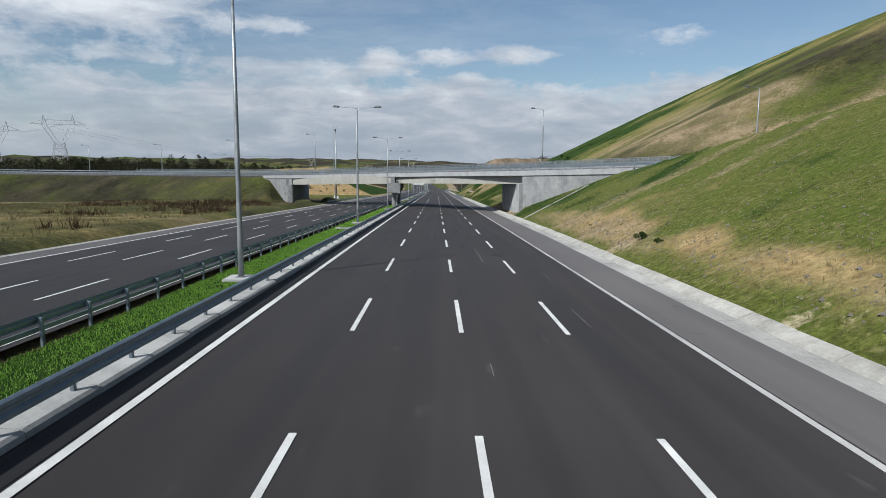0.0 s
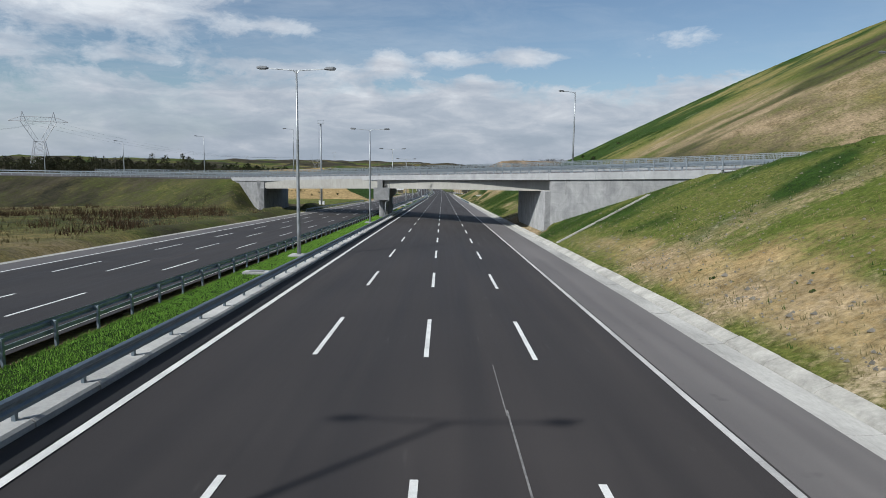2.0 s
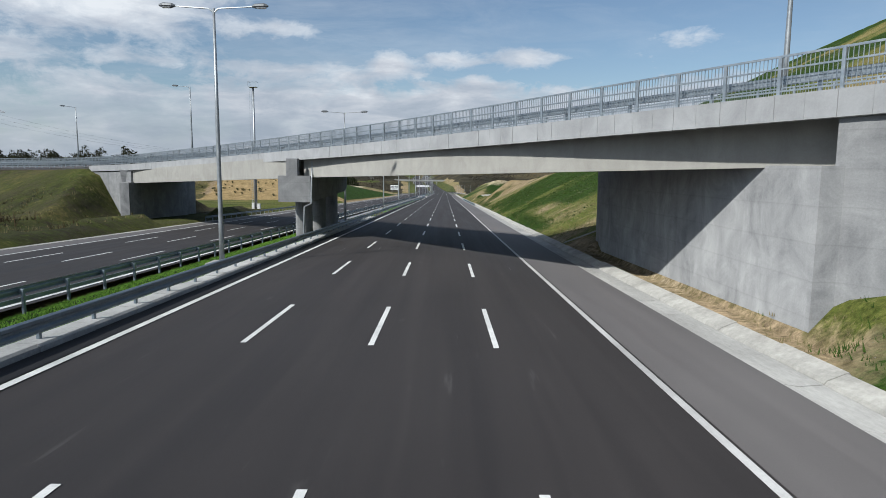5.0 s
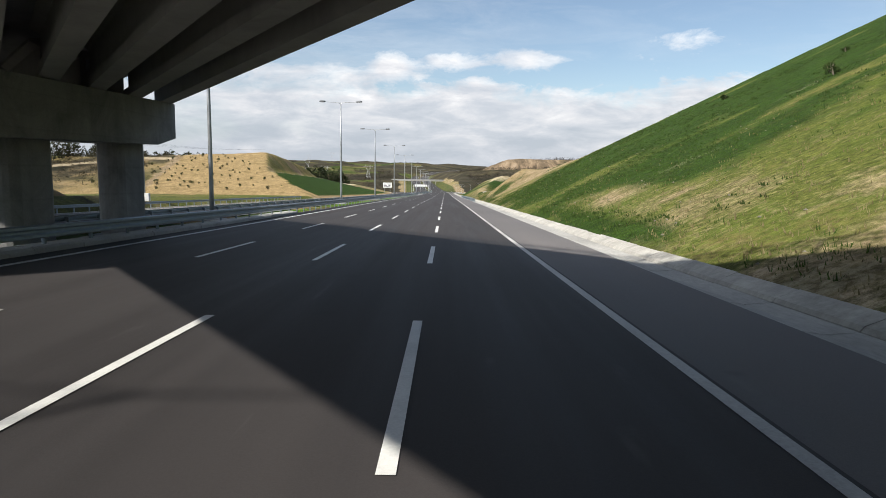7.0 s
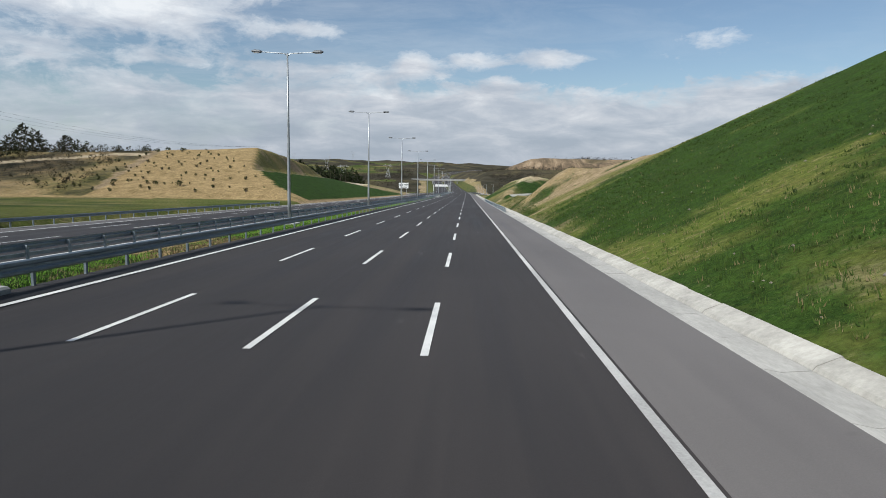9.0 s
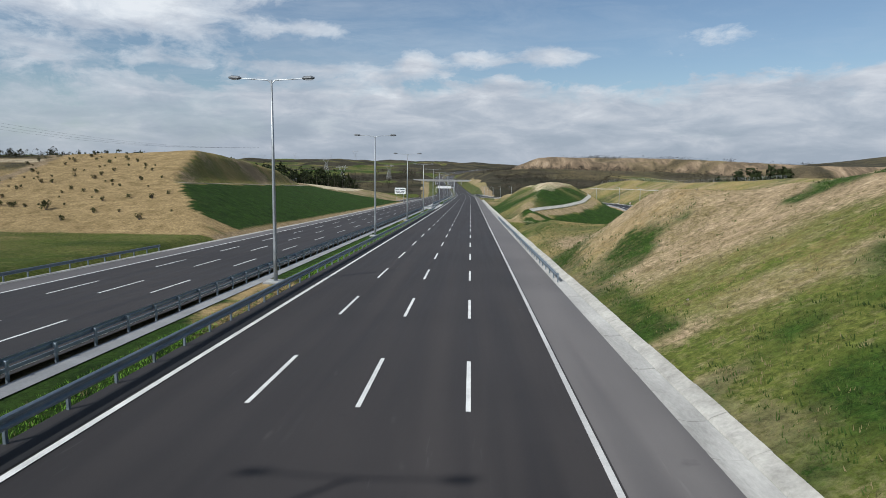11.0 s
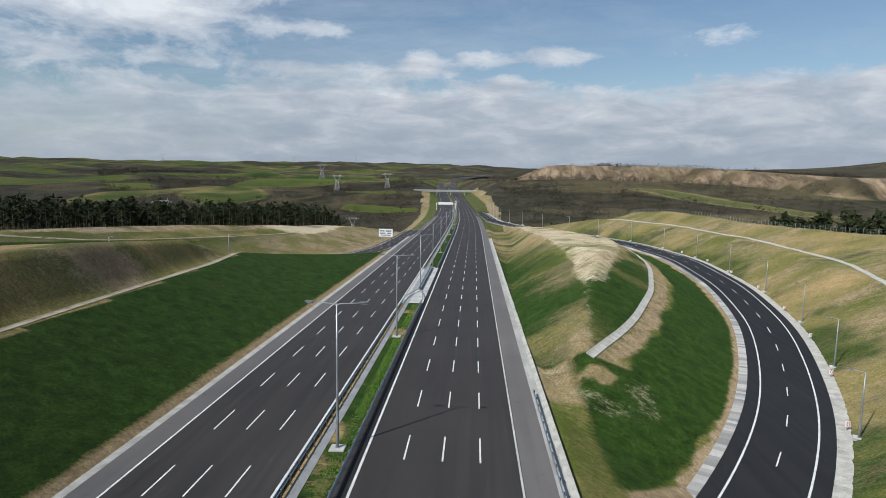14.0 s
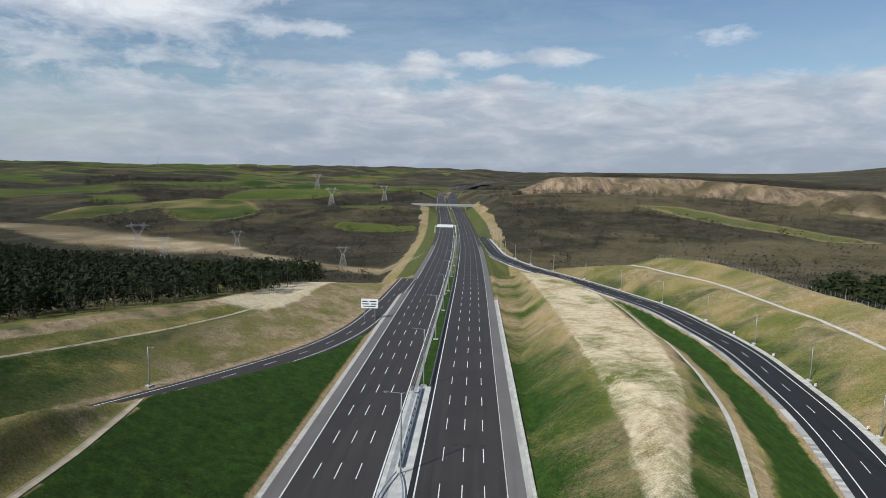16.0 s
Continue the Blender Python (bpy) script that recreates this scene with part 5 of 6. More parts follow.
# pier: cap with raised end, three columns, drain pipe
def prism(b, x0, x1, prof):
    """A solid from a profile of (y, z) between two x."""
    n = len(prof)
    vs = [(x0, *p) for p in prof] + [(x1, *p) for p in prof]
    return b.add(vs, [tuple(range(n)), tuple(range(n, 2 * n))[::-1]] + [(k, k + n, (k + 1) % n + n, (k + 1) % n) for k in range(n)])


part("pier_cap", prism(Build(), -4.9, -2.1, [(150.8, -0.50), (169.4, -0.10), (171.4, 0.30), (171.4, 2.03), (151.6, 1.52), (151.6, 1.8), (150.8, 1.8)]), M_WALL, bridge)
part("pedestal", Build().box(-4.2, -3.2, 150.85, 151.6, 1.75, 3.3, 0.03), M_WALL, bridge)
for y0, y1 in ((153.2, 155.9), (160.1, 162.8), (167.2, 169.9)):
    b = Build()
    ring = [(-3.5 + 0.62 * math.cos(a) * 1.0, (y1 - 0.62 if math.sin(a) > 0 else y0 + 0.62) + 0.62 * math.sin(a)) for a in [math.pi * 2 * (k + 0.5) / 20 for k in range(20)]]
    zt = -0.45 + 0.022 * (y0 - 151)
    vs = [(*p, -4.6) for p in ring] + [(*p, zt + 0.12) for p in ring]
    b.add(vs, [(k, (k + 1) % 20, (k + 1) % 20 + 20, k + 20) for k in range(20)])
    part("column", b, M_WALL, bridge)
part("drain_pipe", Build().tube([(-2.0, 151.4, 3.2), (-2.0, 151.3, 2.2), (-1.98, 150.9, 1.6), (-2.0, 150.7, -0.6), (-2.6, 150.75, -0.9), (-2.75, 150.8, -3.6)], 0.09, 8), M_POLE, bridge, "grey plastic downpipe")

# abutments and wing walls
abut = empty("abutment", pose(0, 0, 0), "stained grey concrete abutment with a long wing wall", "abutment", "abutments of the overpass")
part("face_wall", prism(Build(), 21.5, 22.9, [(115.8, -5.0), (144.6, -6.0), (144.6, 2.92), (115.8, 2.52)]), M_WALL, abut)
part("seat", prism(Build(), 23.7, 24.8, [(113.5, 2.3), (134.5, 2.6), (134.5, 5.0), (113.5, 4.3)]), M_WALL, abut)
part("wing_wall", Build().sweep(ov_line(0.12, 44, 21.55), [(0.0, -0.88), (0.6, -0.88), (0.6, -10.5), (0.0, -10.5)]), M_WALL, abut)
part("wing_wall", Build().sweep(ov_line(OV_W - 0.7, 44, 22.5), [(0.0, -1.0), (0.6, -1.0), (0.6, -10.5), (0.0, -10.5)]), M_WALL, abut)
abut2 = empty("abutment", pose(0, 0, 0), "grey concrete abutment set into the grassy embankment", "abutment", "abutments of the overpass")
part("face_wall", prism(Build(), -36.3, -35.0, [(184.6, -6.2), (208.3, -6.8), (208.3, 0.75), (184.6, 0.35)]), M_WALL, abut2)
part("seat", prism(Build(), -37.4, -36.3, [(187.6, 0.0), (203.0, 0.4), (203.0, 2.75), (187.0, 2.15)]), M_WALL, abut2)
part("wing_wall", Build().sweep(ov_line(0.12, -35.1, -47), [(0.0, -1.0), (0.55, -1.0), (0.55, -8.5), (0.0, -8.5)]), M_WALL, abut2)
part("wing_wall", Build().sweep(ov_line(OV_W - 0.7, -36, -47), [(0.0, -1.0), (0.55, -1.0), (0.55, -8.5), (0.0, -8.5)]), M_WALL, abut2)


# ---- guardrails of the highway ----
def guard_rail(xi, y0, y1, face, label, twin=False, step=2.75, height=0.82, deep=1.0):
    """A W-beam rail on posts beside a carriageway; face is the side, -1 or 1, that the waves look to."""
    g = empty("guardrail", pose(0, 0, 0), label, "guardrail", "guardrails of the highway")
    lv = lambda a, y: float(deck_z(np.array(-1.0 if -6 < a < 0 else a), np.array(y)))
    L = along(xi, y0, y1, 2.75, 0.0, lv)
    L = [(x, y, z, float(face), 0.0) for x, y, z, _, _ in L]
    part("beam", Build().sweep(L, [(o * deep, h * deep + height - 0.31 * deep) for o, h in WAVE]), M_RAIL, g)
    if twin:
        part("lower_beam", Build().sweep(L, [(-0.02, 0.24), (0.03, 0.24), (0.03, 0.40), (-0.02, 0.40)]), M_RAIL, g, "plain steel lower rail")
    pm = Build().box(-0.16 * face - 0.05, -0.16 * face + 0.05, -0.06, 0.06, -0.5, height - 0.10, 0.01).box(-0.12 if face > 0 else 0.0, 0.0 if face > 0 else 0.12, -0.045, 0.045, height - 0.26, height - 0.08).mesh("post", M_RAIL)
    n = 0
    for x, y, z, _, _ in L:
        if n < 300:
            obj("post", pm, g, m=pose(x, y, z))
            n += 1
    return g


guard_rail(-1.5, -30, 452, 1, "blue-grey galvanised guardrail along the grassy median", height=0.90, deep=1.45)
guard_rail(-1.5, 516, 1000, 1, "blue-grey galvanised guardrail along the median past the crossover", step=4)
guard_rail(-5.95, -30, 455, -1, "weathered twin-rail steel guardrail facing the opposite carriageway", twin=True)
guard_rail(-5.95, 512, 1000, -1, "twin-rail guardrail along the opposite carriageway past the crossover", twin=True)
guard_rail(18.3, 280, 389, -1, "steel guardrail at the shoulder above the ramp portal")
guard_rail(-25.4, 188, 300, 1, "dark steel guardrail on the verge of the opposite carriageway")

# paved gap in the median with a removable barrier
lvl = lambda a, y: float(road_z(y))
cross = Build().sweep([(x, y, z, 1.0, 0.0) for x, y, z, _, _ in along(-6.3, 452, 516, 4, 0.02, lvl)], [(0.0, 0.0), (5.05, 0.0), (5.05, -0.3), (0.0, -0.3)])
obj("median_crossover", cross.mesh("median_crossover", M_CONC), label="pale concrete crossover slab in the median", category="pavement", kind="structure")
gate = empty("removable_barrier", pose(0, 0, 0), "dark steel removable barrier across the concrete crossover", "barrier")
for s in (-0.28, 0.28):
    part("rail", Build().sweep([(x, y, z, 1.0, 0.0) for x, y, z, _, _ in along(-3.6 + s, 470, 516, 4, 0.02, lvl)], [(-0.06, 0.2), (0.06, 0.2), (0.06, 0.75), (-0.06, 0.75)]), M_STEEL, gate)
gp = Build().box(-0.3, 0.3, -0.06, 0.06, 0.0, 0.7).mesh("post", M_STEEL)
for y in np.arange(471, 516, 4.0):
    obj("post", gp, gate, m=pose(-3.6, y, lvl(0, y) + 0.02))
for x0, x1 in ((-5.95, -3.9), (-1.5, -3.3)):
    pts = [(x0 + (x1 - x0) * t * t, 455 + 14 * t - 1.5, lvl(0, 455 + 14 * t) + 0.65) for t in (0, 0.2, 0.4, 0.6, 0.8, 1.0)]
    part("curved_end", Build().tube(pts, 0.13, 6), M_STEEL, gate)


# ---- lamp posts ----
def lamp_post(height, arms, reach, label, group, pad=True):
    g = empty("lamp_post", pose(0, 0, 0), label, "lamp post", group)
    if pad:
        part("footing", Build().box(-0.75, 0.75, -0.75, 0.75, -0.7, 0.16, 0.05), M_CONC, g, "square concrete footing")
    part("base_plate", Build().box(-0.24, 0.24, -0.24, 0.24, 0.14, 0.19), M_POLE, g)
    part("pole", Build().tube([(0, 0, 0.15), (0, 0, 2.0), (0, 0, height * 0.6), (0, 0, height)], [0.155, 0.145, 0.11, 0.07], 10), M_POLE, g, smooth=True)
    for s in arms:
        part("arm", Build().tube([(0, 0, height - 0.25), (s * 0.25, 0, height - 0.02), (s * reach, 0, height + 0.10)], [0.05, 0.045, 0.035], 6), M_POLE, g)
        x = s * (reach + 0.32)
        head = part("lamp_head", Build().tube([(x - s * 0.48, 0, height + 0.11), (x - s * 0.3, 0, height + 0.13), (x + s * 0.2, 0, height + 0.15), (x + s * 0.42, 0, height + 0.14)], [0.06, 0.13, 0.14, 0.06], 8), M_LAMP, g, "dark flat lamp head")
        part("lens", Build().box(x - 0.22, x + 0.3 if s > 0 else x + 0.22, -0.11, 0.11, height + 0.0, height + 0.04), M_LENS, head, "clear lens")
    return g


M_LENS, b_ = material("lamp_lens", 0.15)
b_.inputs["Base Color"].default_value = (0.30, 0.31, 0.32, 1)
first = lamp_post(14.4, (-1, 1), 2.3, "tall galvanised lamp post with two arms in the median", "lamps in the median")
LAMP_Y = [-13.5, 34.9, 83.15, 132.5, 180.5, 230.6, 275, 322.9, 370.8, 419.2] + [468.0 + 48.4 * k for k in range(12)]
for i, y in enumerate(LAMP_Y):
    m = pose(float(road_c(y)) - (3.75 if y == 180.5 else 3.45 if y < 300 else 3.2), y, float(road_z(y)) - 0.02)
    if i == 0:
        first.matrix_basis = m
    else:
        copy_thing(first, m @ Matrix.Scale(1.042 if 250 < y < 380 else 1.012, 4))

side = lamp_post(10.6, (-1,), 1.9, "slim galvanised lamp post with one arm beside the overpass road", "lamps on the overpass", pad=False)
spots = [(28.0, 130.7, 6.6, 180), (-30.6, 196.6, 4.6, 180), (-62.7, 220.5, 3.6, 180), (-94.4, 236.0, 2.5, 180), (-128, 249, 2.4, 180), (57.3, 103, 7.6, 180)]
for i, (x, y, z, a) in enumerate(spots):
    ty = math.degrees(math.atan2(-0.6, 0.8)) if x > -40 else -20
    m = pose(x, y, z, 0, 0, ty + 45 if x > -40 else 30)
    if i == 0:
        side.matrix_basis = m
    else:
        copy_thing(side, m)
ramp_lamp = lamp_post(9.5, (-1,), 1.6, "grey lamp post with one arm beside the loop ramp", "lamps at the ramps", pad=True)
tx, ty = np.gradient(RAMP_R[:, 0]), np.gradient(RAMP_R[:, 1])
nn = np.hypot(tx, ty)
k0 = True
for i in range(30, len(RAMP_R) - 10, 12):
    nx, ny = ty[i] / nn[i], -tx[i] / nn[i]
    m = pose(RAMP_R[i, 0] + nx * (RAMP_W + 2.6), RAMP_R[i, 1] + ny * (RAMP_W + 2.6), RAMP_R[i, 2] + 0.35, 0, 0, math.degrees(math.atan2(ny, nx)))
    if k0:
        ramp_lamp.matrix_basis, k0 = m, False
    else:
        copy_thing(ramp_lamp, m)
tx, ty = np.gradient(RAMP_L[:, 0]), np.gradient(RAMP_L[:, 1])
for i in (12, 24, 37, 50):
    n = math.hypot(tx[i], ty[i])
    nx, ny = -ty[i] / n, tx[i] / n
    copy_thing(ramp_lamp, pose(RAMP_L[i, 0] + nx * (RAMPL_W + 2.2), RAMP_L[i, 1] + ny * (RAMPL_W + 2.2), RAMP_L[i, 2] + 0.3, 0, 0, math.degrees(math.atan2(ny, nx))))

# camera mast
mast = empty("camera_mast", pose(-28.4, 222.3, -5.9), "tall grey steel mast with a ladder and a work platform", "mast")
part("shaft", Build().tube([(0, 0, -0.4), (0, 0, 12), (0, 0, 24.5)], [0.30, 0.24, 0.17], 12), M_POLE, mast, smooth=True)
part("cabinet", Build().box(-0.75, -0.2, -0.45, -0.2, 0.0, 1.7, 0.03).box(0.3, 0.9, -0.4, 0.1, 0, 1.5, 0.03), simple("white_cabinet", (0.55, 0.56, 0.56), (0.72, 0.72, 0.71), 2.0, 0.5, bump=0.03), mast, "white steel cabinet")
b = Build()
for h in np.arange(0.5, 24.0, 0.45):
    b.box(-0.75, -0.38, -0.015, 0.015, h, h + 0.03)
for x in (-0.75, -0.38):
    b.box(x - 0.02, x + 0.02, -0.02, 0.02, 0.3, 24.2)
part("ladder", b, M_STEEL, mast, "thin steel ladder")
b = Build().box(-0.8, 0.8, -0.8, 0.8, 24.4, 24.47)
for s in (-0.8, 0.8):
    b.box(s - 0.02, s + 0.02, -0.8, 0.8, 25.4, 25.45).box(-0.8, 0.8, s - 0.02, s + 0.02, 25.4, 25.45)
    for q in (-0.8, 0.8):
        b.box(s - 0.02, s + 0.02, q - 0.02, q + 0.02, 24.4, 25.45)
part("platform", b, M_STEEL, mast, "railed top platform")

# ---- signs ----
M_SIGN = simple("sign_white", (0.68, 0.69, 0.68), (0.80, 0.80, 0.79), 1.0, 0.4, bump=0.0)
M_DARK = simple("dark_print", (0.03, 0.04, 0.05), (0.06, 0.07, 0.08), 2.0, 0.5, bump=0.0)
M_RED = simple("sign_red", (0.45, 0.02, 0.02), (0.6, 0.04, 0.03), 2.0, 0.45, bump=0.0)


def board(x, y, z, w, h, turn, legs, label, bars):
    g = empty("road_sign", pose(x, y, z, 0, 0, turn), label, "road sign")
    part("panel", Build().box(-w / 2, w / 2, -0.04, 0.04, 0, h, 0.03), M_SIGN, g, "white sign panel")
    for cx, cz, bw, bh in bars:
        part("print", Build().box(cx - bw / 2, cx + bw / 2, -0.055, -0.042, cz - bh / 2, cz + bh / 2), M_DARK, g, "dark lettering bar")
    for lx in legs:
        gz = float(land(x + lx, y)) - z
        part("leg", Build().tube([(lx, 0.12, gz - 0.5), (lx, 0.12, h)], 0.11, 8), M_POLE, g)
    return g


board(-30.2, 595.6, -11.8, 6.4, 3.6, 0, (-2.0, 2.0), "large white road sign on two steel legs beside the exit", [(-1.7, 2.6, 2.2, 0.5), (1.3, 2.6, 2.6, 0.5), (-1.5, 1.6, 2.6, 0.45), (1.6, 1.6, 2.0, 0.45), (0.0, 0.7, 4.6, 0.4)])

# gantry over the opposite carriageway
gy0 = 1040.0
gz0, gc0 = float(road_z(gy0)), float(road_c(gy0))
gan = empty("sign_gantry", pose(gc0, gy0, gz0), "white steel sign gantry across the opposite carriageway", "gantry")
M_WHITE = simple("white_paint", (0.62, 0.63, 0.63), (0.78, 0.78, 0.77), 1.5, 0.5, bump=0.0)
for x in (-26.5, -4.3):
    part("leg", Build().tube([(x, 0, -0.6), (x, 0, 7.6)], 0.3, 8), M_WHITE, gan)
b = Build()
for z in (6.2, 7.5):
    for yy in (-0.5, 0.5):
        b.tube([(-26.5, yy, z), (-4.3, yy, z)], 0.11, 6)
for k in range(15):
    x = -26.5 + k * 22.2 / 14
    b.tube([(x, 0.5, 6.2), (x + 0.8, 0.5, 7.5)], 0.06, 5).tube([(x, -0.5, 6.2), (x + 0.8, -0.5, 7.5)], 0.06, 5)
part("truss", b, M_WHITE, gan, "white lattice beam")
part("sign_back", Build().box(-24, -7, -0.75, -0.62, 5.6, 8.6, 0.03), M_WHITE, gan, "pale back of the sign panels")

# chevron boards on the loop
chev = empty("chevron_sign", pose(0, 0, 0), "white and red chevron board on a short post", "road sign", "chevrons on the loop")
part("post", Build().tube([(0, 0, -0.5), (0, 0, 1.3)], 0.04, 6), M_POLE, chev)
part("board", Build().box(-0.4, 0.4, -0.06, -0.03, 0.6, 1.4, 0.01), M_SIGN, chev)
for s in (-0.22, 0.12):
    part("stripe", Build().add([(s + 0.2, -0.068, 0.65), (s + 0.32, -0.068, 0.65), (s + 0.10, -0.068, 1.0), (s + 0.32, -0.068, 1.35), (s + 0.2, -0.068, 1.35), (s - 0.02, -0.068, 1.0)], [(0, 1, 2, 5), (5, 2, 3, 4)]), M_RED, chev, "red chevron stripe")
k0 = True
tx, ty = np.gradient(RAMP_R[:, 0]), np.gradient(RAMP_R[:, 1])
for i in range(22, 96, 9):
    n = math.hypot(tx[i], ty[i])
    nx, ny = ty[i] / n, -tx[i] / n
    m = pose(RAMP_R[i, 0] + nx * (RAMP_W + 1.3), RAMP_R[i, 1] + ny * (RAMP_W + 1.3), RAMP_R[i, 2] + 0.1, 0, 0, 8)
    if k0:
        chev.matrix_basis, k0 = m, False
    else:
        copy_thing(chev, m)

# ---- far bridge ----
fb = empty("far_bridge", pose(0, 0, 0), "slender pale concrete bridge over the distant highway", "bridge")
fy = 1384.0
fc, fz = float(road_c(fy)), float(road_z(fy))
for k in range(6):
    x0 = fc - 64 + k * 22.0
    part("span", Build().box(x0, x0 + 21.9, fy + 2, fy + 13, fz + 6.4, fz + 8.6, 0.05), M_GIRDER, fb)
part("parapet", Build().box(fc - 68, fc + 72, fy + 1.6, fy + 2.0, fz + 8.4, fz + 9.7), M_BRIDGE, fb)
part("parapet", Build().box(fc - 68, fc + 72, fy + 13, fy + 13.4, fz + 8.4, fz + 9.7), M_BRIDGE, fb)
for x in (fc - 42, fc - 27, fc - 3.6, fc + 20.5, fc + 42):
    part("pier", Build().box(x - 0.7, x + 0.7, fy + 3, fy + 12, fz - 3, fz + 6.5, 0.1), M_WALL, fb)


# ---- pylons ----
def pylon(height, label):
    g = empty("power_pylon", pose(0, 0, 0), label, "pylon", "power pylons")
    M = M_PYLON
    w = height * 0.17
    b = Build()
    lv = [0, 0.16, 0.30, 0.42, 0.52, 0.60]
    wd = [1.0, 0.82, 0.66, 0.52, 0.42, 0.36]
    r = height * 0.0045
    for s in (-1, 1):
        for q in (-1, 1):
            b.tube([(s * w * a, q * w * a * 0.7, z * height) for z, a in zip(lv, wd)], r, 4)
    for i in range(len(lv) - 1):
        for q in (-1, 1):
            z0, z1, a0, a1 = lv[i] * height, lv[i + 1] * height, wd[i] * w, wd[i + 1] * w
            b.tube([(-a0, q * a0 * 0.7, z0), (a1, q * a1 * 0.7, z1)], r * 0.6, 4).tube([(a0, q * a0 * 0.7, z0), (-a1, q * a1 * 0.7, z1)], r * 0.6, 4)
            b.tube([(q * a0, -a0 * 0.7, z0), (q * a1, a1 * 0.7, z1)], r * 0.6, 4)
            b.tube([(-a1, q * a1 * 0.7, z1), (a1, q * a1 * 0.7, z1)], r * 0.6, 4)
    part("tower", b, M, g, "grey lattice tower")
    b = Build()
    for s in (-1, 1):
        b.tube([(s * w * 0.36, 0, 0.60 * height), (s * w * 1.25, 0, 0.86 * height)], r, 4)
        b.tube([(s * w * 0.1, 0, 0.62 * height), (s * w * 0.85, 0, 0.86 * height)], r * 0.7, 4)
        b.tube([(s * w * 1.25, 0, 0.86 * height), (s * w * 1.1, 0, height)], r, 4)
        b.tube([(s * w * 0.85, 0, 0.86 * height), (s * w * 1.1, 0, height)], r * 0.8, 4)
        for k in range(4):
            t0 = k / 4
            b.tube([(s * w * (0.36 + 0.89 * t0), 0, (0.60 + 0.26 * t0) * height), (s * w * (0.1 + 0.75 * (t0 + 0.25)), 0, (0.62 + 0.24 * (t0 + 0.25)) * height)], r * 0.5, 4)
    b.tube([(-w * 2.1, 0, 0.87 * height), (w * 2.1, 0, 0.87 * height)], r * 1.2, 4)
    b.tube([(-w * 2.1, 0, 0.87 * height), (-w * 1.2, 0, 0.93 * height), (w * 1.2, 0, 0.93 * height), (w * 2.1, 0, 0.87 * height)], r, 4)
    for k in range(12):
        x = -w * 1.2 + k * w * 0.2
        b.tube([(x, 0, 0.87 * height), (x + w * 0.2, 0, 0.93 * height)], r * 0.5, 4)
    part("crossarm", b, M, g, "lattice crossarm")
    return g


M_PYLON = simple("pylon_steel", (0.30, 0.31, 0.33), (0.42, 0.43, 0.45), 0.5, 0.6, 0.3, bump=0.0)
pyl = pylon(49.7, "tall grey lattice power pylon")
PYL = [(-268, 467, 20, 1.0), (-324, 478, 20, 1.0), (-235, 994, 30, 0.43), (-326, 970, 30, 0.62), (-280, 930, 25, 0.43), (-105, 900, 0, 0.36), (-330, 1700, 10, 0.72), (-230, 1400, 0, 0.65), (-1000, 3000, 15, 0.8), (-930, 3050, 15, 0.72), (-800, 3100, 10, 0.65), (-1350, 3000, 20, 0.72), (-520, 3100, 10, 0.87), (-150, 1460, 0, 0.58), (-620, 3050, 0, 0.58)]
for i, (x, y, a, s) in enumerate(PYL):
    m = pose(x, y, float(land(x, y)) - 0.4, 0, 0, a) @ Matrix.Scale(s, 4)
    if i == 0:
        pyl.matrix_basis = m
    else:
        copy_thing(pyl, m)


def cable(p, q, sag, drops):
    for o in drops:
        pts = []
        for k in range(17):
            t = k / 16
            v = Vector(p).lerp(Vector(q), t)
            pts.append((v.x + o, v.y, v.z - sag * 4 * t * (1 - t)))
        obj("power_cable", Build().tube(pts, 0.035, 3, cap=False).mesh("power_cable", M_DARK), label="thin dark overhead power cable between pylons", category="cable", group="power cables")


top = lambda i: (PYL[i][0], PYL[i][1], float(land(PYL[i][0], PYL[i][1])) + 42.5)
cable(top(0), (-160, 700, 18), 8, (-11, 0, 11))
cable(top(1), top(0), 3, (-2, 0, 2))

# concrete stair gutters on the slopes
M_PATH = simple("dirt_path", (0.19, 0.155, 0.105), (0.43, 0.37, 0.28), 0.4, 0.95, fine=3, bump=0.4, bdist=0.04)


def slope_gutter(pts, w, label, h=0.14, mat=None):
    line = line_xyz([(x, y, 0) for x, y in pts], 2.0, 5)
    tx, ty = np.gradient(line[:, 0]), np.gradient(line[:, 1])
    n = np.hypot(tx, ty)
    b = Build()
    a, c = min(0.14, 0.2 * w), min(0.26, 0.32 * w)
    sec = [(-w / 2, h), (-w / 2 + a, h), (-w / 2 + c, h - 0.08), (w / 2 - c, h - 0.08), (w / 2 - a, h), (w / 2, h), (w / 2, -0.5), (-w / 2, -0.5)]
    vs, k = [], len(sec)
    for (x, y, _), a_, d_, c_ in zip(line, tx, ty, n):
        nx, ny = d_ / c_, -a_ / c_
        zl, zr_ = float(land(x - nx * w / 2, y - ny * w / 2)), float(land(x + nx * w / 2, y + ny * w / 2))
        zm = max(float(land(x, y)) - (zl + zr_) / 2, 0)
        for o, hh in sec:
            vs.append((x + nx * o, y + ny * o, zl + (zr_ - zl) * (o / w + 0.5) + zm + hh))
    fs = [(i * k + q, i * k + (q + 1) % k, (i + 1) * k + (q + 1) % k, (i + 1) * k + q) for i in range(len(line) - 1) for q in range(k)]
    b.add(vs, fs + [tuple(range(k)), tuple(range((len(line) - 1) * k, len(line) * k))[::-1]])
    obj("slope_gutter", b.mesh("slope_gutter", mat or M_LIP), label=label, category="gutter", kind="structure")


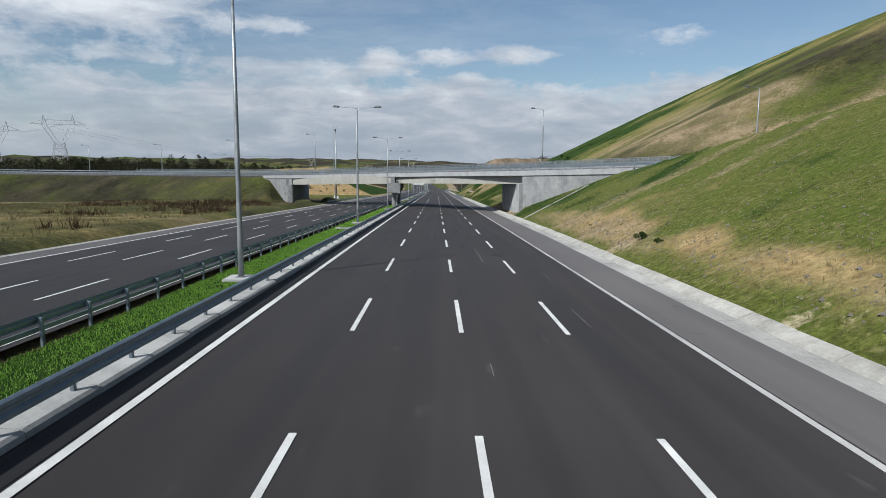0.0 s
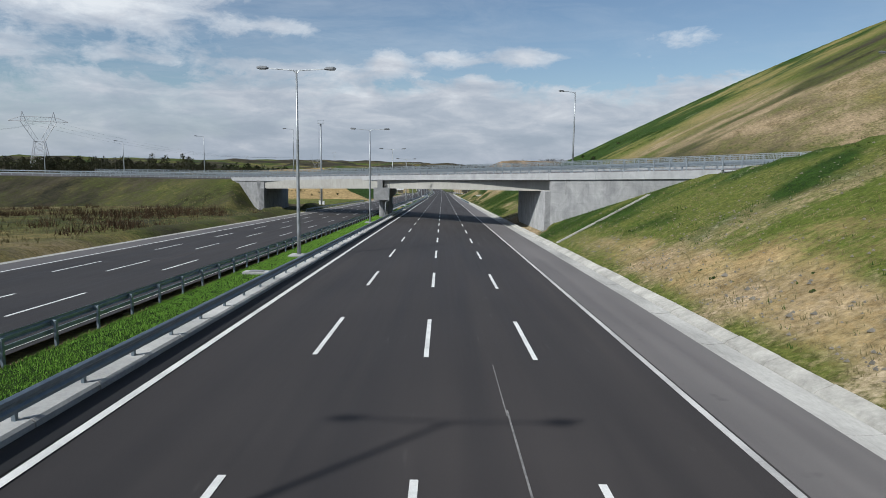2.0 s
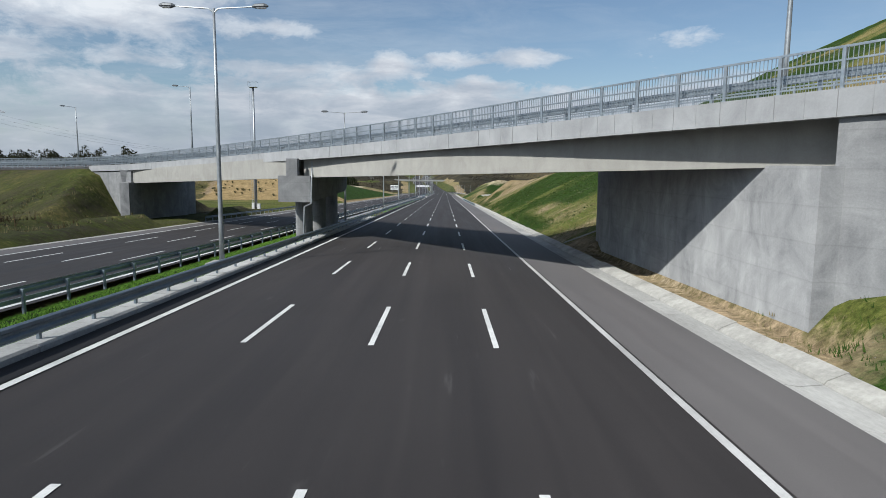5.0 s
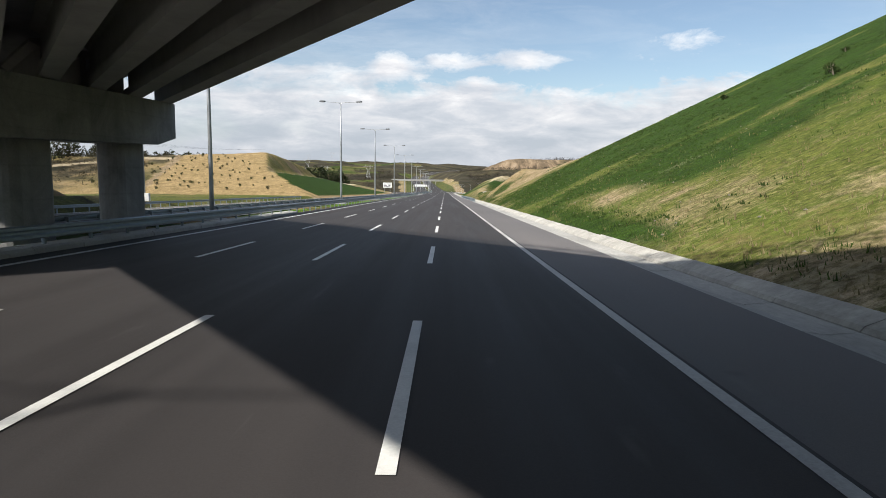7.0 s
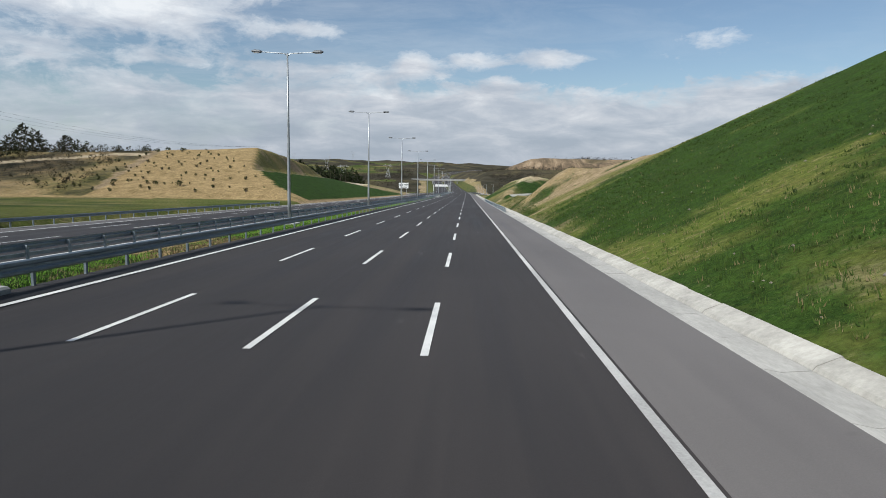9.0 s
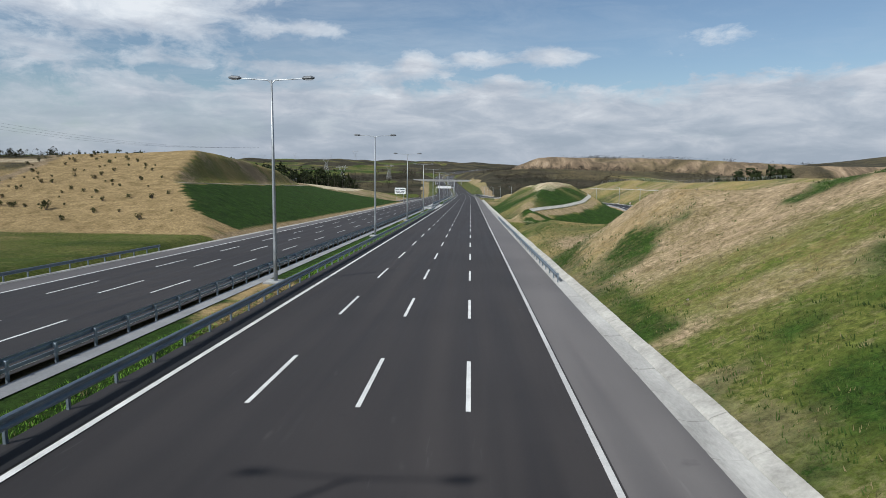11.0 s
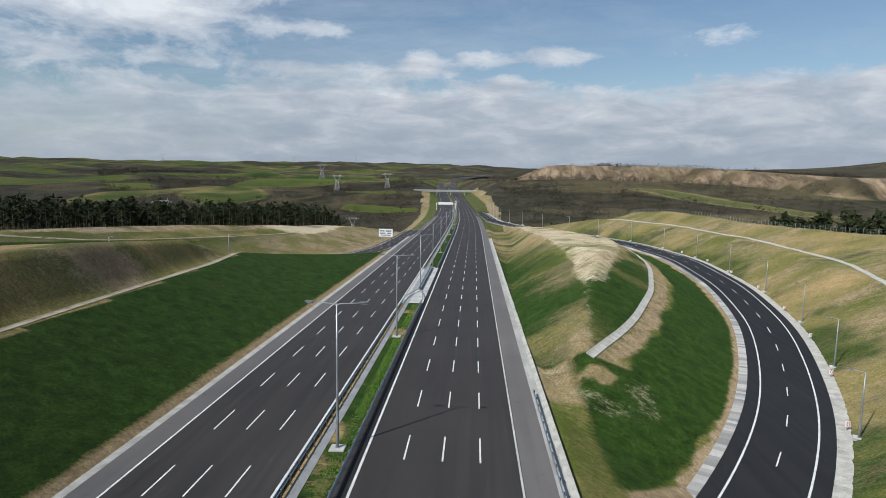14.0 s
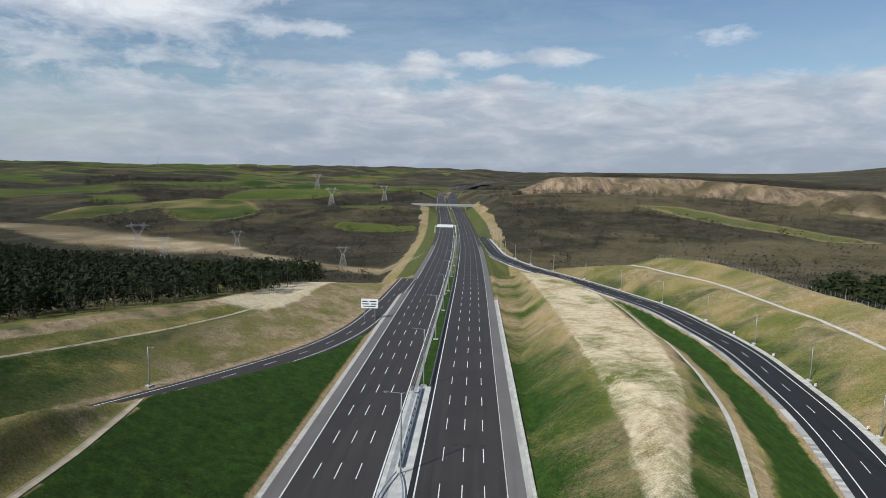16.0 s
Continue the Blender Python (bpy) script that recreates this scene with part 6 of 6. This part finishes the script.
slope_gutter([(20.2, 98.9), (25.2, 100.2), (30.5, 101.7)], 0.55, "pale concrete gutter running down the grass slope")
slope_gutter([(20.1, 150.3), (21.0, 149.8), (21.8, 149.0), (22.6, 148.0), (23.6, 147.3), (26.0, 146.3)], 0.32, "dirty concrete gutter down the slope behind the bridge", 0.06, M_CHANNEL)
slope_gutter([(28.0, 403.5), (36.0, 418), (41.5, 430), (51.9, 457), (59.3, 485), (64.2, 518), (66.2, 567), (70, 615), (69, 675), (59, 733)], 1.25, "pale concrete gutter curving round the mound")
slope_gutter([(26.1, 304.5), (30, 309), (36, 315), (50, 334), (65, 358), (79.3, 382.7), (92.5, 415), (108.3, 457.6), (124, 506), (125, 575), (120, 651), (96, 723)], 1.25, "pale concrete gutter along the crest of the ramp cutting")
slope_gutter([(-46.5, 352), (-48.5, 380), (-50.5, 420), (-52, 455), (-55.0, 480), (-60, 492)], 1.3, "pale dirt and concrete path along the berm", 0.10, M_PATH)
slope_gutter([(-150, 462), (-122, 479), (-101, 499), (-91, 516), (-79, 539), (-71, 565), (-67, 584)], 1.3, "pale dirt berm path above the exit ramp", 0.10, M_PATH)

# mesh fence along the crest of the outer bank
fence = empty("mesh_fence", pose(0, 0, 0), "thin grey wire fence along the crest of the bank", "fence")
line = line_xyz([(151, 515, 0), (143.5, 545, 0), (140, 575, 0), (138.5, 615, 0), (135.5, 651, 0), (125.5, 690, 0), (112, 722, 0)], 3.0, 5)
line[:, 2] = [float(land(a, c)) for a, c in line[:, :2]]
for x, y, z in line:
    part("post", Build().tube([(x, y, z - 0.2), (x, y, z + 1.9)], [0.05, 0.05], 5), M_POLE, fence)
for up in (0.3, 0.85, 1.4, 1.85):
    part("wire", Build().tube([(x, y, z + up) for x, y, z in line], [0.018] * len(line), 4), M_POLE, fence)

# drain covers in the median
cover = empty("drain_cover", pose(-3.8, 72.9, float(land(-3.8, 72.9))), "white concrete drain slab lying in the median grass", "drain cover", "drain covers in the median")
part("slab", Build().box(-0.85, 0.85, -0.4, 0.4, -0.1, 0.16, 0.03), M_CONC, cover)
part("lid", Build().box(-0.45, 0.45, -0.28, 0.28, 0.165, 0.21, 0.015), M_CONC_D, cover, "grey lid")
for y in (165.0, 352.0):
    copy_thing(cover, pose(-2.7, y, float(land(-2.7, y)) + 0.0, 0, 0, 90))

# ---- plants ----
def leaf_material(name, dark, light):
    m, b = material(name, 0.85)
    g = Net(m)
    isl = g.n.new("ShaderNodeNewGeometry").outputs["Random Per Island"]
    g.put(b.inputs["Base Color"], g.mix(g.math('ADD', g.math('MULTIPLY', isl, 0.6), g.math('MULTIPLY', g.noise(0.8, 4, 0.6), 0.4)), dark, light))
    b.inputs["Specular IOR Level"].default_value = 0.15
    return m


M_PINE = leaf_material("pine_needles", (0.010, 0.016, 0.006), (0.038, 0.048, 0.018))
M_SCRUBTREE = leaf_material("dark_scrub_leaves", (0.016, 0.020, 0.009), (0.050, 0.050, 0.024))
M_SCRUB = leaf_material("bare_scrub", (0.024, 0.022, 0.011), (0.088, 0.074, 0.042))
M_THICKET = leaf_material("leafless_thicket", (0.010, 0.009, 0.007), (0.060, 0.050, 0.037))
M_LEAF = leaf_material("shrub_leaves", (0.014, 0.030, 0.007), (0.050, 0.075, 0.018))
M_GRASS = leaf_material("grass_blades", (0.020, 0.045, 0.008), (0.068, 0.112, 0.022))
M_LAWN = leaf_material("lawn_blades", (0.095, 0.215, 0.022), (0.22, 0.40, 0.062))
M_STRAW = leaf_material("straw_blades", (0.10, 0.088, 0.038), (0.26, 0.215, 0.115))
M_SAPLING = leaf_material("sapling_leaves", (0.030, 0.038, 0.012), (0.095, 0.100, 0.034))
M_STALK = leaf_material("dead_stalks", (0.035, 0.022, 0.012), (0.095, 0.058, 0.030))
M_BARK = simple("bark", (0.10, 0.082, 0.062), (0.22, 0.185, 0.145), 1.5, 0.95, fine=9, bump=0.3, bdist=0.03)
M_ROCK = simple("slope_rock", (0.09, 0.082, 0.066), (0.21, 0.19, 0.155), 0.8, 0.95, fine=6, bump=0.5, bdist=0.04)


def soup(name, tris, mat, label, category):
    """Many separate small triangles or quads as one uncountable cover."""
    v = np.concatenate([t.reshape(-1, 3) for t in tris])
    k = tris[0].shape[-2]
    n = len(v) // k
    me = bpy.data.meshes.new(name)
    me.vertices.add(len(v))
    me.vertices.foreach_set("co", v.astype(np.float32).ravel())
    me.loops.add(n * k)
    me.loops.foreach_set("vertex_index", np.arange(n * k))
    me.polygons.add(n)
    me.polygons.foreach_set("loop_start", np.arange(0, n * k, k))
    me.update(calc_edges=True)
    me.materials.append(mat)
    return obj(name, me, label=label, category=category, kind="stuff")


RS = np.random.RandomState(77)


def blades(x, y, z, h, w, n):
    """n blades in each tuft: triangles (tuft*n, 3, 3)."""
    N = len(x) * n
    bx, by, bz, bh, bw = [np.repeat(a, n) for a in (x, y, z, h, w)]
    a = RS.uniform(0, 2 * math.pi, N)
    spread = bw * RS.uniform(0.3, 1.6, N)
    cx, cy = bx + np.cos(a) * spread, by + np.sin(a) * spread
    lean = bh * RS.uniform(0.1, 0.7, N)
    t = RS.uniform(0, 2 * math.pi, N)
    hw = bw * RS.uniform(0.10, 0.22, N)
    p0 = np.stack([cx - np.cos(t) * hw, cy - np.sin(t) * hw, bz - 0.03], 1)
    p1 = np.stack([cx + np.cos(t) * hw, cy + np.sin(t) * hw, bz - 0.03], 1)
    p2 = np.stack([cx + np.cos(a) * lean, cy + np.sin(a) * lean, bz + bh * RS.uniform(0.6, 1.2, N)], 1)
    return np.stack([p0, p1, p2], 1)


def mask_at(x, y, arr):
    i = np.clip(np.searchsorted(gx_, x) - 1, 0, len(gx_) - 2)
    j = np.clip(np.searchsorted(gy_, y) - 1, 0, len(gy_) - 2)
    return arr[j, i]


# grass on the cut slope, the median and the verges
n = 42000
x = 20.4 + RS.exponential(9.0, n)
y = RS.uniform(8, 330, n)
ok = (x < 70) & ~((np.abs(y - 135) < 16) & (x < 36))
x, y = x[ok], y[ok]
lu = mask_at(x, y, LUSH)
z = land(x, y)
green = RS.uniform(0, 1, len(x)) < np.clip(lu * 1.2 - 0.05, 0.015, 1)
size = RS.uniform(0.07, 0.20, len(x))
soup("slope_grass", [blades(x[green], y[green], z[green], size[green], size[green] * 0.9, 5)], M_GRASS, "green grass tufts over the cut slope", "grass")
dry = ~green & (mask_at(x, y, BARE) < 0.75) & (RS.uniform(0, 1, len(x)) < 0.30)
soup("slope_straw", [blades(x[dry], y[dry], z[dry], size[dry], size[dry] * 0.9, 4)], M_STRAW, "straw-coloured dry grass over the cut slope", "grass")
n = 38000
y = RS.uniform(6, 160, n) ** 1.0
x = RS.uniform(-5.75, -2.02, n)
soup("median_grass", [blades(x, y, land(x, y), RS.uniform(0.05, 0.11, n), np.full(n, 0.10), 5)], M_LAWN, "bright green mown grass in the median", "grass")
n = 20000
y = RS.uniform(165, 450, n)
x = RS.uniform(-3.4, -1.65, n)
g_ = RS.uniform(0, 1, n) < 0.15 + 0.75 * mask_at(x, y, LUSH)
soup("median_grass", [blades(x[g_], y[g_], land(x[g_], y[g_]), RS.uniform(0.05, 0.13, g_.sum()), np.full(g_.sum(), 0.13), 5)], M_LAWN, "patchy green grass in the median", "grass")
soup("median_straw", [blades(x[~g_], y[~g_], land(x[~g_], y[~g_]), RS.uniform(0.05, 0.15, (~g_).sum()), np.full((~g_).sum(), 0.13), 5)], M_STRAW, "patchy dry grass in the median", "grass")

# darker weeds in loose clumps on the cut slope
n = 26000
x, y = 20.8 + RS.uniform(0, 42, n), RS.uniform(20, 300, n)
cl = fbm(x, y, 5, 3, 51) + 0.7 * fbm(x, y, 19, 3, 52) + 0.9 * (mask_at(x, y, LUSH) - 0.62)
ok = (cl > 0.22) & ~((np.abs(y - 135) < 16) & (x < 36)) & (RS.uniform(0, 1, n) < np.where(y < 110, 0.35, 0.8))
x, y = x[ok], y[ok]
h = RS.uniform(0.05, 0.15, len(x))
soup("slope_weeds", [blades(x, y, land(x, y), h, h * 2.0, 10)], M_LEAF, "dark green weeds in loose clumps on the slope", "weeds")

# stones in the slope
n = 16000
x, y = 20.6 + RS.exponential(8, n), np.where(RS.uniform(0, 1, n) < 0.7, RS.uniform(5, 100, n), RS.uniform(100, 300, n))
ok = (RS.uniform(0, 1, n) < (0.15 + mask_at(x, y, BARE)) * np.where(y > 225, 0.08, np.where(y > 110, 0.25, 1.0))) & (x < 60) & ~((np.abs(y - 135) < 18) & (x < 36))
x, y = x[ok], y[ok]
z = land(x, y)
s = RS.uniform(0.03, 0.12, len(x)) * (1 + 0.9 * (RS.uniform(0, 1, len(x)) > 0.94))
oc = np.array([(1, 0, 0), (0, 1, 0), (-1, 0, 0), (0, -1, 0), (0, 0, 0.8)])
P = np.stack([x, y, z], 1)[:, None, :] + oc[None] * s[:, None, None] * RS.uniform(0.6, 1.3, (len(x), 5, 3))
soup("stones", [np.stack([P[:, a], P[:, c], P[:, 4]], 1) for a, c in ((0, 1), (1, 2), (2, 3), (3, 0))], M_ROCK, "loose grey stones in the slope", "stones")

# dead stalks and low bushes in the field on the left
n = 9000
x, y = RS.uniform(-120, -28.5, n), RS.uniform(15, 190, n)
cl = fbm(x, y, 14, 3, 71) + 0.6 * fbm(x, y, 45, 2, 72)
ok = cl + 0.25 * np.exp(-((x + 44) / 9) ** 2) > 0.22
dov = np.min(np.hypot(x[:, None] - OVCX[None, ::6], y[:, None] - OVCY[None, ::6]), 1)
ok &= dov > 16
x, y = x[ok], y[ok]
soup("dead_stalks", [blades(x, y, land(x, y), RS.uniform(0.5, 1.5, len(x)), np.full(len(x), 0.28), 7)], M_STALK, "clumps of brown dead stalks in the field", "stalks")
n = 6000
x, y = RS.uniform(-110, -27.5, n), RS.uniform(10, 190, n)
dov = np.min(np.hypot(x[:, None] - OVCX[None, ::6], y[:, None] - OVCY[None, ::6]), 1)
x, y = x[dov > 9], y[dov > 9]
soup("field_straw", [blades(x, y, land(x, y), RS.uniform(0.15, 0.5, len(x)), np.full(len(x), 0.3), 5)], M_STRAW, "dry straw grass across the field", "grass")


# shrubs and saplings
def leaf_cloud(b, centre, radius, count, size, rng, flat=1.0):
    for _ in range(count):
        d = Vector((rng.gauss(0, 1), rng.gauss(0, 1), rng.gauss(0, 1))).normalized() * radius * rng.uniform(0.35, 1.0) ** 0.6
        c = Vector(centre) + Vector((d.x, d.y, d.z * flat))
        u = Vector((rng.gauss(0, 1), rng.gauss(0, 1), rng.gauss(0, 1))).normalized() * size * rng.uniform(0.6, 1.3)
        v = u.orthogonal().normalized() * size * rng.uniform(0.4, 0.8)
        b.add([c - u, c + v, c + u, c - v], [(0, 1, 2, 3)])
    return b


def shrub(kind, size, label, group, leaves=150, mat=None):
    rng = random.Random(kind)
    g = empty("shrub", pose(0, 0, 0), label, "shrub", group)
    b = Build()
    for k in range(5):
        a = rng.uniform(0, 6.28)
        b.tube([(0, 0, -0.1), (math.cos(a) * size * 0.2, math.sin(a) * size * 0.2, size * 0.4), (math.cos(a) * size * 0.45, math.sin(a) * size * 0.45, size * 0.8)], [0.05 * size, 0.035 * size, 0.01], 5)
    part("woody_base", b, M_BARK, g)
    b = Build()
    for k in range(6):
        a, r = rng.uniform(0, 6.28), rng.uniform(0.1, 0.5) * size
        leaf_cloud(b, (math.cos(a) * r, math.sin(a) * r, size * rng.uniform(0.35, 0.8)), size * rng.uniform(0.28, 0.42), leaves // 6, size * 0.10, rng, 0.8)
    part("foliage", b, mat or M_LEAF, g)
    return g


s1 = shrub(3, 1.5, "dense dark green bush low on the grass slope", "bushes on the slope", 420)
s1.matrix_basis = pose(22.0, 49.3, float(land(22.0, 49.3)) - 0.1) @ Matrix.Scale(0.5, 4)
copy_thing(s1, pose(22.15, 46.0, float(land(22.15, 46.0)) - 0.1, 0, 0, 140) @ Matrix.Scale(0.62, 4))
for x, y, s in ((22.6, 68.1, 0.3), (22.3, 65.8, 0.38), (23.3, 58.6, 0.34), (24.4, 60.5, 0.26), (46, 196, 1.3), (47.5, 199, 1.6), (52, 232, 1.2), (58, 214, 1.1)):
    copy_thing(s1, pose(x, y, float(land(x, y)) - 0.15, 0, 0, x * 31 % 360) @ Matrix.Scale(s, 4))
sap = shrub(9, 1.3, "small leafy sapling planted on the dry hillside", "saplings on the hill", 150, M_SAPLING)
rng = random.Random(31)
made = 0
while made < 130:
    x, y = rng.uniform(-96, -30), rng.uniform(322, 384)
    if y > 318 + 1.7 * (-x - 29.5):
        continue
    m = pose(x, y, float(land(x, y)) - 0.1, 0, 0, rng.uniform(0, 360)) @ Matrix.Scale(rng.uniform(0.32, 0.75) * (1.7 if y < 332 and rng.random() < 0.5 else 1.0), 4) @ Matrix.Diagonal((0.9, 0.9, 1.05, 1))
    if made == 0:
        sap.matrix_basis = m
    else:
        copy_thing(sap, m)
    made += 1


# woods: trunks, and crowns of many ragged sprays
def wood(name, xs, ys, h, mat, label, bare=0.2, wide=0.24, sprays=34, pointed=0.55, trunks=True, spray=0.11):
    n = len(xs)
    base = np.stack([xs, ys, land(xs, ys) - 0.4], 1)
    H = h[:, None]
    lean = RS.uniform(-0.04, 0.04, (n, 2)) * H
    if trunks:
        tip = base + np.concatenate([lean, H * 0.9], 1)
        tr = []
        for a in (0.0, 2.09, 4.19):
            p = np.stack([math.cos(a) * 0.016 * h, math.sin(a) * 0.016 * h, 0 * h], 1)
            q = np.stack([math.cos(a + 2.09) * 0.016 * h, math.sin(a + 2.09) * 0.016 * h, 0 * h], 1)
            tr.append(np.stack([base + p, base + q, tip], 1))
        soup(name + "_trunks", tr, M_BARK, "dark trunks of the " + label, "trees")
    # sprays: each a triangle hung about the crown's ragged surface
    N = n * sprays
    k = np.repeat(np.arange(n), sprays)
    t = RS.uniform(0, 1, N)
    b0 = np.clip(bare + RS.uniform(-0.06, 0.1, n), 0, 0.8)[k]
    prof = (1 - pointed * t ** 1.5) * np.sqrt(np.clip(1 - (2 * t - 0.85) ** 2 * 0.75, 0.05, 1))
    a = RS.uniform(0, 2 * math.pi, N)
    lump = 1 + 0.3 * np.sin(3 * a + 7 * k) * RS.uniform(0.5, 1, N)
    rad = h[k] * wide * prof * lump * RS.uniform(0.45, 1.0, N)
    c = base[k] + np.stack([np.cos(a) * rad + lean[k, 0] * t, np.sin(a) * rad + lean[k, 1] * t, h[k] * (b0 + (1 - b0) * t)], 1)
    size = (h[k] * spray * RS.uniform(0.6, 1.4, N))[:, None]
    tri = []
    for j in range(3):
        d = RS.normal(0, 1, (N, 3))
        d[:, 2] *= 0.7
        d /= np.linalg.norm(d, axis=1)[:, None]
        tri.append(c + d * size * (1.25 if j == 0 else 1.0))
    soup(name, [np.stack(tri, 1)], mat, label, "trees")


# wood behind the exit ramp
n = 17000
x, y = RS.uniform(-640, -70, n), RS.uniform(440, 960, n)
ok = (y > np.interp(x, [-640, -168, -131, -111, -99, -89, -76], [440, 486, 508, 536, 553, 570, 600])) & (fbm(x, y, 60, 3, 81) > -0.62) & (y < 790 - 0.45 * (x + 100)) & (y < 700 - 1.6 * (x + 75))
x, y = x[ok], y[ok]
wood("pine_wood", x, y, RS.uniform(7, 12.5, len(x)), M_PINE, "dark pine wood on the valley side", 0.2, 0.26, 48, 0.45, True, 0.085)
n = 900
x, y = RS.uniform(140, 380, n), RS.uniform(540, 790, n)
ok = (x > 156 + 0.55 * np.clip(y - 640, 0, None)) & (x > np.interp(y, [506, 540, 575, 651, 723], [155, 150, 146, 142, 122]))
x, y = x[ok], y[ok]
n = len(x)
wood("pine_stand", x, y, RS.uniform(11, 15.5, n), M_PINE, "tall bare-stemmed pines behind the ramp cutting", 0.55, 0.17, 60)
n = 1000
x, y = RS.uniform(-420, -88, n), RS.uniform(356, 430, n)
ok = (y > 374 + 0.62 * (x + 100) * (x > -160) - 37 * (x <= -160)) & (fbm(x, y, 24, 2, 83) > np.where(x < -122, -0.45, 0.0))
wood("field_trees", x[ok], y[ok], RS.uniform(1.4, 3.0, ok.sum()) + RS.uniform(3.2, 7.0, ok.sum()) * sstep(-116, -130, x[ok]), M_SCRUBTREE, "low dark tree belt behind the overpass road", 0.08, 0.42, 150, 0.35, True, 0.065)
n = 700
x, y = RS.uniform(-170, -82, n), RS.uniform(322, 400, n)
ok = x < -84 - 0.2 * (y - 330)
wood("gully_scrub", x[ok], y[ok], RS.uniform(0.7, 2.2, ok.sum()), M_SCRUB, "brown leafless scrub in the gully beside the dry hill", 0.0, 0.6, 50, 0.2, False)
n = 62000
x, y = RS.uniform(-1000, 800, n), RS.uniform(740, 2000, n)
ok = (np.abs(x - road_c(y)) > 66) & (np.abs(x) < 0.62 * (y - 340)) & (RS.uniform(0.5, 1.15, n) < mask_at(x, y, SCRUB))
x, y = x[ok], y[ok]
wood("scrub_wood", x, y, RS.uniform(2.2, 6.5, len(x)) * (1 + 0.5 * (fbm(x, y, 60, 3, 46) > 0.1)), M_THICKET, "grey-brown leafless scrub on the far slopes", 0.0, 0.6, 16, 0.2, False)
